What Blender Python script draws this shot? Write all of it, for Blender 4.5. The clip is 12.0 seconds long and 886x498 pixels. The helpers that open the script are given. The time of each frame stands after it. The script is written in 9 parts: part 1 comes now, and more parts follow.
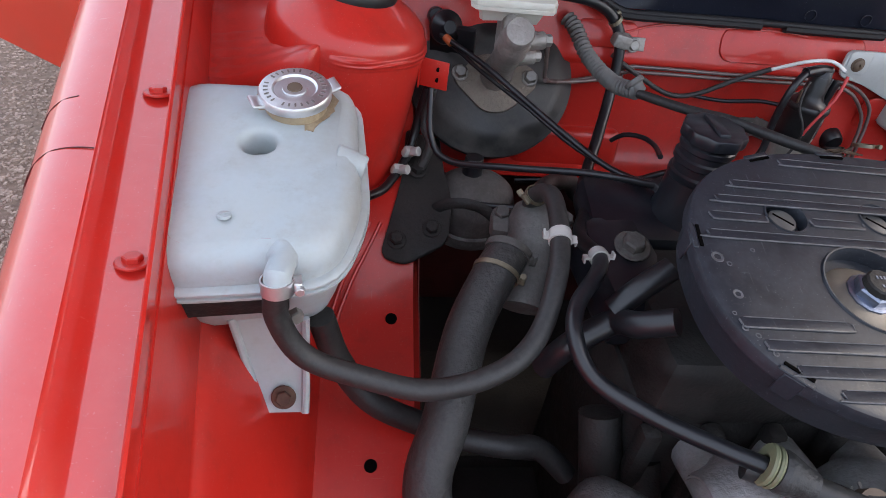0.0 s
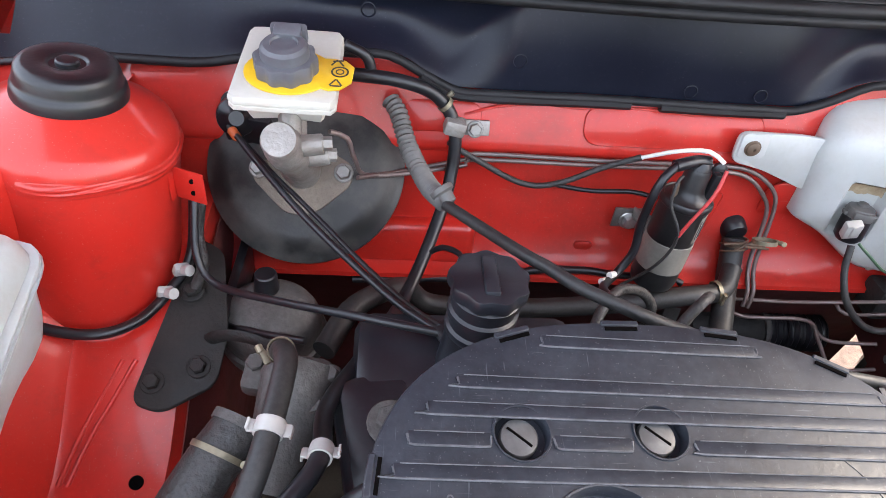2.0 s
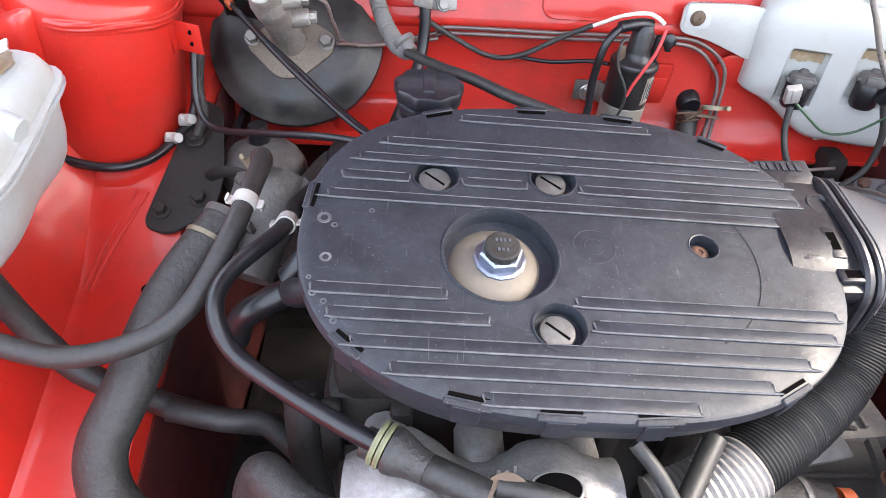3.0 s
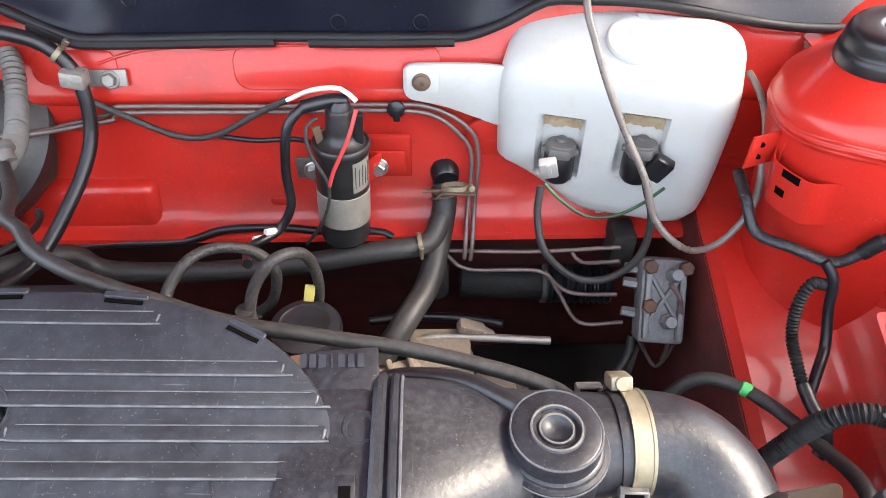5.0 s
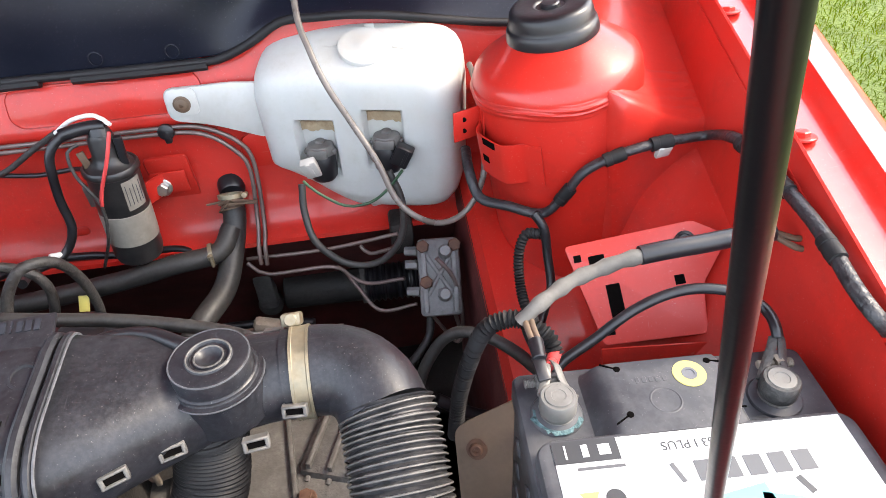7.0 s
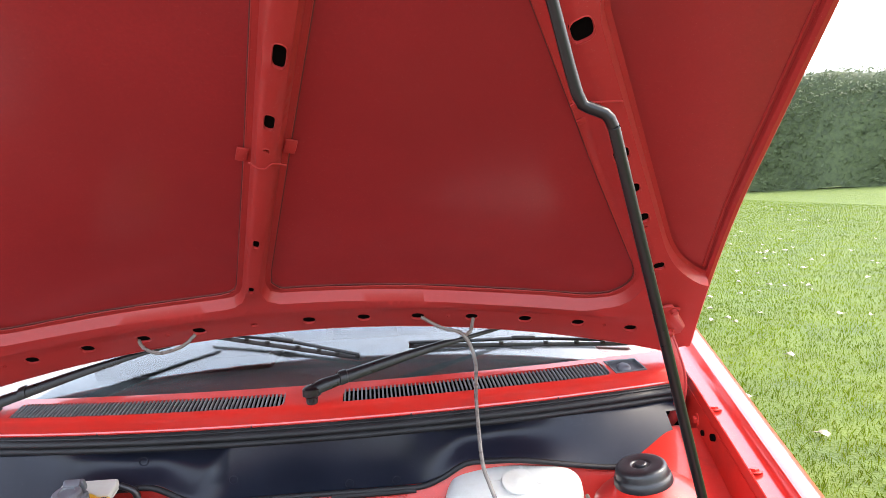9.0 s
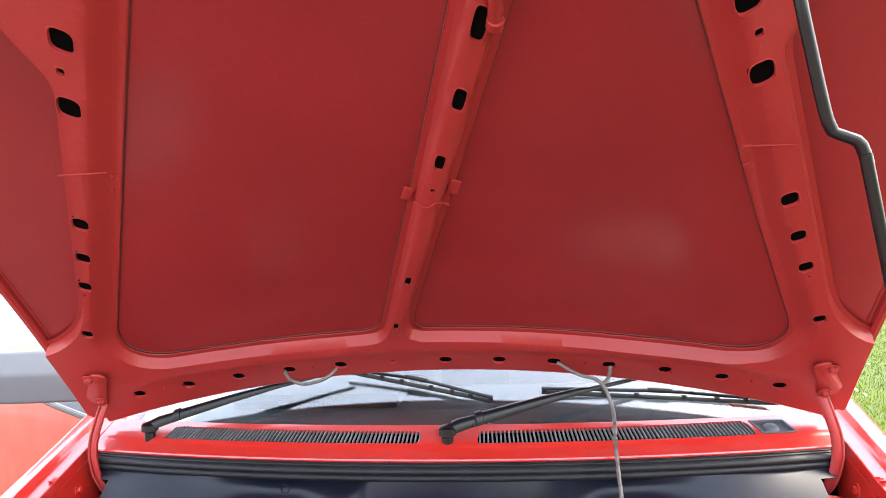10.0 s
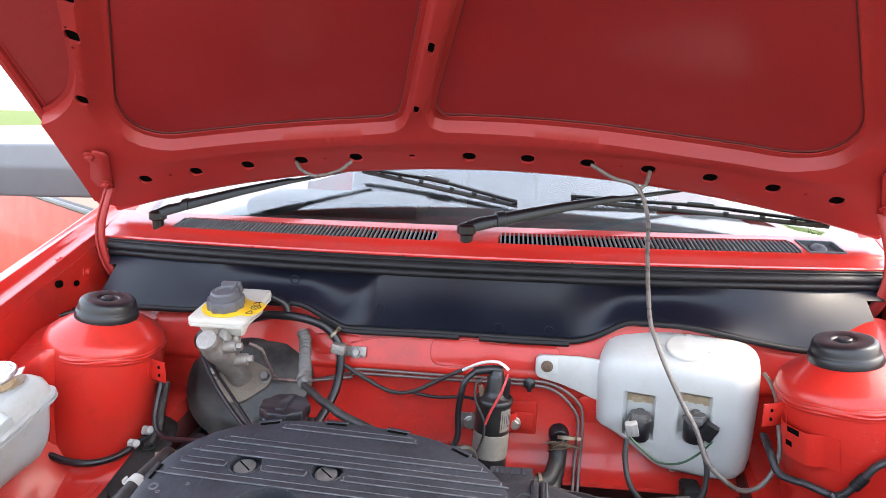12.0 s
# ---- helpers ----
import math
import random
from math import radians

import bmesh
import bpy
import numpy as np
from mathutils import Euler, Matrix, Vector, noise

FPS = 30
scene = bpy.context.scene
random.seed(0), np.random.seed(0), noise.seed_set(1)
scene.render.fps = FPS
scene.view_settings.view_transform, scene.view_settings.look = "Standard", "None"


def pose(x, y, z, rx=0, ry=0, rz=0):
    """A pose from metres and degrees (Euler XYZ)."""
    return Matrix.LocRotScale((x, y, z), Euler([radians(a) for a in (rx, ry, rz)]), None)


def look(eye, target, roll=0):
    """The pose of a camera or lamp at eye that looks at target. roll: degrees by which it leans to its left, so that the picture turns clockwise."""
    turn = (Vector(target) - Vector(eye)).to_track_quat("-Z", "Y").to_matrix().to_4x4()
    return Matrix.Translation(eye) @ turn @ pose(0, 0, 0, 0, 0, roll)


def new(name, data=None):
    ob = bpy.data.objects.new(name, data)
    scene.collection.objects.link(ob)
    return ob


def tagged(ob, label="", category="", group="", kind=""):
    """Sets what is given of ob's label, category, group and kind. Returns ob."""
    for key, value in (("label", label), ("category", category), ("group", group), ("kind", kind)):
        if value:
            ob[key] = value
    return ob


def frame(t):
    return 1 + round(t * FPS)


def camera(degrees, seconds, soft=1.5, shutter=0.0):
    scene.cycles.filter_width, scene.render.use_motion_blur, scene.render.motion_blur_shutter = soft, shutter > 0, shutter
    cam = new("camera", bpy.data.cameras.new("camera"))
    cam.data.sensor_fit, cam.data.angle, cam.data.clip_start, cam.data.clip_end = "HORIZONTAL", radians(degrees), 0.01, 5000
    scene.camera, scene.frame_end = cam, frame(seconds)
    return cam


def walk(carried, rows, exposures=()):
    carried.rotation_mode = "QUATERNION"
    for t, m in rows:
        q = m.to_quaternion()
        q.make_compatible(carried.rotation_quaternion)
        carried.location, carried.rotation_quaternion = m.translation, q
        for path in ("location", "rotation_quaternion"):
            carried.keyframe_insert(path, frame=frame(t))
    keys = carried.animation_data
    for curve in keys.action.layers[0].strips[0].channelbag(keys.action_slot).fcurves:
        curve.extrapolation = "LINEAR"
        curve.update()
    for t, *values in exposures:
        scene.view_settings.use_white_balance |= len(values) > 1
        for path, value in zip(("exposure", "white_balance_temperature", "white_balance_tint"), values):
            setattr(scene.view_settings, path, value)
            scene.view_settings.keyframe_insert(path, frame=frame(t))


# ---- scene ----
# Camera and its way: over an open engine bay, then up to the raised bonnet.
from mathutils import geometry

# x to the car's left side, y towards the windscreen, z up; the car's middle line is x = 0.
cam = camera(68.1, 12.0, soft=0.6)
PATH = [
    (0, (-0.541, -0.713, 1.113), (-0.285, 0.815, -0.151), 8.1),
    (0.5, (-0.479, -0.644, 1.177), (-0.27, 0.899, -0.079), 7.1),
    (1, (-0.369, -0.587, 1.188), (-0.169, 0.957, -0.068), 6.8),
    (1.5, (-0.306, -0.52, 1.191), (-0.104, 1.017, -0.074), 6.7),
    (2, (-0.275, -0.533, 1.159), (-0.1, 1.001, -0.112), 6.3),
    (2.5, (-0.255, -0.619, 1.117), (-0.139, 0.912, -0.164), 5.0),
    (3, (-0.197, -0.713, 1.105), (-0.127, 0.795, -0.208), 3.7),
    (3.2, (-0.15, -0.729, 1.104), (-0.086, 0.768, -0.222), 3.2),
    (4.8, (0.123, -0.526, 1.118), (0.154, 0.935, -0.248), 0.4),
    (5, (0.159, -0.5, 1.132), (0.196, 0.958, -0.237), 0.3),
    (5.5, (0.256, -0.486, 1.145), (0.329, 0.948, -0.248), -0.2),
    (6, (0.325, -0.511, 1.119), (0.43, 0.876, -0.319), -1.5),
    (6.5, (0.352, -0.544, 1.1), (0.487, 0.845, -0.333), -3.2),
    (7, (0.357, -0.617, 1.121), (0.54, 0.93, -0.134), -3.6),
    (7.5, (0.278, -0.746, 1.214), (0.473, 1.0, 0.257), -3.8),
    (7.7, (0.261, -0.82, 1.276), (0.454, 0.986, 0.439), -4.0),
    (9.3, (0.179, -0.996, 1.369), (0.207, 1.002, 1.278), -2.8),
    (9.5, (0.159, -1.0, 1.364), (0.119, 1.0, 1.324), -2.6),
    (10, (0.108, -1.013, 1.351), (-0.059, 0.98, 1.333), -1.8),
    (10.5, (0.104, -0.996, 1.288), (-0.152, 0.985, 1.183), -0.9),
    (11, (0.129, -0.969, 1.239), (-0.147, 0.99, 0.946), 0.3),
    (11.5, (0.133, -0.948, 1.214), (-0.133, 1.003, 0.861), 0.6),
    (12, (0.108, -0.921, 1.195), (-0.143, 1.022, 0.795), 1.0),
]
EXPOSURES = [(0, 1.65, 7000, 13), (1.5, 2.3, 7100, 13), (2.5, 2.95, 7200, 13), (3.2, 3.0, 7200, 13), (5, 3.05, 7400, 12), (7, 2.75, 7400, 12), (9.5, 2.65, 7100, 12), (10, 2.9, 7150, 12), (10.5, 2.95, 7150, 12), (11, 2.8, 7150, 12), (12, 2.65, 7200, 12)]
walk(cam, [(t, look(eye, target, roll)) for t, eye, target, roll in PATH], EXPOSURES)

# Daylight: a bright hazy sky and a veiled sun over the car's left side.
SUN_EL, SUN_AZ = 43.0, 88.0  # height, and degrees from +y towards +x
world = bpy.data.worlds.new("sky")
scene.world = world
world.use_nodes = True
wn = world.node_tree.nodes
sky = wn.new("ShaderNodeTexSky")
sky.sky_type, sky.sun_disc = "NISHITA", False
sky.sun_elevation, sky.sun_rotation = radians(SUN_EL), radians(SUN_AZ)
sky.air_density, sky.dust_density, sky.ozone_density = 1.0, 2.5, 1.0
wn["Background"].inputs["Strength"].default_value = 0.15
haze = wn.new("ShaderNodeMix")
haze.data_type = "RGBA"
haze.inputs["Factor"].default_value = 0.5
world.node_tree.links.new(sky.outputs[0], [s for s in haze.inputs if s.name == "A" and s.type == "RGBA"][0])
[s for s in haze.inputs if s.name == "B" and s.type == "RGBA"][0].default_value = (4.7, 5.4, 6.6, 1.0)
world.node_tree.links.new([s for s in haze.outputs if s.type == "RGBA"][0], wn["Background"].inputs["Color"])
sun = new("sun", bpy.data.lights.new("sun", "SUN"))
sun.data.energy, sun.data.angle, sun.data.color = 0.85, radians(12), (1.0, 0.96, 0.89)
to_sun = Vector((math.sin(radians(SUN_AZ)) * math.cos(radians(SUN_EL)), math.cos(radians(SUN_AZ)) * math.cos(radians(SUN_EL)), math.sin(radians(SUN_EL))))
sun.matrix_world = look(to_sun * 30, (0, 0, 0))


# ---- materials ----
def mat(name, color, rough=0.5, metal=0.0, vary=0.12, scale=14.0, fine=220.0, bump=0.15, depth=0.0006, coat=0.0, coat_rough=0.08,
        dust=0.0, dust_color=(0.30, 0.27, 0.23), dust_scale=30.0, speck=0.0, speck_color=(0.6, 0.58, 0.55), trans=0.0, sss=0.0, rvary=0.12, spec=0.5, tones=None, scratch=0.0, scratch_color=(0.3, 0.3, 0.32), dirt=0.0, dirt_color=(0.03, 0.02, 0.018)):
    """A surface with two scales of tone, dust in soft patches, fine specks and relief, all in metres."""
    m = bpy.data.materials.new(name)
    m.use_nodes = True
    nodes, links = m.node_tree.nodes, m.node_tree.links
    b = nodes["Principled BSDF"]
    co = nodes.new("ShaderNodeTexCoord").outputs["Object"]

    def tex(s, detail=4.0, r=0.55):
        n = nodes.new("ShaderNodeTexNoise")
        n.inputs["Scale"].default_value, n.inputs["Detail"].default_value, n.inputs["Roughness"].default_value = s, detail, r
        links.new(co, n.inputs["Vector"])
        return n.outputs["Fac"]

    def ramp(fac, lo, hi, a=0.0, c=1.0):
        n = nodes.new("ShaderNodeMapRange")
        n.inputs["From Min"].default_value, n.inputs["From Max"].default_value = lo, hi
        n.inputs["To Min"].default_value, n.inputs["To Max"].default_value = a, c
        links.new(fac, n.inputs["Value"])
        return n.outputs["Result"]

    def mix(fac, a, c, kind="MIX"):
        n = nodes.new("ShaderNodeMix")
        n.data_type, n.blend_type = "RGBA", kind
        for key, v in (("Factor", fac), ("A", a), ("B", c)):
            sock = [s for s in n.inputs if s.name == key and s.type == ("VALUE" if key == "Factor" else "RGBA")][0]
            if isinstance(v, bpy.types.NodeSocket):
                links.new(v, sock)
            else:
                sock.default_value = v if key == "Factor" else (*v[:3], 1.0)
        return [s for s in n.outputs if s.type == "RGBA"][0]

    def shade(k):
        return tuple(min(1.0, v * k) for v in color)

    big, small = tex(scale), tex(fine, 2.0)
    c = mix(ramp(big, 0.3, 0.7), shade(1 - vary), tones or shade(1 + vary))
    c = mix(ramp(small, 0.35, 0.65, 0.0, 0.5), c, shade(1 - 0.8 * vary))
    rough_in = ramp(big, 0.3, 0.7, max(0.02, rough - rvary * rough), min(1.0, rough + rvary * rough))
    if dust:
        patch = tex(dust_scale, 5.0, 0.65)
        d = ramp(patch, 0.42, 0.75, 0.0, dust)
        c = mix(d, c, dust_color)
        add = nodes.new("ShaderNodeMath")
        add.operation, add.use_clamp = "MULTIPLY_ADD", True
        links.new(d, add.inputs[0])
        add.inputs[1].default_value = 0.5
        links.new(rough_in, add.inputs[2])
        rough_in = add.outputs[0]
    if speck:
        s = ramp(tex(620.0, 1.0), 0.71, 0.75, 0.0, speck)
        c = mix(s, c, speck_color)
    if dirt:
        c = mix(ramp(tex(5.5, 6.0, 0.7), 0.5, 0.72, 0.0, dirt), c, dirt_color)
        c = mix(ramp(tex(42.0, 8.0, 0.75), 0.54, 0.74, 0.0, 0.6 * dirt), c, dirt_color)
    if scratch:
        for turn, size in (((0.15, 0.35, 0.9), (700, 26, 160)), ((0.5, 0.2, -0.35), (34, 640, 180))):
            mp = nodes.new("ShaderNodeMapping")
            mp.inputs["Rotation"].default_value, mp.inputs["Scale"].default_value = turn, size
            links.new(co, mp.inputs["Vector"])
            n = nodes.new("ShaderNodeTexNoise")
            n.inputs["Scale"].default_value, n.inputs["Detail"].default_value = 1.0, 1.0
            links.new(mp.outputs[0], n.inputs["Vector"])
            c = mix(ramp(n.outputs["Fac"], 0.73, 0.82, 0.0, scratch), c, scratch_color)
    links.new(c, b.inputs["Base Color"])
    links.new(rough_in, b.inputs["Roughness"])
    b.inputs["Metallic"].default_value = metal
    b.inputs["Specular IOR Level"].default_value = spec
    b.inputs["Coat Weight"].default_value, b.inputs["Coat Roughness"].default_value = coat, coat_rough
    b.inputs["Transmission Weight"].default_value = trans
    if sss:
        b.inputs["Subsurface Weight"].default_value = sss
        b.inputs["Subsurface Radius"].default_value = (0.02, 0.022, 0.024)
        b.inputs["Subsurface Scale"].default_value = 0.4
    if bump:
        n = nodes.new("ShaderNodeBump")
        n.inputs["Strength"].default_value, n.inputs["Distance"].default_value = bump, depth
        h = nodes.new("ShaderNodeMath")
        h.operation = "ADD"
        links.new(small, h.inputs[0])
        links.new(big, h.inputs[1])
        links.new(h.outputs[0], n.inputs["Height"])
        links.new(n.outputs[0], b.inputs["Normal"])
    return m


RED = (0.54, 0.019, 0.012)
PAINT = mat("red_paint", RED, 0.36, vary=0.05, scale=5, bump=0.05, coat=0.8, coat_rough=0.09, scratch=0.18, scratch_color=(0.6, 0.25, 0.22), speck=0.10, dust=0.06, dust_color=(0.5, 0.3, 0.26))
PAINT.node_tree.nodes["Principled BSDF"].inputs["Coat IOR"].default_value = 1.75
PAINT_BAY = mat("red_bay_paint", (0.52, 0.020, 0.013), 0.40, vary=0.07, scale=6, bump=0.10, coat=0.42, coat_rough=0.12, spec=0.36, scratch=0.2, scratch_color=(0.45, 0.2, 0.17), dirt=0.55, dirt_color=(0.16, 0.020, 0.014), dust=0.18, dust_color=(0.26, 0.06, 0.045), dust_scale=7, speck=0.26, speck_color=(0.5, 0.34, 0.3))
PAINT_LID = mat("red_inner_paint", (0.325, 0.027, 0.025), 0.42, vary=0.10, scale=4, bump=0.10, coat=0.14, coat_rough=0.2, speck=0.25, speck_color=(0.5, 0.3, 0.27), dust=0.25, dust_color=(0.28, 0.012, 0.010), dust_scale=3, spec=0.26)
# Inside of the bonnet skin: a darker red than its frame.
SKIN_DARK_RED = mat("darker_skin_red", (0.245, 0.018, 0.020), 0.42, vary=0.12, scale=3, bump=0.08, coat=0.26, coat_rough=0.17, speck=0.12, speck_color=(0.5, 0.3, 0.27), dust=0.3, dust_color=(0.20, 0.014, 0.015), dust_scale=4, spec=0.2, scratch=0.12, scratch_color=(0.4, 0.12, 0.1))
# Door red: more orange and less glossy than the body's.
PAINT_DOOR = mat("orange_red_door", (0.60, 0.030, 0.010), 0.42, vary=0.10, scale=6, bump=0.08, coat=0.25, coat_rough=0.05, speck=0.12, dust=0.15, dust_color=(0.5, 0.12, 0.06), dust_scale=9, spec=0.3)
PAINT_PLATE = mat("faded_plate_paint", (0.56, 0.045, 0.036), 0.5, vary=0.12, scale=12, bump=0.1, coat=0.15, coat_rough=0.2, scratch=0.25, scratch_color=(0.6, 0.3, 0.27), speck=0.2)
SEALER = mat("painted_sealer", (0.47, 0.021, 0.014), 0.42, vary=0.12, scale=40, bump=0.3, depth=0.001, coat=0.4, coat_rough=0.18)
# Bay red darkened for grime and for the shade low down.
GRIME_SHADE_RED = mat("grimy_shaded_red", (0.10, 0.012, 0.010), 0.7, vary=0.35, scale=14, bump=0.4, dust=0.6, dust_color=(0.022, 0.018, 0.016), dust_scale=10)
PLASTIC = mat("black_plastic", (0.018, 0.021, 0.028), 0.44, vary=0.3, scale=20, bump=0.35, dust=0.22, dust_color=(0.066, 0.074, 0.090), dust_scale=130, speck=0.28, speck_color=(0.22, 0.22, 0.23), spec=0.36, scratch=0.30, scratch_color=(0.15, 0.16, 0.18))
PLASTIC_CLEAN = mat("black_sheet_plastic", (0.0065, 0.0082, 0.0160), 0.32, vary=0.25, scale=10, bump=0.05, spec=0.25, dust=0.07, dust_color=(0.035, 0.04, 0.05), dust_scale=5, speck=0.25, speck_color=(0.2, 0.2, 0.22))
PLASTIC_DUCT = mat("dusty_duct_plastic", (0.013, 0.014, 0.018), 0.36, vary=0.35, scale=30, bump=0.3, dust=0.24, dust_color=(0.070, 0.072, 0.082), dust_scale=260, speck=0.22, speck_color=(0.22, 0.21, 0.2), spec=0.42, scratch=0.10, scratch_color=(0.16, 0.16, 0.165))
SNAP = mat("worn_clip_plastic", (0.085, 0.083, 0.080), 0.5, vary=0.25, scale=90, bump=0.3, dust=0.5, dust_color=(0.17, 0.155, 0.14), dust_scale=120)
# Pale plastic for wear and edge highlights on ribs, also rims and dried drops.
EDGE_WEAR_GLINT = mat("edge_wear_glint", (0.085, 0.088, 0.098), 0.45, vary=0.4, scale=70, bump=0.2, spec=0.4, dust=0.6, dust_color=(0.028, 0.030, 0.036), dust_scale=90)
BELLOWS = mat("dusty_bellows", (0.022, 0.022, 0.025), 0.38, vary=0.3, scale=60, bump=0.3, dust=0.30, dust_color=(0.15, 0.145, 0.14), dust_scale=120, spec=0.5)
RUBBER = mat("rubber_black", (0.009, 0.0095, 0.012), 0.33, vary=0.3, scale=40, bump=0.2, dust=0.15, dust_color=(0.05, 0.05, 0.055))
RUBBER_WORN = mat("rubber_worn", (0.018, 0.018, 0.018), 0.48, vary=0.3, scale=50, bump=0.35, dust=0.38, dust_color=(0.075, 0.071, 0.068), dust_scale=240)
RUBBER_GREY = mat("rubber_grey", (0.026, 0.0255, 0.025), 0.50, vary=0.3, scale=90, bump=0.9, depth=0.0014, dust=0.45, dust_color=(0.085, 0.08, 0.077), dust_scale=260)
SEAL = mat("seal_rubber", (0.010, 0.010, 0.0115), 0.52, vary=0.25, scale=30, bump=0.2, spec=0.3, dust=0.2, dust_color=(0.035, 0.035, 0.04))
OLIVE = mat("olive_seal", (0.17, 0.175, 0.10), 0.5, vary=0.2, scale=60)
CONDUIT = mat("grey_conduit", (0.10, 0.097, 0.093), 0.5, vary=0.2, scale=60, dust=0.4, dust_color=(0.2, 0.19, 0.17))
CONDUIT_BLACK = mat("black_conduit", (0.010, 0.010, 0.011), 0.6, spec=0.25, vary=0.3, scale=60, dust=0.2, dust_color=(0.06, 0.06, 0.06))
TUBE_CLEAR = mat("aged_clear_tube", (0.13, 0.112, 0.10), 0.28, vary=0.15, scale=60, bump=0.1, dust=0.2)
SLEEVE = mat("grey_sleeve", (0.125, 0.117, 0.106), 0.75, vary=0.25, scale=60, bump=0.35, depth=0.0012, dust=0.4, dust_color=(0.08, 0.08, 0.08))
TAPE = mat("loom_tape", (0.013, 0.0135, 0.016), 0.40, vary=0.35, scale=90, bump=0.6, depth=0.002, dust=0.5, dust_color=(0.045, 0.047, 0.052), dust_scale=50)
WIRE_WHITE = mat("white_wire", (0.75, 0.74, 0.70), 0.45, vary=0.1)
WIRE_RED = mat("red_wire", (0.55, 0.05, 0.05), 0.45, vary=0.1)
WIRE_GREEN = mat("green_wire", (0.025, 0.07, 0.035), 0.5, vary=0.2)
GREEN_TAPE = mat("green_tape", (0.05, 0.42, 0.12), 0.5, vary=0.1)
PIPE = mat("brake_pipe", (0.19, 0.150, 0.140), 0.42, metal=0.5, vary=0.25, scale=60, dust=0.3, dust_color=(0.14, 0.06, 0.05))
STEEL = mat("dull_steel", (0.30, 0.29, 0.27), 0.45, metal=0.8, vary=0.25, scale=50, dust=0.3, dust_color=(0.16, 0.13, 0.10))
SCREW_DULL = mat("dull_screw", (0.12, 0.12, 0.122), 0.5, metal=0.5, vary=0.25, scale=90, dust=0.4, dust_color=(0.10, 0.095, 0.09))
ZINC = mat("zinc_plate", (0.52, 0.51, 0.49), 0.35, metal=0.9, vary=0.2, scale=70, dust=0.15)
YELLOW_ZINC = mat("passivated_band", (0.24, 0.215, 0.155), 0.42, metal=0.6, vary=0.3, scale=90, dust=0.5, dust_color=(0.20, 0.15, 0.09), dust_scale=90)
CHROME = mat("cap_metal", (0.70, 0.71, 0.72), 0.40, metal=0.95, vary=0.1, scale=60, bump=0.1)
BLUED = mat("blued_steel", (0.22, 0.25, 0.32), 0.32, metal=0.8, vary=0.3, scale=90, dust=0.2, dust_color=(0.12, 0.12, 0.12))
ALLOY = mat("cast_alloy", (0.30, 0.285, 0.265), 0.5, metal=0.55, vary=0.25, scale=40, bump=0.6, depth=0.0015, dust=0.4, dust_color=(0.20, 0.17, 0.14))
ALLOY_DARK = mat("dirty_alloy", (0.115, 0.11, 0.105), 0.6, metal=0.3, vary=0.35, scale=40, bump=0.6, depth=0.0015, dust=0.5, dust_color=(0.075, 0.066, 0.058))
ALLOY_MID = mat("grey_cast_alloy", (0.21, 0.21, 0.215), 0.55, metal=0.35, vary=0.3, scale=60, bump=0.6, depth=0.0015, dust=0.5, dust_color=(0.075, 0.07, 0.066))
ALLOY_TAN = mat("stained_alloy", (0.20, 0.165, 0.13), 0.7, metal=0.15, vary=0.3, scale=30, bump=0.7, depth=0.002, dust=0.5, dust_color=(0.13, 0.11, 0.09))
DOME_TAN = mat("tan_plated_steel", (0.15, 0.133, 0.11), 0.5, metal=0.2, vary=0.15, scale=40, bump=0.25, dust=0.3, dust_color=(0.24, 0.19, 0.14))
HEAT = mat("heat_shield", (0.25, 0.245, 0.245), 0.48, metal=0.45, vary=0.3, scale=30, bump=0.5, depth=0.002, dust=0.6, dust_color=(0.12, 0.085, 0.06), dust_scale=18)
IRON = mat("engine_iron", (0.017, 0.016, 0.0155), 0.6, vary=0.4, scale=30, bump=0.6, depth=0.0015, dust=0.4, dust_color=(0.042, 0.035, 0.030), spec=0.35)
SERVO = mat("servo_black", (0.020, 0.020, 0.020), 0.42, vary=0.3, scale=18, bump=0.25, dust=0.75, dust_color=(0.10, 0.093, 0.084), dust_scale=24)
RUST = mat("rusty_steel", (0.10, 0.045, 0.028), 0.75, vary=0.4, scale=60, bump=0.6, tones=(0.15, 0.075, 0.048))
BROWN_PLATE = mat("brown_bracket", (0.13, 0.085, 0.055), 0.6, vary=0.25, scale=30, dust=0.4, dust_color=(0.11, 0.09, 0.08))
TANK = mat("milky_plastic", (0.39, 0.44, 0.46), 0.34, vary=0.05, scale=10, bump=0.15, sss=0.25, dirt=0.42, dirt_color=(0.24, 0.19, 0.13), dust=0.5, dust_color=(0.42, 0.385, 0.31), dust_scale=9, speck=0.1, speck_color=(0.25, 0.22, 0.18))
BOTTLE = mat("washer_bottle_plastic", (0.455, 0.470, 0.458), 0.36, vary=0.05, scale=10, bump=0.15, sss=0.25, dirt=0.3, dirt_color=(0.26, 0.21, 0.14), dust=0.4, dust_color=(0.42, 0.38, 0.31), dust_scale=14, speck=0.1, speck_color=(0.25, 0.22, 0.18))
TANK_STAIN = mat("stained_milky_plastic", (0.36, 0.28, 0.18), 0.45, vary=0.2, scale=40, bump=0.15, sss=0.1, dust=0.8, dust_color=(0.18, 0.10, 0.05), dust_scale=55)
RESERVOIR = mat("cream_plastic", (0.52, 0.51, 0.46), 0.42, vary=0.06, scale=20, sss=0.25, dust=0.25, dust_color=(0.45, 0.40, 0.30))
CAP_GREY = mat("grey_cap_plastic", (0.095, 0.10, 0.115), 0.42, vary=0.15, scale=50, dust=0.25, dust_color=(0.14, 0.14, 0.14))
YELLOW = mat("yellow_disc", (0.78, 0.47, 0.025), 0.4, vary=0.08, scale=60, bump=0.05)
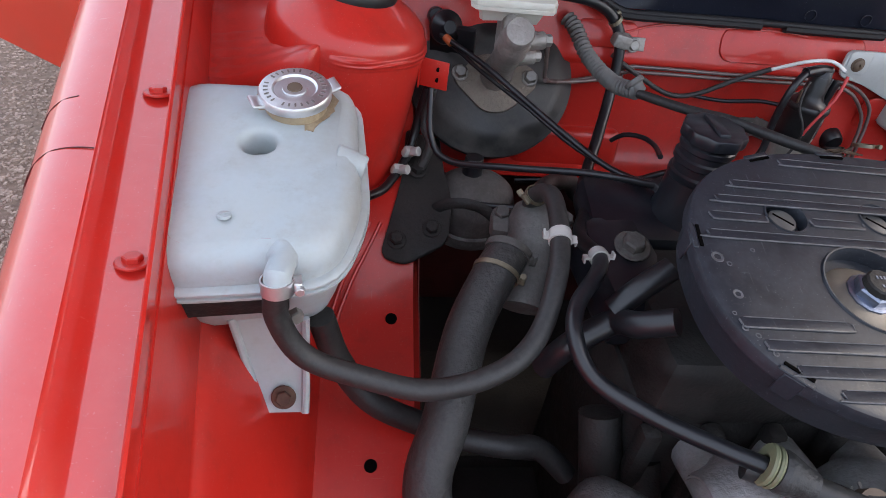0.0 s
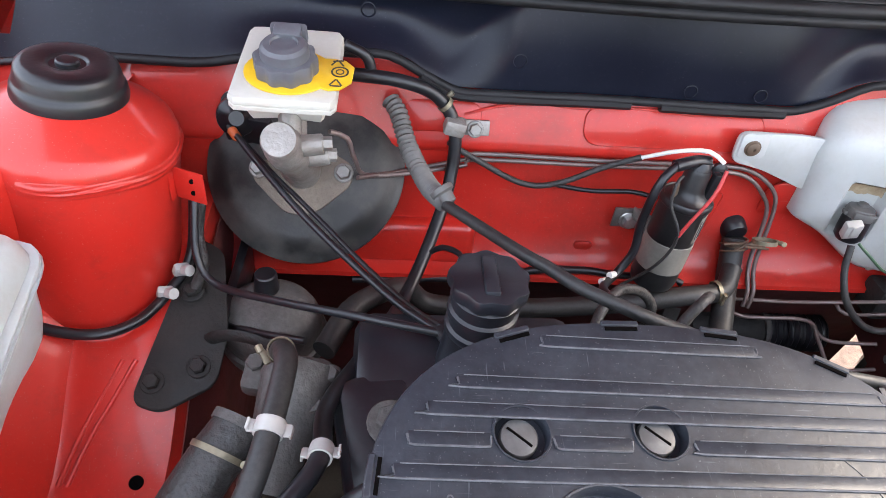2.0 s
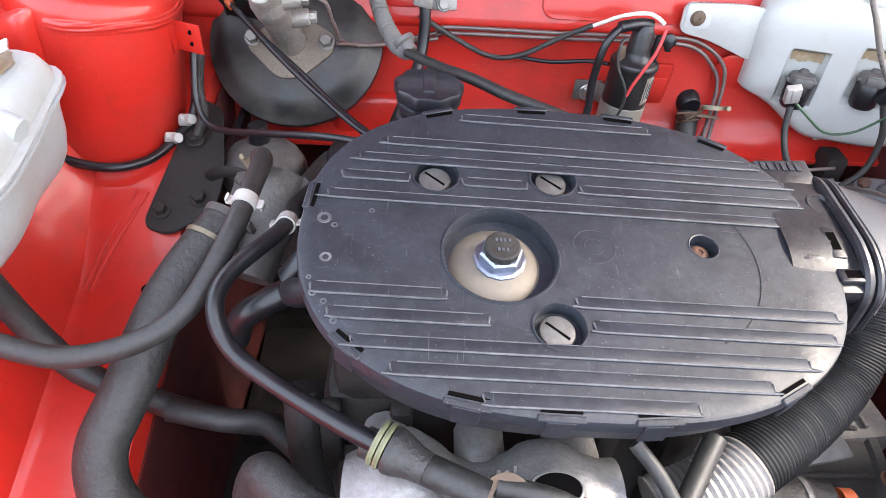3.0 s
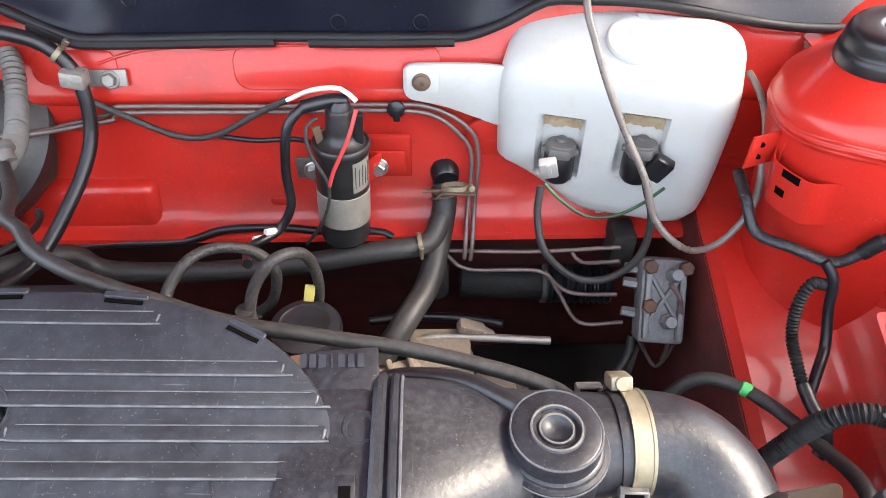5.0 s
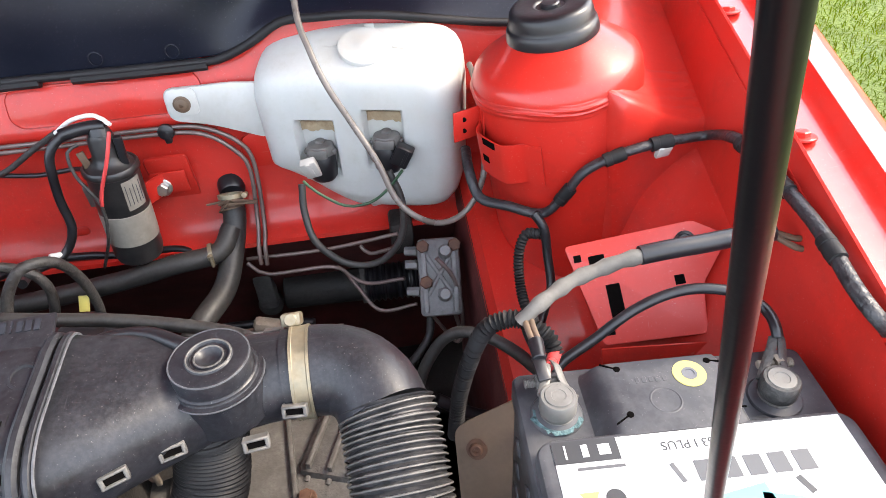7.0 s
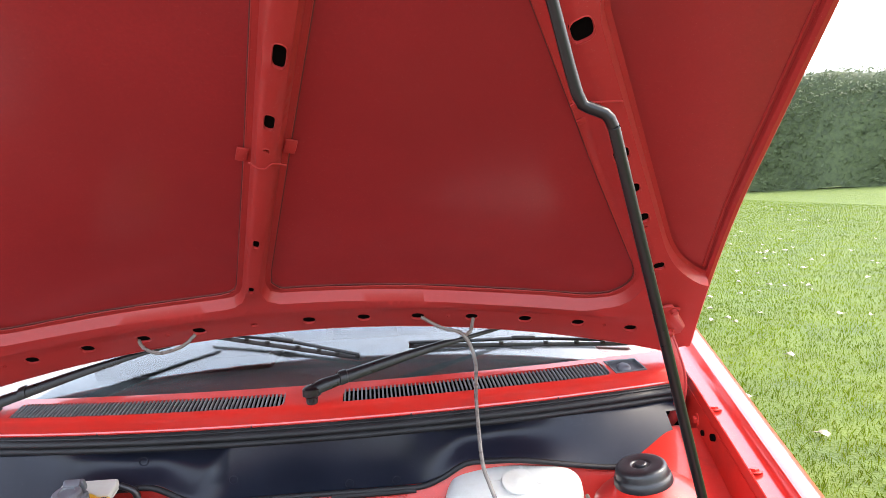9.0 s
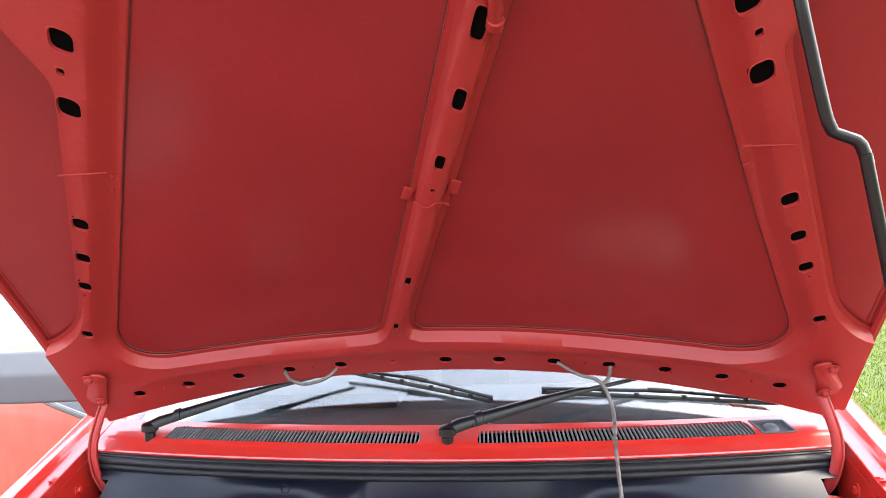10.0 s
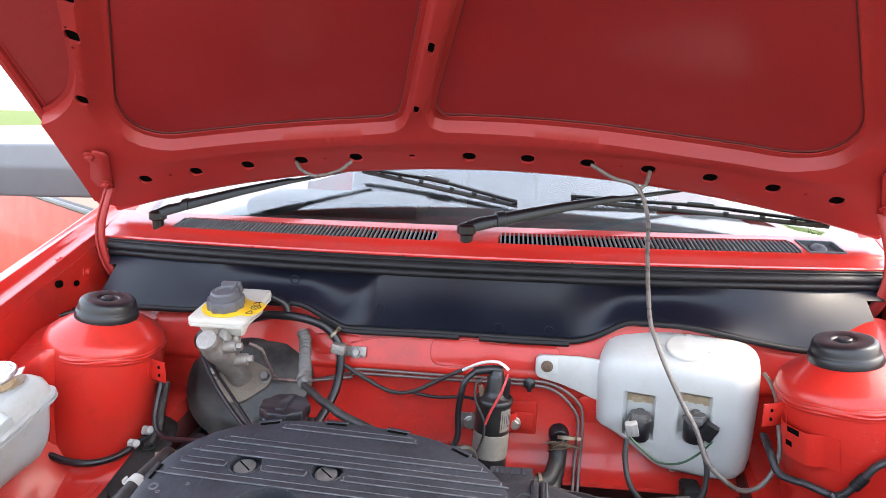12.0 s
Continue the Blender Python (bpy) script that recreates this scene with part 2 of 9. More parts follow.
BATTERY = mat("battery_case", (0.030, 0.032, 0.038), 0.45, vary=0.25, scale=30, bump=0.15, dust=0.7, dust_color=(0.115, 0.117, 0.122), dust_scale=26, speck=0.15, speck_color=(0.3, 0.29, 0.28), spec=0.45)
LABEL = mat("white_label", (0.52, 0.53, 0.53), 0.35, vary=0.03, bump=0.03)
PRINT_DARK = mat("dark_print", (0.03, 0.032, 0.035), 0.4, vary=0.05, bump=0.0)
PRINT_GREY = mat("grey_print", (0.07, 0.073, 0.078), 0.4, vary=0.05, bump=0.0)
PRINT_CYAN = mat("cyan_print", (0.10, 0.52, 0.60), 0.4, vary=0.05, bump=0.0)
PRINT_YELLOW = mat("pale_yellow_print", (0.42, 0.38, 0.11), 0.4, vary=0.05, bump=0.0)
LEAD = mat("battery_terminal", (0.15, 0.148, 0.14), 0.55, metal=0.4, vary=0.2, scale=90, dust=0.2)
VERDIGRIS = mat("terminal_corrosion", (0.05, 0.12, 0.13), 0.85, vary=0.5, scale=160, bump=0.9, depth=0.003, tones=(0.14, 0.24, 0.25))
COIL = mat("coil_black", (0.016, 0.016, 0.017), 0.35, vary=0.2, scale=50, dust=0.25, dust_color=(0.1, 0.095, 0.09))
COIL_LABEL = mat("coil_silver_label", (0.30, 0.285, 0.25), 0.5, metal=0.4, vary=0.2, scale=60, dust=0.4, dust_color=(0.25, 0.22, 0.18))
BLUE_OIL = mat("filler_black", (0.011, 0.0125, 0.017), 0.32, vary=0.3, scale=30, dust=0.14, dust_color=(0.06, 0.06, 0.065))
# Near-black without sheen: the shade inside holes and slots, put into colour.
HOLE_SHADE = mat("hole_shade", (0.004, 0.0035, 0.0035), 0.95, vary=0.2, bump=0.0, spec=0.0)
ORANGE = mat("orange_collar", (0.50, 0.10, 0.03), 0.5, vary=0.1)
CLIP_WHITE = mat("white_clip", (0.42, 0.41, 0.385), 0.45, vary=0.08, scale=60, dust=0.25, dust_color=(0.35, 0.32, 0.28))
TRIM_GREY = mat("grey_mirror_plastic", (0.085, 0.09, 0.10), 0.5, vary=0.08, scale=20, bump=0.15)
TRIM_BLACK = mat("satin_black_trim", (0.005, 0.005, 0.006), 0.30, vary=0.15, scale=30, bump=0.1, spec=0.36)
SLAT = mat("grey_slat_plastic", (0.13, 0.132, 0.138), 0.45, vary=0.2, scale=60, bump=0.1)
CABIN = mat("cabin_grey", (0.03, 0.032, 0.036), 0.7, vary=0.15, scale=12)
ASPHALT = mat("asphalt", (0.25, 0.180, 0.143), 0.9, vary=0.35, scale=60, fine=300, bump=0.6, depth=0.004, dust=0.3, dust_color=(0.13, 0.115, 0.10), dust_scale=110, spec=0.1)
STONES = mat("chippings", (0.42, 0.31, 0.25), 0.85, vary=0.45, scale=55, fine=400, bump=0.4, tones=(0.66, 0.51, 0.43), dust=0.5, dust_color=(0.17, 0.125, 0.10), dust_scale=70, spec=0.1)
CONCRETE = mat("pale_concrete", (0.33, 0.31, 0.285), 0.8, vary=0.12, scale=2, fine=60, bump=0.5, depth=0.003)
LAWN = mat("lawn", (0.075, 0.125, 0.008), 0.9, vary=0.35, scale=3, fine=60, bump=1.0, depth=0.02, tones=(0.12, 0.165, 0.03), dust=0.35, dust_color=(0.15, 0.17, 0.02), dust_scale=1.2)
GRASS = mat("grass_blades", (0.120, 0.205, 0.005), 0.9, vary=0.5, scale=1.3, fine=25, bump=0.0, tones=(0.20, 0.275, 0.008), spec=0.0)
LEAF_DRY = mat("dry_leaves", (0.36, 0.30, 0.20), 0.7, vary=0.4, scale=9, fine=60, tones=(0.55, 0.50, 0.42))
HEDGE = mat("hedge_leaves", (0.045, 0.075, 0.022), 0.6, vary=0.45, scale=6, fine=25, bump=0.0, tones=(0.09, 0.12, 0.04))


def glass(name, tint, rough=0.0, ior=1.5):
    m = bpy.data.materials.new(name)
    m.use_nodes = True
    b = m.node_tree.nodes["Principled BSDF"]
    b.inputs["Base Color"].default_value = (*tint, 1)
    b.inputs["Roughness"].default_value, b.inputs["IOR"].default_value = rough, ior
    b.inputs["Transmission Weight"].default_value = 1.0
    return m


GLASS = glass("window_glass", (0.80, 0.88, 0.87), 0.01)
SCREEN = glass("windscreen_glass", (0.70, 0.76, 0.78), 0.01, 1.85)
MIRROR_GLASS = mat("mirror_glass", (0.8, 0.82, 0.84), 0.03, metal=1.0, vary=0.0, bump=0.0)


# ---- mesh helpers ----
def thing(name, at, label, category, group="", kind=""):
    ob = new(name)
    ob.empty_display_size = 0.05
    ob.location = at
    return tagged(ob, label, category, group, kind)


def part(name, bm, material, parent=None, label="", angle=38):
    """Links a bmesh, built in world metres, as one mesh object under its thing or part."""
    me = bpy.data.meshes.new(name)
    bmesh.ops.recalc_face_normals(bm, faces=bm.faces)
    bm.to_mesh(me)
    bm.free()
    me.materials.append(material)
    me.polygons.foreach_set("use_smooth", [True] * len(me.polygons))
    me.set_sharp_from_angle(angle=radians(angle))
    ob = new(name, me)
    if parent is not None:
        ob.parent = parent
        if parent.parent is None:
            ob.matrix_parent_inverse = Matrix.Translation(parent.location).inverted()
    if label:
        ob["label"] = label
    return ob


def solo(name, bm, material, label, category, group="", kind="", angle=38):
    return tagged(part(name, bm, material, None, "", angle), label, category, group, kind)


def aim(p, axis, spin=0.0):
    """A pose at p whose local z runs along axis."""
    return Matrix.Translation(p) @ Vector(axis).to_track_quat("Z", "Y").to_matrix().to_4x4() @ pose(0, 0, 0, 0, 0, spin)


def box(bm, m, size, bevel=0.0, segments=2):
    """A box of that size on the pose m, with rounded edges."""
    r = bmesh.ops.create_cube(bm, size=1.0, matrix=(m if isinstance(m, Matrix) else Matrix.Translation(m)) @ Matrix.Diagonal((*size, 1)))
    if bevel:
        edges = list({e for v in r["verts"] for e in v.link_edges})
        bmesh.ops.bevel(bm, geom=edges, offset=bevel, segments=segments, affect="EDGES", profile=0.5)
    return bm


def lathe(bm, m, profile, seg=32, squash=1.0):
    """Turns (radius, height) pairs round the z of the pose m."""
    rings = []
    for r, z in profile:
        if r <= 1e-6:
            rings.append([bm.verts.new(m @ Vector((0, 0, z)))])
        else:
            rings.append([bm.verts.new(m @ Vector((r * math.cos(2 * math.pi * k / seg), squash * r * math.sin(2 * math.pi * k / seg), z))) for k in range(seg)])
    for a, b in zip(rings, rings[1:]):
        for k in range(seg):
            n = (k + 1) % seg
            if len(a) == 1 and len(b) == 1:
                continue
            if len(a) == 1:
                bm.faces.new((a[0], b[k], b[n]))
            elif len(b) == 1:
                bm.faces.new((a[k], a[n], b[0]))
            else:
                bm.faces.new((a[k], a[n], b[n], b[k]))
    return bm


def rod(bm, p0, p1, r0, r1=None, seg=16):
    p0, p1 = Vector(p0), Vector(p1)
    r1 = r0 if r1 is None else r1
    h = (p1 - p0).length
    c = min(r0, r1, h) * 0.12
    return lathe(bm, aim(p0, p1 - p0), [(0, 0), (r0 - c, 0), (r0, c), (r1, h - c), (r1 - c, h), (0, h)], seg)


def prism(bm, m, outline, h, bevel=0.0):
    """An outline of (x, y) pairs drawn up along the z of the pose m, its top and bottom edges rounded."""
    n = len(outline)
    cx, cy = sum(p[0] for p in outline) / n, sum(p[1] for p in outline) / n

    def ring(inset, z):
        out = []
        for i, (x, y) in enumerate(outline):
            d = Vector((x - cx, y - cy))
            k = max(0.0, d.length - inset) / max(1e-9, d.length)
            out.append(bm.verts.new(m @ Vector((cx + (x - cx) * k, cy + (y - cy) * k, z))))
        return out

    steps = [(bevel, 0), (bevel * 0.3, bevel * 0.3), (0, bevel), (0, h - bevel), (bevel * 0.3, h - bevel * 0.3), (bevel, h)] if bevel else [(0, 0), (0, h)]
    rings = [ring(i, z) for i, z in steps]
    for a, b in zip(rings, rings[1:]):
        for k in range(n):
            bm.faces.new((a[k], a[(k + 1) % n], b[(k + 1) % n], b[k]))
    bm.faces.new(rings[0][::-1])
    bm.faces.new(rings[-1])
    return bm


def rounded(w, d, r, seg=5):
    """The outline of a rounded rectangle."""
    out = []
    for cx, cy, a in ((w / 2 - r, d / 2 - r, 0), (-w / 2 + r, d / 2 - r, 90), (-w / 2 + r, -d / 2 + r, 180), (w / 2 - r, -d / 2 + r, 270)):
        out += [(cx + r * math.cos(radians(a + 90 * k / seg)), cy + r * math.sin(radians(a + 90 * k / seg))) for k in range(seg + 1)]
    return out


def smooth_path(points, step=0.006):
    """Points spread along a smooth curve through the given ones."""
    p = [Vector(q) for q in points]
    if len(p) == 2:
        p = [p[0], (p[0] + p[1]) / 2, p[1]]
    p = [2 * p[0] - p[1], *p, 2 * p[-1] - p[-2]]
    out = []
    for a, b, c, d in zip(p, p[1:], p[2:], p[3:]):
        n = max(2, int((c - b).length / step))
        for k in range(n):
            t = k / n
            out.append(0.5 * (2 * b + (c - a) * t + (2 * a - 5 * b + 4 * c - d) * t * t + (3 * b - a - 3 * c + d) * t ** 3))
    out.append(p[-2])
    return out


def sweep(bm, points, r, seg=12, step=0.006, ridge=0.0, pitch=0.006, flat=1.0):
    """A tube along a smooth curve; ridge: depth of its rings, pitch: their spacing."""
    path = smooth_path(points, min(step, pitch / 4) if ridge else step)
    up, rings, gone = Vector((0.31, 0.52, 0.79)), [], 0.0
    for i, q in enumerate(path):
        way = (path[min(i + 1, len(path) - 1)] - path[max(i - 1, 0)]).normalized()
        up = (up - way * up.dot(way)).normalized()
        side = way.cross(up)
        gone += (q - path[i - 1]).length if i else 0.0
        rr = r + (ridge * math.cos(2 * math.pi * gone / pitch) if ridge else 0.0)
        rings.append([bm.verts.new(q + rr * (math.cos(2 * math.pi * k / seg) * up * flat + math.sin(2 * math.pi * k / seg) * side)) for k in range(seg)])
    for a, b in zip(rings, rings[1:]):
        for k in range(seg):
            bm.faces.new((a[k], a[(k + 1) % seg], b[(k + 1) % seg], b[k]))
    bm.faces.new(rings[0][::-1])
    bm.faces.new(rings[-1])
    return bm


def grid(bm, nu, nv, f, thick=0.0):
    """A sheet of nu x nv cells from f(u, v), u and v from 0 to 1; thick: its depth along its normals."""
    rows = [[bm.verts.new(f(i / nu, j / nv)) for i in range(nu + 1)] for j in range(nv + 1)]
    faces = [bm.faces.new((rows[j][i], rows[j][i + 1], rows[j + 1][i + 1], rows[j + 1][i])) for j in range(nv) for i in range(nu)]
    if thick:
        bmesh.ops.recalc_face_normals(bm, faces=faces)
        bmesh.ops.solidify(bm, geom=faces, thickness=thick)
    return bm


def loft(bm, stations, thick=0.0):
    """A sheet through rows of points."""
    rows = [[bm.verts.new(p) for p in s] for s in stations]
    faces = []
    for a, b in zip(rows, rows[1:]):
        for k in range(len(a) - 1):
            faces.append(bm.faces.new((a[k], a[k + 1], b[k + 1], b[k])))
    if thick:
        bmesh.ops.recalc_face_normals(bm, faces=faces)
        bmesh.ops.solidify(bm, geom=faces, thickness=thick)
    return bm


def B():
    return bmesh.new()


def bolt(name, parent, p, axis, r=0.007, h=0.006, washer=0.0, material=None, label=""):
    """A hexagonal bolt head on its washer."""
    bm = B()
    m = aim(p, axis, 17)
    if washer:
        lathe(bm, m, [(0, 0), (washer, 0), (washer, 0.0012), (washer - 0.001, 0.002), (0, 0.002)], 20)
    lathe(bm, m @ Matrix.Translation((0, 0, 0.002 if washer else 0)), [(0, 0), (r, 0), (r, h * 0.8), (r * 0.85, h), (0, h)], 6)
    return part(name, bm, material or ZINC, parent, label, 20)


def step01(x, a, b):
    t = min(1.0, max(0.0, (x - a) / (b - a)))
    return t * t * (3 - 2 * t)


def hump(x, mid, half, soft):
    """1 within half of mid, falling to 0 over soft beyond it."""
    return 1 - step01(abs(x - mid), half, half + soft)


def round_off(poly, r, seg=6):
    """The outline of a polygon with rounded corners."""
    out, n = [], len(poly)
    for i in range(n):
        a, b, c = Vector(poly[i - 1]), Vector(poly[i]), Vector(poly[(i + 1) % n])
        rr = min(r, (a - b).length * 0.45, (c - b).length * 0.45)
        p, q = b + (a - b).normalized() * rr, b + (c - b).normalized() * rr
        for k in range(seg + 1):
            t = k / seg
            out.append(tuple((1 - t) ** 2 * p + 2 * t * (1 - t) * b + t * t * q))
    return out


def even(outline, n):
    """The same closed outline with n evenly spaced points, from the angle 0 on about its middle."""
    pts = [Vector(p) for p in outline]
    pts.append(pts[0])
    seg = [(b - a).length for a, b in zip(pts, pts[1:])]
    total, out = sum(seg), []
    for k in range(n):
        d = total * k / n
        for a, b, s in zip(pts, pts[1:], seg):
            if d <= s:
                out.append(tuple(a.lerp(b, d / s if s else 0)))
                break
            d -= s
    return out


def inside(poly, x, y):
    """Whether (x, y) lies within a closed outline."""
    hit, n = False, len(poly)
    for i in range(n):
        (x1, y1), (x2, y2) = poly[i - 1], poly[i]
        if (y1 > y) != (y2 > y) and x < (x2 - x1) * (y - y1) / (y2 - y1) + x1:
            hit = not hit
    return hit


def pierced(bm, outline, holes, f, step=0.0, depth=None, lines=()):
    """A sheet within an outline of (x, y) pairs, cut by closed hole outlines; f(x, y): its place. step: spacing of inner points,
    depth: f(x, y, depth) is the foot of a wall round each hole, lines: closed outlines that its faces follow."""
    pts, edges = [], []
    for ring in (outline, *holes, *lines):
        n = len(pts)
        pts += [Vector(p) for p in ring]
        edges += [(n + k, n + (k + 1) % len(ring)) for k in range(len(ring))]
    if step:
        xs, ys = [p[0] for p in outline], [p[1] for p in outline]
        for i in range(int((max(xs) - min(xs)) / step)):
            for j in range(int((max(ys) - min(ys)) / step)):
                p = (min(xs) + (i + 0.5 + 0.5 * (j % 2)) * step, min(ys) + (j + 0.5) * step)
                if inside(outline, *p):
                    pts.append(Vector(p))
    out, _, tris = geometry.delaunay_2d_cdt(pts, edges, [], 0, 1e-6)[:3]
    made = {}
    for t in tris:
        cx, cy = sum(out[i].x for i in t) / len(t), sum(out[i].y for i in t) / len(t)
        if inside(outline, cx, cy) and not any(inside(h, cx, cy) for h in holes):
            for i in t:
                if i not in made:
                    made[i] = bm.verts.new(f(out[i].x, out[i].y))
            bm.faces.new([made[i] for i in t])
    if depth is not None:
        for h in holes:
            rows = [[bm.verts.new(f(x, y)) for x, y in h], [bm.verts.new(f(x, y, depth)) for x, y in h]]
            for k in range(len(h)):
                n = (k + 1) % len(h)
                bm.faces.new((rows[0][k], rows[0][n], rows[1][n], rows[1][k]))
        bmesh.ops.remove_doubles(bm, verts=bm.verts, dist=1e-6)
    return bm


def grown_ring(ring, d):
    """A convex outline moved outwards by about d from its middle."""
    cx, cy = sum(p[0] for p in ring) / len(ring), sum(p[1] for p in ring) / len(ring)
    wx, wy = max(abs(p[0] - cx) for p in ring), max(abs(p[1] - cy) for p in ring)
    return [(cx + (x - cx) * (1 + d / wx), cy + (y - cy) * (1 + d / wy)) for x, y in ring]


def circle(cx, cy, rx, ry=None, n=28, power=1.0, turn=0.0):
    """A closed oval of (x, y) pairs; power below 1 squares it."""
    out = []
    for k in range(n):
        c, s = math.cos(2 * math.pi * k / n), math.sin(2 * math.pi * k / n)
        x, y = rx * math.copysign(abs(c) ** power, c), (ry or rx) * math.copysign(abs(s) ** power, s)
        out.append((cx + x * math.cos(turn) - y * math.sin(turn), cy + x * math.sin(turn) + y * math.cos(turn)))
    return out


# ---- the ground ----
bm = B()
grid(bm, 40, 40, lambda u, v: Vector((-300 + 600 * u, -300 + 600 * v, -0.012)))
solo("ground", bm, LAWN, "mown lawn running out to the horizon", "ground", kind="structure")
bm = B()
box(bm, (-3.0, 0.0, -0.047), (8.2, 60.0, 0.1), 0.004)
solo("driveway", bm, ASPHALT, "grey asphalt drive with pale chippings", "driveway", kind="structure")
bm = B()
box(bm, (-19.0, 0.0, -0.046), (23.6, 110.0, 0.09), 0.004)
solo("road", bm, CONCRETE, "pale sunlit concrete road", "road", kind="structure")
bm = B()
box(bm, (-31.0, 0.0, 0.03), (0.3, 110.0, 0.2), 0.02)
solo("kerb", bm, CONCRETE, "pale stone kerb along the lawn", "kerb", kind="structure")

# Loose stones bedded in the drive beside and under the car.
rnd = random.Random(12)
verts, faces = [], []
for k in range(27000):
    if k >= 15000:
        x, y = rnd.gauss(-1.65, 0.55), rnd.gauss(1.15, 0.62)
    elif k % 3:
        x, y = (rnd.gauss(-1.25, 0.32), rnd.gauss(0.1, 0.55)) if k % 9 else (rnd.uniform(0.6, 1.05), rnd.uniform(0.2, 0.9))
    else:
        x, y = rnd.uniform(-0.55, 0.5), rnd.uniform(-0.8, 0.1)
    r, a, n = rnd.uniform(0.0035, 0.0085), rnd.uniform(0, 6.283), len(verts)
    top = rnd.uniform(0.3, 0.7) * r
    for ring, h in ((1.0, -0.001), (0.75, top)):
        for i in range(5):
            t = a + i * 1.2566
            q = r * ring * rnd.uniform(0.75, 1.15)
            verts.append((x + q * math.cos(t), y + q * math.sin(t), 0.003 + h + rnd.uniform(-0.001, 0.001)))
    faces.append(tuple(range(n + 5, n + 10)))
    faces += [(n + i, n + (i + 1) % 5, n + 5 + (i + 1) % 5, n + 5 + i) for i in range(5)]
me = bpy.data.meshes.new("chippings")
me.from_pydata(verts, [], faces)
me.materials.append(STONES)
tagged(new("chippings", me), "pale tan chippings bedded in the drive", "gravel", kind="stuff")

rnd = random.Random(5)
verts, faces = [], []


def blade(x, y, h, w):
    a, lean = rnd.uniform(0, 6.283), rnd.uniform(0.1, 0.9) * h
    dx, dy = math.cos(a), math.sin(a)
    n = len(verts)
    verts.extend([(x - dy * w, y + dx * w, -0.014), (x + dy * w, y - dx * w, -0.014), (x + dy * w * 0.6 + dx * lean * 0.45, y - dx * w * 0.6 + dy * lean * 0.45, h * 0.65 - 0.012), (x + dx * lean, y + dy * lean, h - 0.012), (x - dy * w * 0.6 + dx * lean * 0.45, y + dx * w * 0.6 + dy * lean * 0.45, h * 0.65 - 0.012)])
    faces.append((n, n + 1, n + 2, n + 3, n + 4))


for k in range(150000):
    d = 0.05 + 13.0 * rnd.random() ** 2.0
    blade(1.10 + d, -3.2 + 1.7 * rnd.random() ** 0.5 + (2.5 + 0.9 * d) * 2.2 * rnd.random(), rnd.uniform(0.012, 0.030) * (1 + 0.03 * d), rnd.uniform(0.0010, 0.0019) * (1 + 0.22 * d))
me = bpy.data.meshes.new("grass")
me.from_pydata(verts, [], faces)
me.materials.append(GRASS)
tagged(new("grass", me), "short sunlit lawn grass with bare flecks", "grass", kind="stuff")
verts, faces = [], []
for k in range(230):
    d = 0.2 + 11.0 * rnd.random() ** 1.5
    x, y = 1.15 + d, -1.2 + (2.5 + 0.9 * d) * 2.0 * rnd.random()
    a, r = rnd.uniform(0, 6.283), rnd.uniform(0.016, 0.050)
    n = len(verts)
    for i in range(9):
        t = i / 9 * 2 * math.pi
        q = r * (0.55 + 0.45 * abs(math.cos(t))) * rnd.uniform(0.85, 1.1)
        verts.append((x + q * math.cos(t + a), y + q * math.sin(t + a), 0.016 + 0.010 * math.sin(2 * t + a) + rnd.uniform(0, 0.006)))
    verts.append((x, y, 0.012))
    for i in range(9):
        faces.append((n + i, n + (i + 1) % 9, n + 9))
me = bpy.data.meshes.new("fallen_leaves")
me.from_pydata(verts, [], faces)
me.materials.append(LEAF_DRY)
tagged(new("fallen_leaves", me), "pale and brown fallen leaves on the lawn", "leaves", kind="stuff")
# Clipped hedge across the far side of the lawn.
hedge = thing("hedge", (18, 33, 0), "tall clipped dark green hedge beyond the lawn", "hedge")
bm = B()
h0, h1 = Vector((9.0, 37.0, 0)), Vector((46.0, 24.0, 0))
way = (h1 - h0).normalized()
side_v = Vector((-way.y, way.x, 0))
grid(bm, 60, 24, lambda u, v: h0.lerp(h1, u) + side_v * (0.9 * math.cos(math.pi * v) + 0.12 * math.sin(40 * u + 9 * v)) + Vector((0, 0, 5.9 * math.sin(math.pi * min(0.5, v if v < 0.5 else 1 - v)) ** 0.5 - 0.02 + 0.12 * math.sin(57 * u))))
part("hedge_core", bm, HEDGE, hedge)
verts, faces = [], []
for k in range(26000):
    u = rnd.random() ** 1.3
    p = h0.lerp(h1, u)
    up = rnd.random()
    q = p - side_v * rnd.uniform(0.75, 1.2) + Vector((0, 0, up * 5.9)) if rnd.random() < 0.8 else p + side_v * rnd.uniform(-1.0, 1.0) + Vector((0, 0, 5.8 + rnd.uniform(-0.1, 0.3)))
    a = Vector((rnd.uniform(-1, 1), rnd.uniform(-1, 1), rnd.uniform(-1, 1))).normalized()
    b = a.orthogonal().normalized()
    s = rnd.uniform(0.05, 0.13)
    n = len(verts)
    verts.extend([tuple(q - a * s), tuple(q + b * s * 0.5), tuple(q + a * s), tuple(q - b * s * 0.5)])
    faces.append((n, n + 1, n + 2, n + 3))
me = bpy.data.meshes.new("hedge_leaves")
me.from_pydata(verts, [], faces)
me.materials.append(HEDGE)
ob = new("hedge_leaves", me)
ob.parent = hedge
ob.matrix_parent_inverse = Matrix.Translation(hedge.location).inverted()


# ---- the car's body ----
def gutter_z(y):
    return 0.880 + 0.22 * y


def inner_x(y):
    return 0.716 + 0.114 * (y + 0.027)


def rail_z(y):
    return 0.571 + 0.33 * (y + 0.186)


car = thing("hatchback", (0, 0, 0), "bright red small hatchback with its bonnet raised", "car")
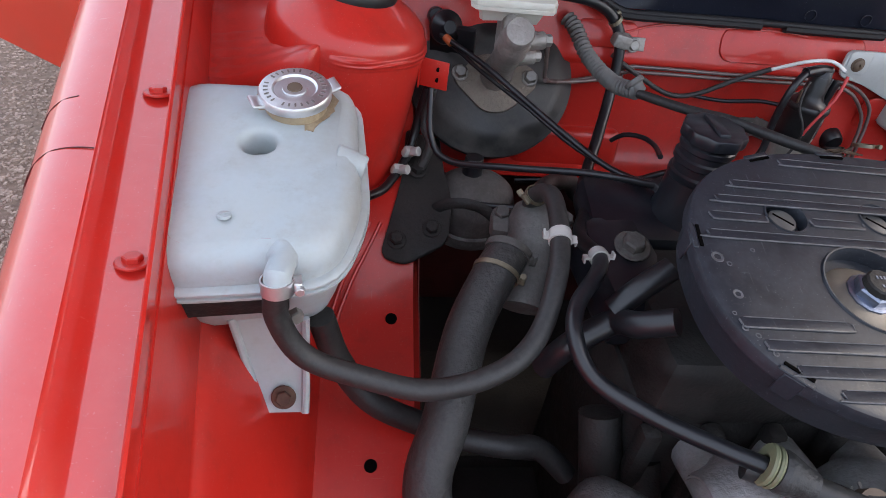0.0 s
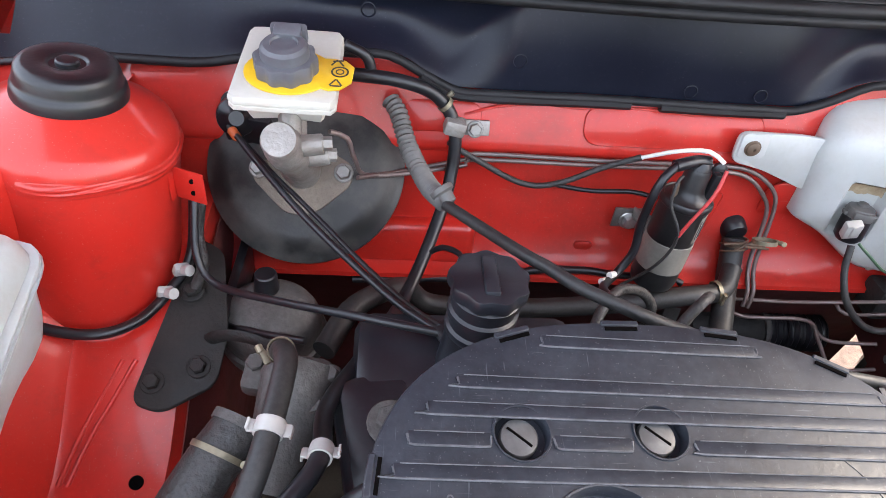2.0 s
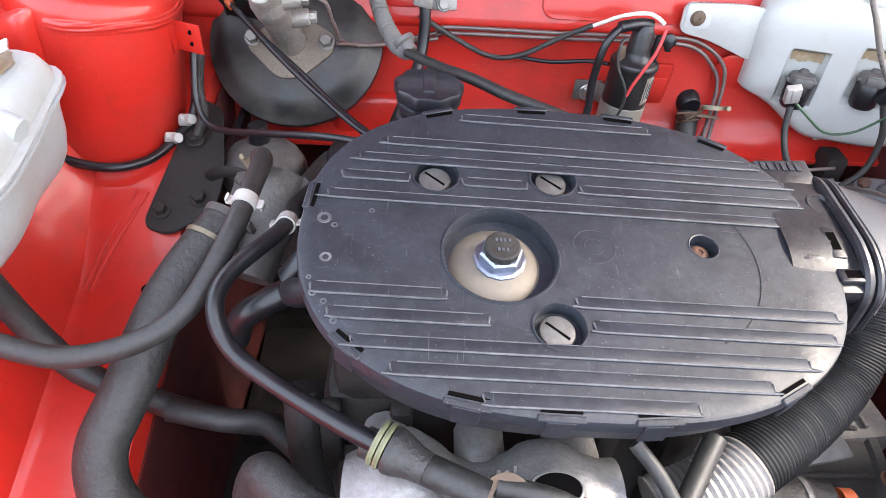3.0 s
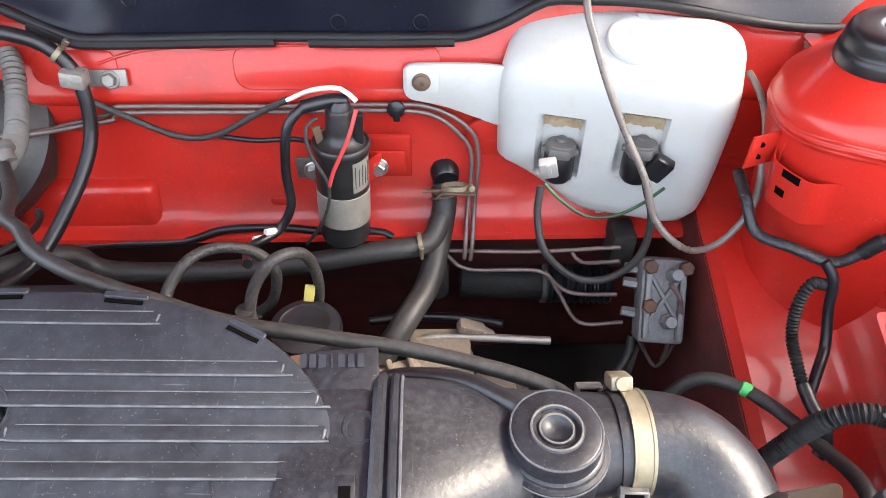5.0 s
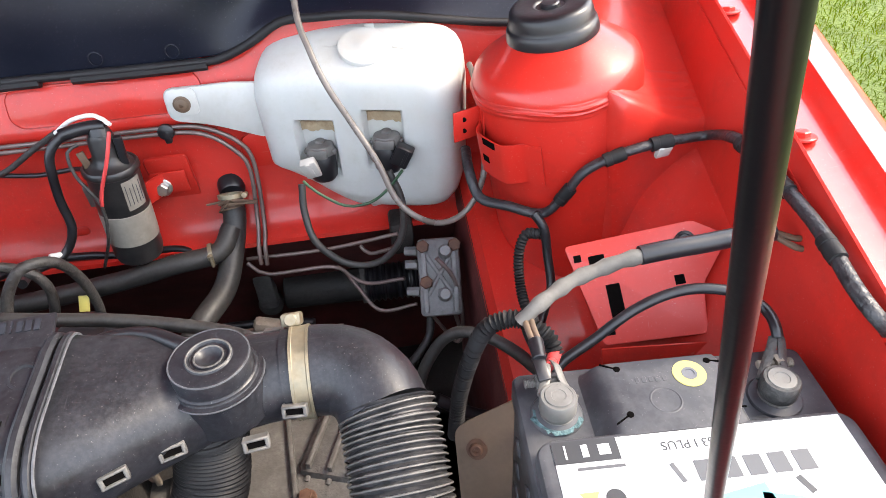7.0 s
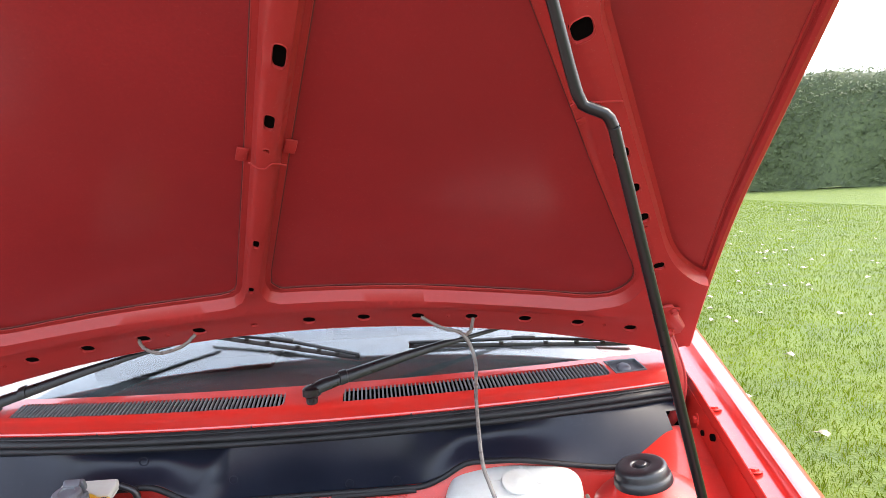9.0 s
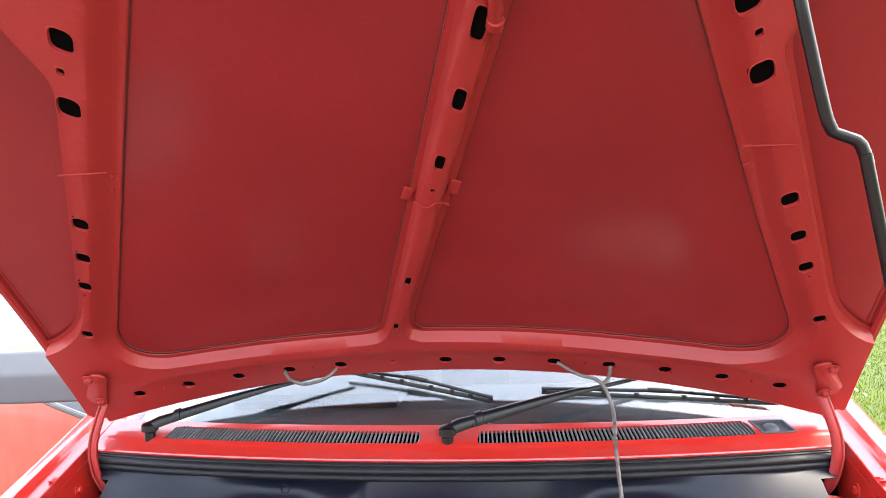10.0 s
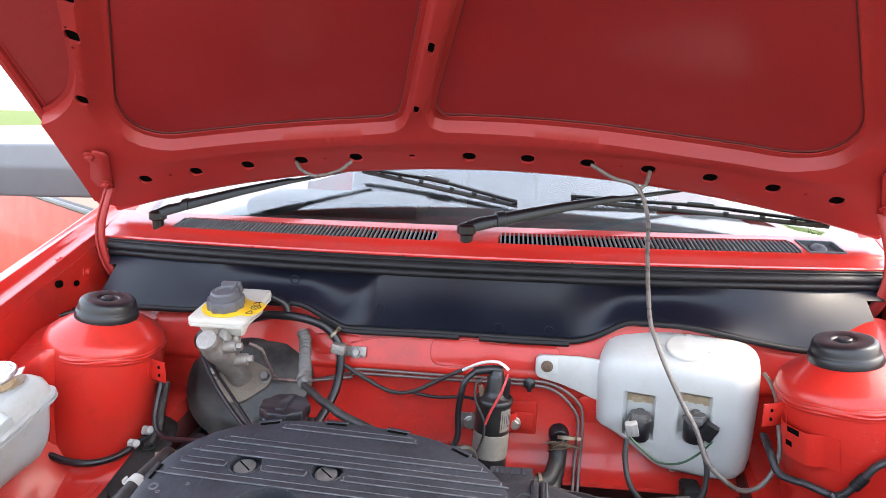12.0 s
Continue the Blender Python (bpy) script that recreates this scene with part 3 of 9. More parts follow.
YS = [-0.86 + 1.41 * k / 40 for k in range(41)]

for side, tower_x in ((-1, -0.556), (1, 0.557)):
    # Wing: rolled outer skin, turned edge, bolted gutter and inner lip.
    prof = [(0.128, -0.50), (0.130, -0.30), (0.127, -0.14), (0.122, -0.080), (0.116, -0.045), (0.108, -0.022), (0.098, -0.006), (0.086, 0.004), (0.072, 0.010), (0.058, 0.0135), (0.050, 0.0135), (0.0465, 0.010),
            (0.044, 0.003), (0.036, -0.003), (0.032, -0.004), (0.006, -0.0045), (0.0045, -0.003), (0.0035, 0.009), (0.002, 0.0105), (0.0, 0.0095), (-0.001, -0.012)]
    bm = B()
    loft(bm, [[Vector((side * (inner_x(y) + d), y, gutter_z(y) + h - (0.03 * max(0.0, -0.55 - y) * 8))) for d, h in prof] for y in YS], 0.0012)
    wing = part("wing", bm, PAINT, car)
    for y in (-0.54, -0.358, -0.184, 0.0, 0.18):
        bolt("wing_bolt", wing, (side * (inner_x(y) + 0.016), y, gutter_z(y) - 0.004), (0, 0.2, 1), 0.0070, 0.0042, 0.0125, PAINT_BAY)
    # Cracked paint across the wing's crown.
    for y0, first, last in ((-0.270, 3, 11), (-0.212, 5, 9)) if side < 0 else ():
        bm = B()
        sweep(bm, [Vector((side * (inner_x(y0) + d), y0 + 0.003 * math.sin(90 * d), gutter_z(y0) + h + 0.0002)) for d, h in prof[first:last]], 0.0006, 6, 0.004)
        part("paint_crack", bm, GRIME_SHADE_RED, wing, "dark crack in the paint")
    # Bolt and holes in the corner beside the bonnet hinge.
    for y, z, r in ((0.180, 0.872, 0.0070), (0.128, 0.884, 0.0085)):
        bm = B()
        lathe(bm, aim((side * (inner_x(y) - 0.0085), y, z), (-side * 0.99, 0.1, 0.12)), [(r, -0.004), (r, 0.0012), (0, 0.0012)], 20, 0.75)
        part("corner_hole", bm, HOLE_SHADE, wing, "dark hole in the wing's corner")
    bolt("corner_bolt", wing, (side * (inner_x(0.218) - 0.006), 0.218, 0.884), (-side, 0.1, 0.1), 0.0075, 0.006, 0.012, PAINT_BAY)
    # Inner wing: down from the lip to the chassis rail.
    bm = B()

    def inner(u, v):
        y = -0.86 + 1.3 * u
        x0, z0, zr = inner_x(y) - 0.001, gutter_z(y) - 0.012, rail_z(y)
        if v < 0.3:
            k = v / 0.3
            p = (x0 - 0.012 * k, z0 + (-0.10) * k)
        elif v < 0.65:
            k = (v - 0.3) / 0.35
            x1, z1 = x0 - 0.012, z0 - 0.10
            p = (x1 + (0.587 - x1) * k, z1 + (zr + 0.016 - z1) * (k ** 1.5))
        elif v < 0.7:
            k = (v - 0.65) / 0.05
            p = (0.587 - 0.012 * k, zr + 0.016 - 0.018 * step01(k, 0, 1))
        elif v < 0.88:
            k = (v - 0.7) / 0.18
            p = (0.575 - 0.105 * k, zr - 0.002)
        else:
            k = (v - 0.88) / 0.12
            p = (0.470 - 0.006 * step01(k, 0, 0.1), zr - 0.002 - 0.42 * k)
        foot = 1 - step01(math.hypot(p[0] - abs(tower_x), y - 0.012), 0.085, 0.20)
        return Vector((side * p[0], y, p[1] + (0.042 * foot if 0.45 < v < 0.885 and side < 0 else 0.0)))

    grid(bm, 50, 54, lambda u, v: inner(u, v * 0.885), 0.0015)
    apron = part("inner_wing", bm, PAINT_BAY, car, "bay-side wing panel with a flat chassis rail")
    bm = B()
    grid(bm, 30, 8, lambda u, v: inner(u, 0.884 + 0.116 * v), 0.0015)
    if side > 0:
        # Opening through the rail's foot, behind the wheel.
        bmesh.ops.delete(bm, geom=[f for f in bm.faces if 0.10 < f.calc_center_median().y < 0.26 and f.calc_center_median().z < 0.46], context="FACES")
    part("rail_side", bm, GRIME_SHADE_RED, apron, "dark red inboard face of the chassis rail")
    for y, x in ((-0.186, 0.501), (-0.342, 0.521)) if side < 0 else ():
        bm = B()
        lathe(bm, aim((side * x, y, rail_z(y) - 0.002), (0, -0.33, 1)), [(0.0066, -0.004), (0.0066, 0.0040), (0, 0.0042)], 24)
        part("rail_hole", bm, HOLE_SHADE, apron, "dark round hole")
    # Pressed beads running down from the tower's foot.
    for k in range(2) if side < 0 else ():
        bm = B()
        sweep(bm, [(-0.516 - 0.012 * k, -0.093, 0.6375), (-0.532 - 0.012 * k, -0.122, 0.6150), (-0.548 - 0.010 * k, -0.152, 0.5945), (-0.563 - 0.008 * k, -0.190, 0.5695)], 0.0026, 8, 0.006)
        part("pressed_bead", bm, PAINT_BAY, apron)
    # Strut tower, leaning inboard at its top.
    m = Matrix.Translation((tower_x, 0.012, 0.866)) @ pose(0, 0, 0, 0, -side * 8.5, 0)
    bm = B()
    lathe(bm, m, [(0, 0.006), (0.044, 0.006), (0.050, 0.003), (0.078, -0.015), (0.085, -0.022), (0.088, -0.031), (0.089, -0.045), (0.088, -0.15), (0.087, -0.24), (0.087, -0.32)], 72)
    tower = part("strut_tower", bm, PAINT_BAY, car, "domed suspension tower pressed in red steel")
    # Shelf between the tower and the wing, with a wall curving down its front.
    bm = B()

    def shelf_edge(k):
        """Plan y and height of the shelf's front edge, from the tower outwards."""
        return -0.079 + 0.028 * step01(k, 0.25, 1.0) + 0.055 * (1 - step01(k, 0.0, 0.28)), 0.842 - 0.050 * step01(k, 0.15, 0.9)

    def shelf(u, v):
        ye, ze = shelf_edge(u)
        if v < 0.5:
            y = 0.21 + (ye - 0.21) * v / 0.5
            x_out = inner_x(y) - 0.003
            d = y - ye
            rise = (0.30 * d if side > 0 else 0.30 * min(d, 0.10) + 0.03 * max(0.0, d - 0.10)) * step01(u, 0.1, 0.8) - 0.02 * (1 - step01(u, 0.0, 0.3)) * step01(y - ye, 0.0, 0.1)
            return Vector((side * (abs(tower_x) + (x_out - abs(tower_x)) * u), y, ze + rise))
        k = (v - 0.5) / 0.5
        drop = 0.008 * (1 - math.cos(min(1.0, k * 8) * math.pi / 2))
        y = ye - 0.008 * math.sin(min(1.0, k * 8) * math.pi / 2) + 0.012 * step01(k, 0.1, 0.6) - 0.012 * step01(k, 0.4, 1.0)
        x_out = inner_x(y) - 0.003 - 0.010 * step01(k, 0, 0.5)
        x_in = abs(tower_x) + 0.02 * k
        return Vector((side * (x_in + (x_out - x_in) * u), y, ze - drop - 0.215 * max(0.0, k - 0.06)))

    grid(bm, 30, 60, shelf, 0.0012)
    part("tower_shelf", bm, PAINT_BAY, tower)
    # Brushed seam sealer round the tower's shoulder and along the shelf's edge.
    def brushed(u, v, k):
        """Height of brush lines, fading out at the strip's ends."""
        fade = min(1.0, 6 * v, 6 * (1 - v), 10 * u, 10 * (1 - u))
        return -0.0006 + fade * (0.0013 + 0.0006 * math.sin(2 * math.pi * (6 * v + 0.35 * math.sin(7 * u + k))) + 0.0003 * math.sin(31 * u + 17 * v))

    def shoulder(u, v):
        a = radians(75 - 175 * u) if side < 0 else radians(105 + 190 * u)
        v2 = 0.06 * math.sin(5 * a) + v
        r, z = 0.0905 - 0.013 * step01(v2, 0.2, 1.0), -0.046 + 0.029 * v2
        h = brushed(u, v, 1.0)
        return m @ Vector(((r + 0.9 * h) * math.cos(a), (r + 0.9 * h) * math.sin(a), z + 0.6 * h))

    bm = B()
    grid(bm, 90, 36, shoulder)
    part("seam_sealer", bm, SEALER, tower)
    bm = B()
    grid(bm, 40, 30, lambda u, v: shelf(0.04 + 0.94 * u, 0.36 + 0.15 * v) + Vector((0, -0.4, 0.9)) * brushed(u, v, 2.0))
    part("seam_sealer", bm, SEALER, tower)
    # Folded bracket on the tower's inboard side.
    if side > 0:
        def strap(u, v):
            a = radians(186 + 56 * u)
            r = 0.0895 + 0.013 * hump(u, 0.42, 0.16, 0.22)
            return m @ Vector((r * math.cos(a), r * math.sin(a), -0.085 + (v - 0.5) * 0.046 - 0.012 * u))

        bm = B()
        grid(bm, 28, 6, strap, 0.0016)
        tab = part("tower_tab", bm, PAINT_BAY, tower)
        for u0, v0, w, h in ((0.36, 0.45, 0.05, 0.09), (0.50, 0.90, 0.16, 0.09)):
            bm = B()
            grid(bm, 2, 2, lambda u, v: strap(u0 + w * (u - 0.5) * 2, v0 + h * (v - 0.5) * 2) + (strap(u0, v0) - m @ Vector((0, 0, -0.085))).normalized() * 0.0022)
            part("tab_hole", bm, HOLE_SHADE, tab)
    bm = B()
    tx, ty, tz = tower_x - side * 0.086, 0.004, 0.790
    box(bm, Matrix.Translation((tx - side * 0.008, ty - 0.012, tz)) @ pose(0, 0, 0, 0, 0, side * 22), (0.034, 0.0022, 0.034), 0.0008)
    box(bm, Matrix.Translation((tx + side * 0.008, ty - 0.006, tz)) @ pose(0, 0, 0, 0, 0, side * 100), (0.018, 0.0022, 0.034), 0.0008)
    tab = part("tower_tab", bm, PAINT_BAY, tower)
    for dz in (-0.006, 0.007):
        bm = B()
        lathe(bm, aim((tx - side * 0.012, ty - 0.0150, tz + dz), (-side * 0.37, -0.93, 0)), [(0.0028, 0), (0.0026, 0.0008), (0, 0.0006)], 12)
        part("tab_hole", bm, HOLE_SHADE, tab)
    # Domed rubber cap on the tower, a moulded ring at its middle.
    strut_cap = thing("strut_cap", m @ Vector((0, 0, 0.009)), "round black rubber cap on a red suspension tower", "strut cap", "suspension tower caps")
    bm = B()
    m_cap = m @ Matrix.Translation((0, 0, 0.009))
    lathe(bm, m_cap @ Matrix.Diagonal((0.90, 0.90, 0.98, 1)), [(0.0500, -0.008), (0.0522, -0.006), (0.0525, -0.002), (0.0512, 0.004), (0.0500, 0.0075), (0.0488, 0.0085), (0.0480, 0.0100), (0.0476, 0.0125), (0.0462, 0.0185), (0.0448, 0.0225), (0.0420, 0.0252), (0.0370, 0.0262), (0.0200, 0.0258), (0.0175, 0.0250), (0.0160, 0.0232), (0, 0.0232)], 56)
    part("dome", bm, RUBBER, strut_cap)
    bm = B()
    lathe(bm, m_cap @ Matrix.Translation((0, 0, 0.0236)), [(0.0098, -0.001), (0.0096, 0.002), (0.0082, 0.0034), (0.0060, 0.0036), (0, 0.0036)], 32)
    part("moulded_ring", bm, RUBBER, strut_cap)

# Bulkhead: ledge, upper band, recessed panel, flange and lower dash.
bm = B()
BULK = [(0.24, 0.836), (0.178, 0.8315), (0.168, 0.831), (0.160, 0.8285), (0.1545, 0.8215), (0.1520, 0.815), (0.1360, 0.771), (0.1335, 0.764), (0.1345, 0.759), (0.1385, 0.754), (0.138, 0.735), (0.133, 0.70), (0.124, 0.655), (0.113, 0.625),
        (0.100, 0.612), (0.090, 0.609), (0.083, 0.606), (0.082, 0.600), (0.086, 0.597), (0.096, 0.591)]


def ledge_drop(x, y):
    """The ledge rises either side of the plenum's lowered middle, then falls towards the towers."""
    a = abs(x - 0.002)
    return -0.026 * step01(a, 0.205, 0.28) * (1 - step01(a, 0.34, 0.54)) * step01(y, 0.150, 0.160)


loft(bm, [[Vector((x, y, z - ledge_drop(x, y))) for y, z in BULK] for x in [-0.56 + 1.12 * k / 60 for k in range(61)]], 0.0015)
bulk = part("bulkhead", bm, PAINT_BAY, car, "red pressed bulkhead behind the engine")
# Lower dash: its colour holds both grime and the shade under the flange.
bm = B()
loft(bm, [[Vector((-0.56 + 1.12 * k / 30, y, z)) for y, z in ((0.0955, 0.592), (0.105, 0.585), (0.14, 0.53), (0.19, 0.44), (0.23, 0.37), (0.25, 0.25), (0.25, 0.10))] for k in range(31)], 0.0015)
part("lower_dash", bm, GRIME_SHADE_RED, bulk, "grimy red panel below the bulkhead's flange, coloured darker for shade")
for cx, cz, w, h, y0, d, r, tilt in ((0.062, 0.795, 0.220, 0.047, 0.1452, 0.0030, 0.018, 0.38), (-0.215, 0.796, 0.09, 0.036, 0.1455, 0.0020, 0.014, 0.38), (-0.02, 0.635, 0.024, 0.014, 0.119, 0.004, 0.006, 0.08), (0.112, 0.665, 0.052, 0.13, 0.1300, 0.0045, 0.006, -0.2), (0.300, 0.69, 0.20, 0.10, 0.1350, 0.004, 0.02, -0.1)):
    bm = B()
    prism(bm, aim((cx, y0, cz), (0, -1, tilt)), rounded(w, h, r, 8), d, d * 0.8)
    part("pressing", bm, PAINT_BAY, bulk)
bm = B()
box(bm, Matrix.Translation((-0.245, 0.128, 0.632)) @ pose(0, 0, 0, -10), (0.165, 0.050, 0.062), 0.013, 3)
part("pressing", bm, PAINT_BAY, bulk, "boxed pressing low on the bulkhead")
bm = B()
sweep(bm, [(-0.19, 0.1455, 0.800), (-0.15, 0.1490, 0.811), (-0.10, 0.1505, 0.8155), (-0.06, 0.1498, 0.8135), (-0.02, 0.1508, 0.8165), (0.04, 0.1505, 0.8160), (0.08, 0.1495, 0.813)], 0.0018, 8)
part("seam_sealer", bm, SEALER, bulk)
for x in (-0.45, 0.255, 0.45):
    bm = B()
    rod(bm, (x, 0.150, 0.80), (x, 0.132, 0.806), 0.012, 0.011)
    part("grommet", bm, RUBBER, bulk)

# Chassis front: radiator support and front panel that close the bay ahead of the engine.
bm = B()
box(bm, (0, -0.80, 0.66), (1.30, 0.05, 0.05), 0.01)
box(bm, (0, -0.82, 0.36), (1.30, 0.03, 0.50), 0.01)
part("front_panel", bm, PAINT_BAY, car)
bm = B()
box(bm, (0, -0.76, 0.42), (0.62, 0.035, 0.36), 0.006)
part("radiator", bm, PLASTIC, car)
bm = B()
box(bm, (0, -0.05, 0.22), (0.92, 0.22, 0.06), 0.02)
box(bm, (0.30, -0.40, 0.22), (0.10, 0.75, 0.05), 0.02)
part("crossmember", bm, IRON, car)
for at, size in (((0.0, -0.62, 0.20), (0.9, 0.26, 0.02)), ((-0.20, -0.22, 0.21), (0.60, 0.66, 0.02)), ((0.36, 0.05, 0.24), (0.26, 0.30, 0.02)), ((0.0, 0.28, 0.18), (1.16, 0.42, 0.02))):
    bm = B()
    box(bm, at, size, 0.006)
    part("undertray", bm, IRON, car)
for s in (-1, 1):
    bm = B()
    lathe(bm, aim((s * 0.60, -0.02, 0.28), (s, 0, 0)), [(0.17, 0.0), (0.25, 0.005), (0.275, 0.03), (0.28, 0.08), (0.275, 0.13), (0.25, 0.155), (0.17, 0.16)], 40)
    wheel = part("wheel", bm, RUBBER, car, "black tyre")
    bm = B()
    lathe(bm, aim((s * 0.61, -0.02, 0.28), (s, 0, 0)), [(0, 0.06), (0.06, 0.06), (0.12, 0.03), (0.168, 0.01), (0.172, 0.14), (0.12, 0.12), (0.05, 0.13), (0, 0.13)], 32)
    part("rim", bm, STEEL, wheel)


# Scuttle, bowed across the car: a sheet with two vent openings and a washer-jet recess.
def bow(x):
    return 0.22 * x * x


def scuttle_at(x, y, d=0.0):
    """Place on the scuttle: x across, y back from its front lip on the middle line, d above it."""
    z = 0.963 + 0.37 * (y - 0.153) + 0.0022 * step01(y, 0.183, 0.187) - 0.026 * x * x
    return Vector((x, y + bow(x) - 0.35 * d, z + 0.94 * d))


VENTS = [[(-0.586, 0.1935), (-0.048, 0.1935), (-0.047, 0.198), (-0.048, 0.2275), (-0.570, 0.2320)], [(0.060, 0.1935), (0.590, 0.1925), (0.575, 0.2340), (0.062, 0.2275), (0.059, 0.222)]]
JET = [(0.598, 0.1925), (0.668, 0.1915), (0.655, 0.2310), (0.584, 0.2330)]
bm = B()
edge = [-0.745 + 1.49 * k / 50 for k in range(51)]
rings = [even(p, 60) for p in VENTS] + [even(JET, 24)]
pierced(bm, [(x, 0.1535) for x in edge] + [(x, 0.246) for x in reversed(edge)], rings, lambda x, y, d=0.0: scuttle_at(x, y, d), 0.012, -0.006, [[(x, y) for x in edge] + [(x, y + 0.004) for x in reversed(edge)] for y in (0.183,)])
loft(bm, [[scuttle_at(x, y, d) for y, d in ((0.1535, 0.0), (0.1515, -0.0018), (0.1512, -0.0045), (0.1530, -0.0085))] for x in edge])
bmesh.ops.remove_doubles(bm, verts=bm.verts, dist=0.00002)
scuttle = part("scuttle_panel", bm, PAINT, car, "glossy red scuttle below the windscreen", 25)
for a, b in ((-0.586, -0.047), (0.059, 0.590)):
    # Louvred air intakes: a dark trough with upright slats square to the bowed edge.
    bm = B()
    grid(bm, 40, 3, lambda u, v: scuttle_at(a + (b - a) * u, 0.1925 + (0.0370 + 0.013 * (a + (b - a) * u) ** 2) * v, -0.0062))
    vent = part("air_vent", bm, HOLE_SHADE, scuttle, "black louvred air intake set in the scuttle")
    n = int((b - a) / 0.0079)
    for k in range(n):
        x = a + (k + 0.6) * (b - a) / n
        y1 = 0.2265 + 0.013 * x * x
        shift = -0.44 * x * (y1 - 0.196)
        bm = B()
        ends = [scuttle_at(x, 0.1955, -0.0025), scuttle_at(x + shift, y1, -0.0025)]
        side_way = Vector((1, 0.44 * x, 0)).normalized()
        rows = []
        for p in ends:
            q = [p + side_way * w + Vector((0, 0, h + 0.0016)) for w, h in ((-0.0016, -0.0030), (-0.0014, 0.0008), (0.0, 0.0016), (0.0014, 0.0008), (0.0016, -0.0030))]
            rows.append(q)
        loft(bm, rows)
        bm.faces.new([v for v in bm.verts][:5])
        part("slat", bm, SLAT, vent)
bm = B()
bm.faces.new([bm.verts.new(scuttle_at(x, y, -0.0055)) for x, y in grown_ring(rings[2], 0.001)])
plinth = part("jet_plinth", bm, TRIM_GREY, scuttle, "grey recess with a domed washer jet")
bm = B()
loft(bm, [[scuttle_at(x, y, d) for x, y in q + q[:1]] for q, d in ((JET, 0.0005), (grown_ring(JET, -0.0005), 0.0022), (grown_ring(JET, -0.004), 0.0022), (grown_ring(JET, -0.0045), -0.005))])
part("jet_frame", bm, TRIM_GREY, plinth)
bm = B()
lathe(bm, aim(scuttle_at(0.622, 0.211, -0.006), (0, -0.35, 0.94)), [(0.0150, 0), (0.0145, 0.004), (0.011, 0.008), (0.006, 0.0098), (0, 0.0102)], 24)
part("washer_jet", bm, CAP_GREY, plinth)

# Double rubber seal along the scuttle's front edge, gripping its lip.
SEAL_SECTION = [(0.1560, 0.9560), (0.1500, 0.9585), (0.1485, 0.9575), (0.1490, 0.9552), (0.1478, 0.9545), (0.1470, 0.9530), (0.1482, 0.9514), (0.1450, 0.9500), (0.1415, 0.9465), (0.1405, 0.9430), (0.1420, 0.9395), (0.1460, 0.9375), (0.1465, 0.9360), (0.1430, 0.9335), (0.1425, 0.9300), (0.1445, 0.9265), (0.1480, 0.9245), (0.1530, 0.9240)]
bm = B()
loft(bm, [[Vector((x, y + bow(x), z - 0.026 * x * x)) for y, z in SEAL_SECTION] for x in [-0.715 + 1.43 * k / 60 for k in range(61)]])
seal = part("bonnet_seal", bm, SEAL, car, "black double rubber bonnet seal", 50)
for x in (-0.381, -0.099, 0.185, 0.464):
    bm = B()
    box(bm, scuttle_at(x, 0.1515, -0.004), (0.0024, 0.003, 0.006), 0.0005, 1)
    part("lip_clip", bm, RUBBER, seal)


# Plenum shield: one moulded black sheet, its middle set forward and lower, creased at either side.
def plenum(u, v):
    x = -0.715 + 1.43 * u
    low_mid = hump(x, 0.002, 0.200, 0.085)
    # The flank at the middle's car-right side widens downwards from a point; the other is a soft roll.
    fl = min(1.0, max(0.0, (x + 0.146 + 0.090 * max(0.0, v - 0.05)) / (0.005 + 0.083 * max(0.0, v - 0.05))))
    fr = 1 - step01(x, 0.15, 0.29)
    mid = fl * fr
    low = 0.868 - 0.037 * low_mid - 0.022 * step01(-x, 0.36, 0.50) - 0.031 * step01(x, 0.34, 0.57) - 0.012 * step01(-x, 0.58, 0.70)
    top_y, top_z = 0.152 + bow(x), 0.928 - 0.026 * x * x
    dip = (1 - mid) * 0.021 * (1 - step01(abs(x), 0.34, 0.56))
    y = top_y + (0.151 - top_y) * v + dip * math.sin(math.pi * min(1, v * 1.02)) - 0.004 * mid * math.sin(math.pi * v) + 0.0015 * math.sin(23 * x + 2 * v)
    return Vector((x, y, top_z + (low - top_z) * v))


bm = B()
grid(bm, 220, 24, plenum)
# Slots for the bonnet hinges.
bmesh.ops.delete(bm, geom=[f for f in bm.faces if 0.680 < abs(f.calc_center_median().x) and 0.852 < f.calc_center_median().z < 0.900], context="FACES")
bmesh.ops.recalc_face_normals(bm, faces=bm.faces[:])
bmesh.ops.solidify(bm, geom=bm.faces[:], thickness=0.0015)
shield = part("plenum_shield", bm, PLASTIC_CLEAN, car, "smooth black plastic sheet below the scuttle")
bm = B()
sweep(bm, [plenum(k / 36, 1.0) + Vector((0, -0.006, -0.003)) for k in range(37)], 0.0052, 10, 0.012)
part("shield_seal", bm, SEAL, shield, "black rubber edge seal")
bm = B()
for a, b in ((0.33, 0.50), (0.525, 0.63)):
    sweep(bm, [plenum(a + (b - a) * k / 8, 1.0) + Vector((0, -0.0075, -0.007)) for k in range(9)], 0.0062, 8, 0.02)
part("edge_clip", bm, SEAL, shield)
for u, v in ((0.288, 0.45), (0.547, 0.88), (0.606, 0.88), (0.405, 0.62)):
    p = plenum(u, v)
    bm = B()
    lathe(bm, aim(p + Vector((0, -0.0014, 0)), (0, -1, 0.1)), [(0.008, 0.0), (0.0085, 0.0012), (0.0075, 0.0014), (0.0068, 0.0004)], 20)
    part("moulding_ring", bm, PLASTIC_CLEAN, shield)

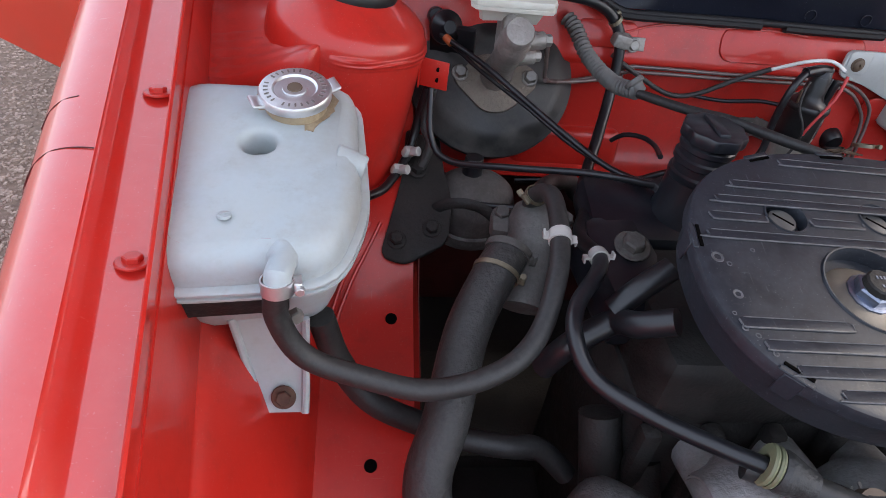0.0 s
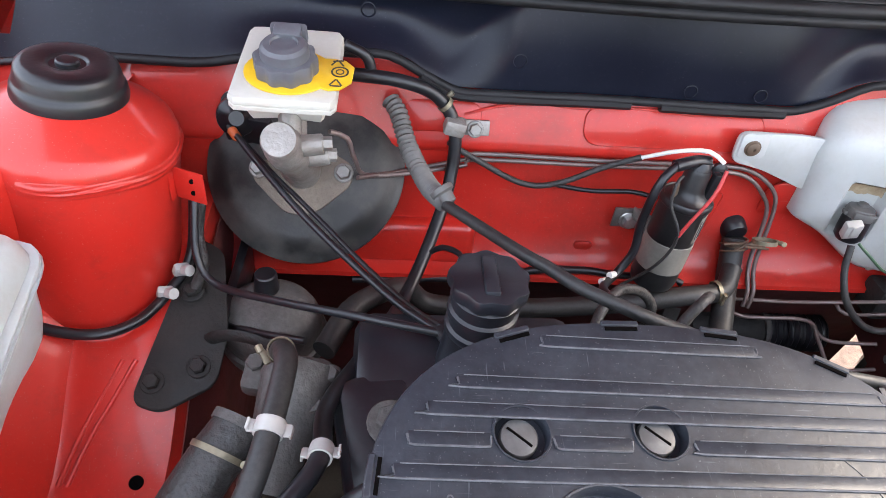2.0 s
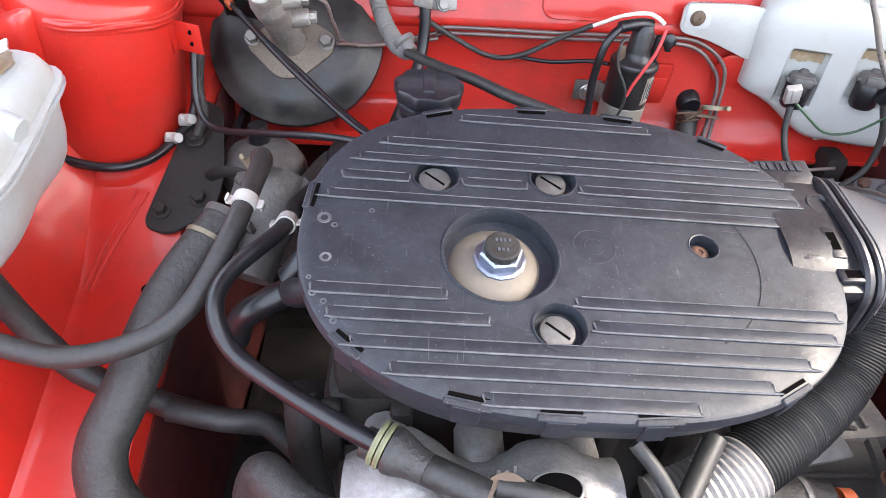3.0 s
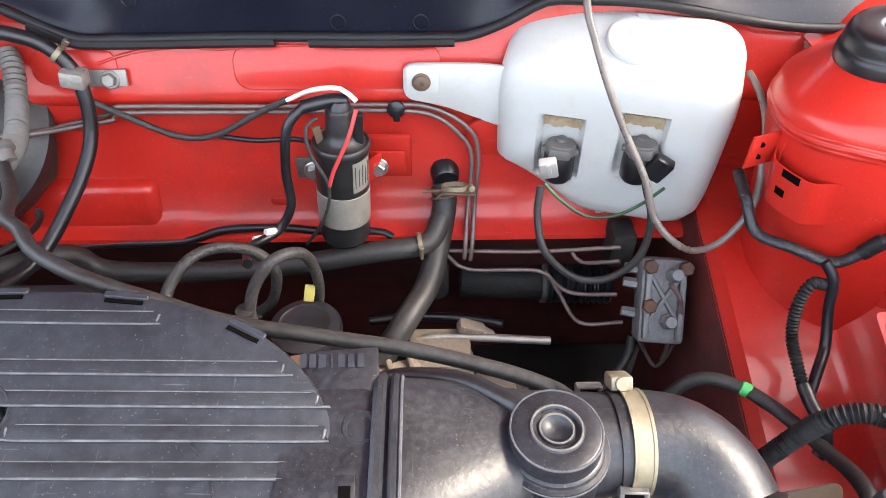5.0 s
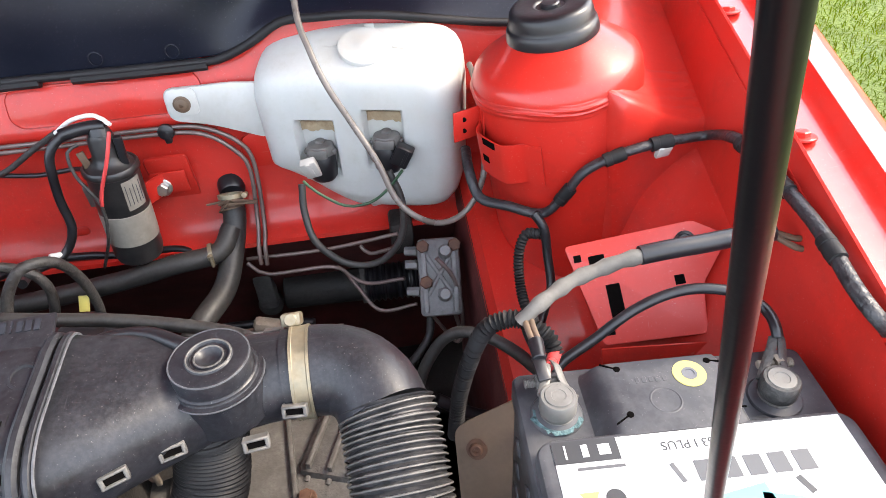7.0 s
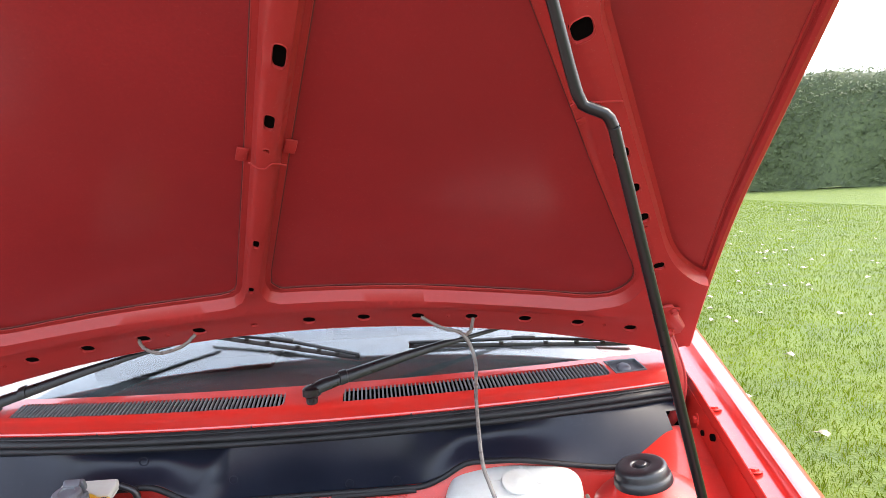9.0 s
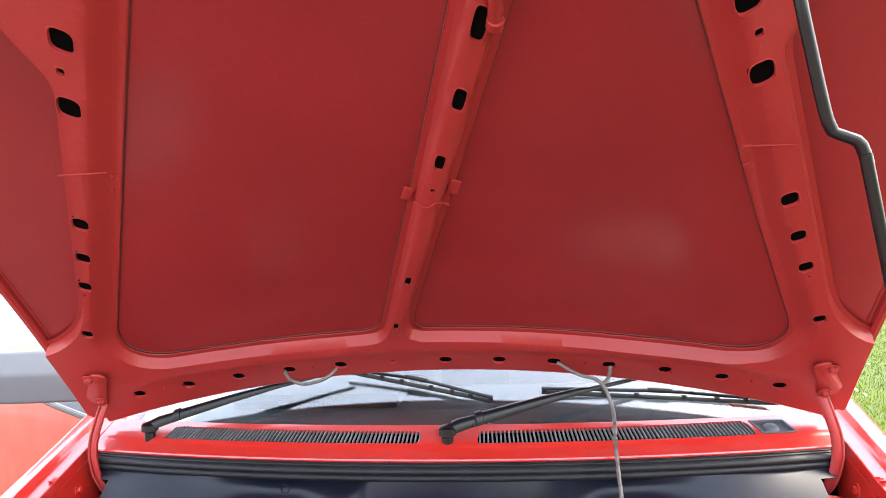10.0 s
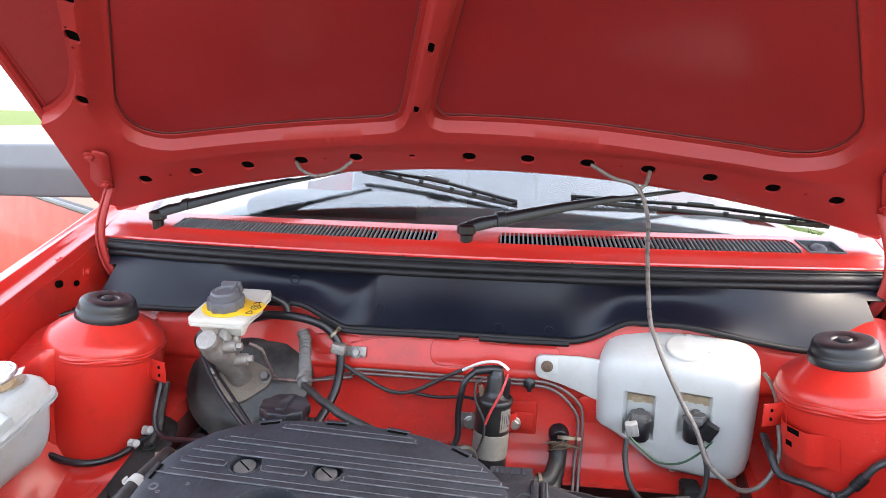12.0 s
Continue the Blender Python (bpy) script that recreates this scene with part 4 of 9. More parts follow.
# Windscreen, pillars, roof and cabin behind it.
bm = B()
grid(bm, 40, 16, lambda u, v: Vector(((-0.725 + 1.45 * u) * (1 - 0.12 * v), 0.250 + bow(1.45 * u - 0.725) * (1 - 0.3 * v) + 0.62 * v, 0.992 + 0.40 * v - 0.014 * (1 - v) * (2 * u - 1) ** 2)), 0.004)
part("windscreen", bm, SCREEN, car, "raked windscreen reflecting the sky")
bm = B()
sweep(bm, [(-0.73 + 1.46 * k / 14, 0.2475 + bow(-0.73 + 1.46 * k / 14), 0.9945 - 0.014 * ((2 * k / 14) - 1) ** 2) for k in range(15)], 0.0045, 8, 0.03)
part("screen_rubber", bm, SEAL, car)
for s in (-1, 1):
    bm = B()
    sweep(bm, [(s * 0.765, 0.40, 0.93), (s * 0.715, 0.67, 1.16), (s * 0.655, 0.93, 1.37), (s * 0.60, 1.2, 1.40), (s * 0.60, 2.3, 1.38), (s * 0.66, 2.75, 0.95)], 0.03, 10, 0.05)
    part("pillar", bm, PAINT, car)
    bm = B()
    grid(bm, 10, 8, lambda u, v: Vector((s * (0.79 - 0.03 * v * v + 0.015 * math.sin(math.pi * v)), 0.55 + 2.6 * u, 0.25 + 0.68 * v)), 0.02)
    if s > 0:
        part("side_panel", bm, PAINT, car)
    else:
        bmesh.ops.delete(bm, geom=[f for f in bm.faces if f.calc_center_median().y < 1.55], context="FACES")
        part("rear_side_panel", bm, PAINT, car)
bm = B()
grid(bm, 16, 16, lambda u, v: Vector(((-0.62 + 1.24 * u), 0.92 + 1.75 * v, 1.385 + 0.045 * math.sin(math.pi * u) - 0.03 * v * v)), 0.02)
part("roof", bm, PAINT, car)
bm = B()
box(bm, (0, 0.62, 0.905), (1.30, 0.42, 0.10), 0.03)
box(bm, (-0.35, 0.66, 0.97), (0.42, 0.22, 0.05), 0.02)
part("dashboard", bm, CABIN, car, "dark grey dashboard behind the windscreen")
bm = B()
box(bm, (0, 1.8, 0.32), (1.40, 2.6, 0.05), 0.01)
box(bm, (0, 3.05, 0.7), (1.40, 0.05, 0.8), 0.01)
box(bm, (0, 0.50, 0.55), (1.40, 0.02, 0.5), 0.005)
part("cabin_shell", bm, CABIN, car)
for x in (-0.36, 0.36):
    bm = B()
    box(bm, (x, 1.35, 0.55), (0.48, 0.5, 0.16), 0.05)
    box(bm, Matrix.Translation((x, 1.62, 0.85)) @ pose(0, 0, 0, -16), (0.46, 0.13, 0.60), 0.05)
    part("seat", bm, CABIN, car)

# Plain back of the car.
bm = B()
grid(bm, 12, 10, lambda u, v: Vector(((-0.70 + 1.40 * u), 3.10 + 0.02 * math.sin(math.pi * u) - 0.04 * v * v, 0.30 + 0.66 * v)), 0.02)
tail = part("tailgate", bm, PAINT, car, "plain red tailgate")
bm = B()
grid(bm, 10, 6, lambda u, v: Vector(((-0.66 + 1.32 * u) * (1 - 0.08 * v), 3.06 - 0.40 * v, 0.95 + 0.42 * v)), 0.004)
part("rear_glass", bm, GLASS, tail)
# ---- the raised bonnet ----
HOOD_T = 0.839


def hood_edge(y):
    return 0.692 + 0.24 * max(0.0, y + 0.10) ** 1.3 - 0.10 * max(0.0, -0.10 - y)


def hood_point(x, y, d=0.0):
    """On the underside at plan (x, y); d: metres up into the bonnet."""
    n = Vector((0, HOOD_T, 1)).normalized()
    return Vector((x, y, 1.343 - 0.15 * x * x - HOOD_T * y)) + n * d


def line_x(y, x0, y0, x1, y1):
    return x0 + (x1 - x0) * (y - y0) / (y1 - y0)


def hood_rear(x):
    return 0.288 + 0.030 * (x / 0.72) ** 2


# Openings of the inner frame, in plan: two large panels either side of the slanting middle rib, and the open sides.
PANELS = [
    even(round_off([(-0.600, 0.128), (-0.592, 0.172), (-0.548, 0.196), (-0.44, 0.199), (-0.20, 0.200), (-0.118, 0.197), (-0.100, 0.150), (-0.016, -0.080), (0.118, -0.46), (0.100, -0.49), (-0.150, -0.49), (-0.205, -0.46)], 0.022, 6), 150),
    even(round_off([(-0.058, 0.196), (0.144, 0.200), (0.352, 0.207), (0.530, 0.208), (0.586, 0.190), (0.604, 0.145), (0.597, 0.125), (0.475, -0.065), (0.236, -0.46), (0.215, -0.49), (0.200, -0.49), (0.190, -0.46), (0.043, -0.083), (-0.048, 0.155)], 0.022, 6), 150),
    even(round_off([(-0.80, 0.105), (-0.700, 0.102), (-0.652, 0.083), (-0.615, 0.048), (-0.428, -0.262), (-0.424, -0.282), (-0.44, -0.335), (-0.47, -0.52), (-0.80, -0.52)], 0.020, 6), 120),
    even(round_off([(0.80, 0.110), (0.708, 0.108), (0.660, 0.080), (0.632, 0.048), (0.438, -0.270), (0.434, -0.285), (0.446, -0.335), (0.47, -0.52), (0.80, -0.52)], 0.020, 6), 120),
]


def grown(poly, d):
    """A closed outline moved outwards by d."""
    area, n, out = 0.0, len(poly), []
    for (x0, y0), (x1, y1) in zip(poly, poly[1:] + poly[:1]):
        area += x0 * y1 - x1 * y0
    for i, (x, y) in enumerate(poly):
        tx, ty = poly[(i + 1) % n][0] - poly[i - 1][0], poly[(i + 1) % n][1] - poly[i - 1][1]
        k = math.copysign(math.hypot(tx, ty), area)
        out.append((x + ty / k * d, y - tx / k * d))
    return out


bonnet = thing("bonnet", (0, 0.31, 1.07), "raised red bonnet showing its pressed inner frame", "bonnet")
HOLES = []
for k in range(13):
    x = -0.628 + 1.255 * k / 12
    HOLES.append((x, 0.263, *((0.0068, 0.0048) if k == 5 else (0.0128, 0.0100)), 0.0, 0.85))
HOLES += [(x, 0.262, 0.0030, 0.0026, 0.0, 1.0) for x in (-0.575, -0.268, 0.268, 0.575)]
for x, y, rx, ry in ((0.096, -0.296, 0.0085, 0.0170), (0.067, -0.218, 0.0078, 0.0135), (0.0345, -0.140, 0.0066, 0.0105), (0.020, -0.101, 0.0034, 0.0026), (-0.041, 0.060, 0.0050, 0.0088), (-0.080, 0.163, 0.0046, 0.0075)):
    HOLES.append((x, y, rx, ry, radians(20), 0.55))
for s in (-1, 1):
    for x, y, r in ((0.370, -0.318, 0.0125), (0.391, -0.290, 0.0042), (0.408, -0.252, 0.0128), (0.497, -0.105, 0.0108), (0.530, -0.052, 0.0102), (0.561, -0.003, 0.0098), (0.572, 0.012, 0.0022), (0.622, 0.091, 0.0092)):
        HOLES.append((s * x, y, r, r * 0.95, radians(-s * 30), 0.62))
hood_holes = [circle(x, y, rx, ry, 24, power, turn) for x, y, rx, ry, turn, power in HOLES]


def gap_to(poly, x, y):
    """Distance from (x, y) to a closed outline."""
    best = 1.0
    for (ax, ay), (bx, by) in zip(poly, poly[1:] + poly[:1]):
        dx, dy = bx - ax, by - ay
        k = min(1.0, max(0.0, ((x - ax) * dx + (y - ay) * dy) / (dx * dx + dy * dy + 1e-12)))
        best = min(best, math.hypot(x - ax - k * dx, y - ay - k * dy))
    return best


def frame_depth(x, y):
    """Metres up into the bonnet of the frame's face: a flat flange on the skin, a sloping wall, then the crown."""
    d = 0.0
    for k, poly in enumerate(PANELS):
        g = gap_to(poly, x, y)
        outer = abs(x) > 0.19 and k < 2 and y < 0.17
        wide = 0.0145 + (0.019 * step01(0.17 - y, 0.0, 0.06) if outer else 0.0)
        if g < wide:
            d = max(d, 0.0190 * (1.0 if g < 0.0072 else (wide - g) / (wide - 0.0072)))
    bead = hump(y, 0.228, 0.003, 0.012) * hump(x, 0.0, 0.60, 0.06)
    spine = hump(x, line_x(y, -0.088, 0.19, 0.164, -0.50), 0.005, 0.012) * step01(0.19 - y, 0.0, 0.03)
    return d - 0.004 * bead - 0.004 * spine


def frame_face(x, y, d=0.0):
    return hood_point(x, y, frame_depth(x, y) + d)


hood_outline = [(x, hood_rear(x)) for x in [-0.722 + 1.444 * k / 60 for k in range(61)]]
hood_outline += [(hood_edge(y) - 0.004, y) for y in [0.29 - 0.05 * k for k in range(18)]]
hood_outline += [(-hood_edge(y) + 0.004, y) for y in [-0.56 + 0.05 * k for k in range(18)]]
bm = B()
lines = []
for k, poly in enumerate(PANELS):
    lines += [grown(poly, 0.0072), grown(poly, 0.0145)]
    if k < 2:
        lines.append(grown(poly, 0.0335))
pierced(bm, hood_outline, PANELS + hood_holes, frame_face, 0.014, None, lines)
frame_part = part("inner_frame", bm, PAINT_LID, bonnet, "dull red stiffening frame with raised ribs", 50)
for k, ring in enumerate(hood_holes):
    # Each opening: rolled rim, short wall and a black disc for the shade behind.
    cx, cy = HOLES[k][0], HOLES[k][1]
    d0 = frame_depth(cx, cy)
    bm = B()
    rows = []
    for grow, d in ((0.0016, -0.0002), (0.0010, -0.0008), (0.0, -0.0006), (-0.0004, 0.0040)):
        q = grown(ring, grow)
        rows.append([hood_point(x, y, d0 + d) for x, y in q + q[:1]])
    loft(bm, rows)
    bmesh.ops.remove_doubles(bm, verts=bm.verts, dist=0.00002)
    rim = part("hole_rim", bm, PAINT_LID, frame_part)
    bm = B()
    bm.faces.new([bm.verts.new(hood_point(x, y, d0 + 0.0042)) for x, y in grown(ring, 0.0012)])
    part("opening", bm, HOLE_SHADE, frame_part, "dark opening in the frame")
for poly in PANELS[:2]:
    # Flange edge: a dark bead for the open joint's shade, and squeezed-out sealer.
    bm = B()
    pts = [hood_point(x, y, 0.0228) for x, y in grown(poly, -0.0022)[::2]]
    sweep(bm, pts + pts[:1], 0.0016, 6, 0.02)
    part("joint_shade", bm, GRIME_SHADE_RED, frame_part, "dark bead drawn for the joint's shade between frame and skin")
    rnd = random.Random(len(poly))
    bm = B()
    pts = [hood_point(x, y, 0.0200 + rnd.uniform(-0.0008, 0.0004)) for x, y in grown(poly, -0.0008)[::2]]
    sweep(bm, pts + pts[:1], 0.0012, 6, 0.02)
    part("flange_sealer", bm, PAINT_LID, frame_part)


def underside(u, v, d=0.0):
    y = 0.302 - 0.884 * v + 0.016 * (2 * u - 1) ** 2 * (1 - v)
    return hood_point((2 * u - 1) * hood_edge(y), y, d)


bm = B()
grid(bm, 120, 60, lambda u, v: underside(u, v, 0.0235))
part("bare_skin", bm, SKIN_DARK_RED, bonnet, "plain darker red inside of the skin")
bm = B()


def topside(u, v):
    y = 0.306 - 0.894 * v + 0.016 * (2 * u - 1) ** 2 * (1 - v)
    return hood_point((2 * u - 1) * (hood_edge(y) + 0.004), y, 0.033)


grid(bm, 40, 30, topside, -0.002)
part("outer_skin", bm, PAINT, bonnet)
for s in (-1, 1):
    bm = B()
    sweep(bm, [hood_point(s * (hood_edge(y) + 0.001), y, 0.0220) for y in [0.316 - 0.90 * k / 24 for k in range(25)]], 0.0085, 8, 0.03)
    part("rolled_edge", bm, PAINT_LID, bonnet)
    bm = B()
    sweep(bm, [hood_point(s * (hood_edge(y) - 0.013), y, 0.0230) for y in [0.10 - 0.66 * k / 24 for k in range(25)]], 0.0018, 6, 0.03)
    part("hem_line", bm, PAINT_LID, bonnet)
bm = B()
sweep(bm, [hood_point(x, hood_rear(x) + 0.004, 0.010) for x in [-0.735 + 1.47 * k / 24 for k in range(25)]], 0.0095, 8, 0.03)
part("rolled_edge", bm, PAINT_LID, bonnet)
for s in (-1, 1):
    # Spot-welded overlap on the side member.
    for y in (-0.135, -0.155):
        bm = B()
        box(bm, aim(hood_point(s * (line_x(y, 0.604, 0.145, 0.36, -0.255) + 0.006), y, 0.0175), (0, -HOOD_T, -1), s * 32), (0.014, 0.010, 0.003), 0.0012)
        part("weld_patch", bm, PAINT_LID, frame_part)
    bm = B()
    sweep(bm, [hood_point(s * (line_x(-0.168, 0.604, 0.145, 0.36, -0.255) + k * 0.016), -0.170 - 0.002 * k, 0.0005 - 0.0012 * (k > 0)) for k in range(5)], 0.0012, 6, 0.004)
    part("weld_seam", bm, PAINT_LID, frame_part)
    # Hinge: a flanged arm curving out of the plenum corner to a bolted plate.
    bm = B()
    way = [(0.690, 0.268, 0.852), (0.702, 0.256, 0.872), (0.714, 0.250, 0.902), (0.7205, 0.249, 0.940), (0.719, 0.251, 0.975), (0.711, 0.256, 1.01), (0.702, 0.264, 1.045)]
    sweep(bm, [(s * x, y, z) for x, y, z in way], 0.0105, 12, 0.008, flat=0.6)
    sweep(bm, [(s * (x + 0.0085), y - 0.004, z) for x, y, z in way], 0.0026, 8, 0.008)
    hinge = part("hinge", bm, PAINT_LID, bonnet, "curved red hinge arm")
    # Solid black box that stands for the shade in the hinge slot.
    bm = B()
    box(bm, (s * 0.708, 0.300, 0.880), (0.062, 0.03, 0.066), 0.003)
    part("hinge_pocket_shade", bm, HOLE_SHADE, car, "black box for the shade round the hinge")
    bm = B()
    prism(bm, aim(hood_point(s * 0.692, 0.222, 0.0), (0, -HOOD_T, -1), 0) @ pose(0, 0, 0, 0, 0, s * 28), round_off([(-0.020, -0.062), (0.022, -0.062), (0.016, 0.066), (-0.012, 0.066)], 0.014), 0.0055, 0.0015)
    part("hinge_plate", bm, PAINT_LID, hinge)
    for x, y in ((0.684, 0.188), (0.700, 0.252)):
        bolt("hinge_bolt", hinge, hood_point(s * x, y, -0.0052), (0, -HOOD_T, -1), 0.0075, 0.007, 0.0115, PAINT_LID)
for x, y in ((-0.020, -0.082), (0.048, -0.090)):
    bm = B()
    box(bm, aim(hood_point(x, y, 0.0170), (0, -HOOD_T, -1), -20), (0.016, 0.026, 0.004), 0.0015)
    part("weld_patch", bm, PAINT_LID, frame_part)
bm = B()
sweep(bm, [hood_point(x, -0.078 + 0.004 * math.sin(200 * x), -0.0046 if 0.0 < x < 0.03 else 0.001) for x in (-0.010, 0.002, 0.012, 0.022, 0.034, 0.040)], 0.0013, 6, 0.004)
part("weld_seam", bm, PAINT_LID, frame_part)
bm = B()
rod(bm, hood_point(0.112, -0.30, -0.006), hood_point(0.118, -0.36, -0.030), 0.0085, 0.0085)
rod(bm, hood_point(0.1115, -0.293, -0.004), hood_point(0.113, -0.303, -0.009), 0.0100, 0.0100)
part("catch_pin", bm, PAINT_LID, bonnet, "dull red catch pin")

# Support rod, with its cranked upper part hooked under the bonnet.
bm = B()
sweep(bm, [(0.546, -0.437, 0.625), (0.496, -0.475, 0.80), (0.439, -0.519, 1.0), (0.382, -0.562, 1.2), (0.332, -0.601, 1.375), (0.326, -0.605, 1.396), (0.321, -0.606, 1.404), (0.311, -0.605, 1.4085), (0.305, -0.606, 1.416), (0.293, -0.614, 1.456), (0.283, -0.621, 1.495), (0.278, -0.618, 1.56), (0.280, -0.598, 1.66), (0.285, -0.560, 1.80)], 0.0037, 14, 0.004)
tagged(part("support_rod", bm, TRIM_BLACK), "long black cranked steel rod propping the bonnet", "prop rod")

# ---- open door with its mirror ----
DOOR = Matrix.Translation((-0.79, 0.50, 0)) @ Matrix(((-0.8, 0.6, 0, 0), (0.6, 0.8, 0, 0), (0, 0, 1, 0), (0, 0, 0, 1)))
bm = B()
grid(bm, 24, 16, lambda u, v: DOOR @ Vector((1.40 * u, -0.012 - 0.03 * math.sin(math.pi * min(1, 0.12 + 0.8 * v)), 0.36 + 0.57 * v)), 0.003)
door = part("open_door", bm, PAINT_DOOR, car, "open red front door with a grey mirror")
bm = B()
box(bm, DOOR @ Matrix.Translation((0.70, 0.05, 0.63)), (1.38, 0.08, 0.54), 0.02)
part("door_lining", bm, CABIN, door)
bm = B()
sweep(bm, [DOOR @ Vector((0.03 + 1.36 * k / 6, -0.025, 0.925)) for k in range(7)], 0.008, 8, 0.05)
part("waist_rubber", bm, TRIM_BLACK, door)
bm = B()
mm = Matrix.Translation((-1.075, 0.570, 1.045)) @ pose(0, 0, 0, 0, 0, 8)
section = round_off([(-0.050, -0.062), (0.055, -0.062), (0.060, 0.050), (0.020, 0.066), (-0.020, 0.064), (-0.052, 0.012)], 0.008, 4)
loft(bm, [[mm @ Vector((x, y * k, z * k)) for y, z in section + section[:1]] for x, k in ((-0.150, 0.0), (-0.150, 0.80), (-0.144, 0.90), (-0.130, 0.97), (0.0, 1.0), (0.130, 1.0), (0.146, 0.95), (0.152, 0.84), (0.152, 0.0))])
bmesh.ops.remove_doubles(bm, verts=bm.verts, dist=0.0002)
mirror = part("mirror_housing", bm, TRIM_GREY, car, "grey plastic door mirror housing")
bm = B()
prism(bm, mm @ aim((0, 0.0585, -0.004), (0, 1, 0.04)), rounded(0.26, 0.09, 0.02), 0.002)
part("mirror_glass", bm, MIRROR_GLASS, mirror)
bm = B()
rod(bm, (-0.94, 0.59, 1.00), (-0.86, 0.60, 0.93), 0.02, 0.028)
part("mirror_arm", bm, TRIM_BLACK, mirror)


# ---- wipers ----
def wiper(pivot, tip, blade_a, blade_b, label):
    w = thing("windscreen_wiper", pivot, label, "wiper", "windscreen wipers")
    p, t = Vector(pivot), Vector(tip)
    bm = B()
    lathe(bm, Matrix.Translation(p), [(0, -0.022), (0.011, -0.022), (0.011, -0.004), (0.017, 0.0), (0.0165, 0.012), (0.012, 0.016), (0, 0.017)], 20)
    part("pivot_cap", bm, TRIM_BLACK, w)
    bm = B()
    d = (t - p)
    up = Vector((0, 0, 1))
    across = d.cross(up).normalized()
    rows = []
    for k, half, h in ((-0.03, 0.0070, 0.011), (-0.02, 0.0110, 0.018), (0.05, 0.0125, 0.022), (0.10, 0.0105, 0.020), (0.118, 0.0105, 0.020), (0.12, 0.0135, 0.024), (0.15, 0.0135, 0.024), (0.153, 0.0120, 0.021), (0.40, 0.0095, 0.017), (0.62, 0.0062, 0.013), (0.66, 0.0040, 0.009), (1.0, 0.0034, 0.007)):
        c = p + d * k + Vector((0, 0, 0.006 * math.sin(math.pi * k)))
        sec = ((-1, 0.05), (-1, 0.55), (-0.75, 0.85), (-0.3, 1.0), (0.3, 1.0), (0.75, 0.85), (1, 0.55), (1, 0.05))
        row = [c + across * half * a + up * h * b for a, b in sec]
        rows.append(row + row[:1])
    loft(bm, rows)
    bmesh.ops.remove_doubles(bm, verts=bm.verts, dist=0.00005)
    bmesh.ops.holes_fill(bm, edges=bm.edges, sides=8)
    part("arm", bm, TRIM_BLACK, w)
    bm = B()
    a, b = Vector(blade_a), Vector(blade_b)
    # Rubber strip, then the yokes that press on it.
    box(bm, aim(a.lerp(b, 0.5) + Vector((0, 0, -0.004)), b - a), (0.003, 0.009, (b - a).length), 0.0008)
    part("wiper_rubber", bm, RUBBER, w)
    bm = B()
    for k0, k1, h0, h1 in ((0.0, 0.26, 0.003, 0.006), (0.26, 0.44, 0.006, 0.009), (0.44, 0.60, 0.009, 0.009), (0.60, 0.78, 0.009, 0.006), (0.78, 1.0, 0.006, 0.003)):
        rod(bm, a.lerp(b, k0) + Vector((0, 0, h0)), a.lerp(b, k1) + Vector((0, 0, h1)), 0.0036, 0.0036, 8)
    for k in (0.012, 0.14, 0.26, 0.40, 0.60, 0.74, 0.86, 0.988):
        box(bm, aim(a.lerp(b, k) + Vector((0, 0, 0.000)), b - a), (0.006, 0.008, 0.010), 0.0015)
    part("blade_yoke", bm, TRIM_BLACK, w)
    bm = B()
    box(bm, aim(a.lerp(b, 0.5) + Vector((0, 0, 0.011)), b - a), (0.012, 0.010, 0.05), 0.003)
    part("blade_clip", bm, TRIM_BLACK, w)


wiper((-0.617, 0.278, 0.985), (-0.215, 0.362, 1.088), (-0.226, 0.372, 1.086), (0.088, 0.300, 1.036), "black wiper arm parked on the windscreen's driver side")
wiper((0.004, 0.200, 0.995), (0.418, 0.357, 1.066), (0.187, 0.322, 1.048), (0.666, 0.368, 1.008), "black wiper arm parked on the windscreen's middle")


# ---- things in the bay ----
def stack(bm, m, outline, levels, cap=True):
    """Rings of an outline of (x, y) pairs on the pose m; levels: inset and height."""
    n = len(outline)
    cx, cy = sum(p[0] for p in outline) / n, sum(p[1] for p in outline) / n
    rings = []
    for inset, z in levels:
        ring = []
        for x, y in outline:
            d = math.hypot(x - cx, y - cy)
            k = max(0.02, d - inset) / d
            ring.append(bm.verts.new(m @ Vector((cx + (x - cx) * k, cy + (y - cy) * k, z))))
        rings.append(ring)
    for a, b in zip(rings, rings[1:]):
        for k in range(n):
            bm.faces.new((a[k], a[(k + 1) % n], b[(k + 1) % n], b[k]))
    if cap:
        bm.faces.new(rings[0][::-1])
        bm.faces.new(rings[-1])
    return rings


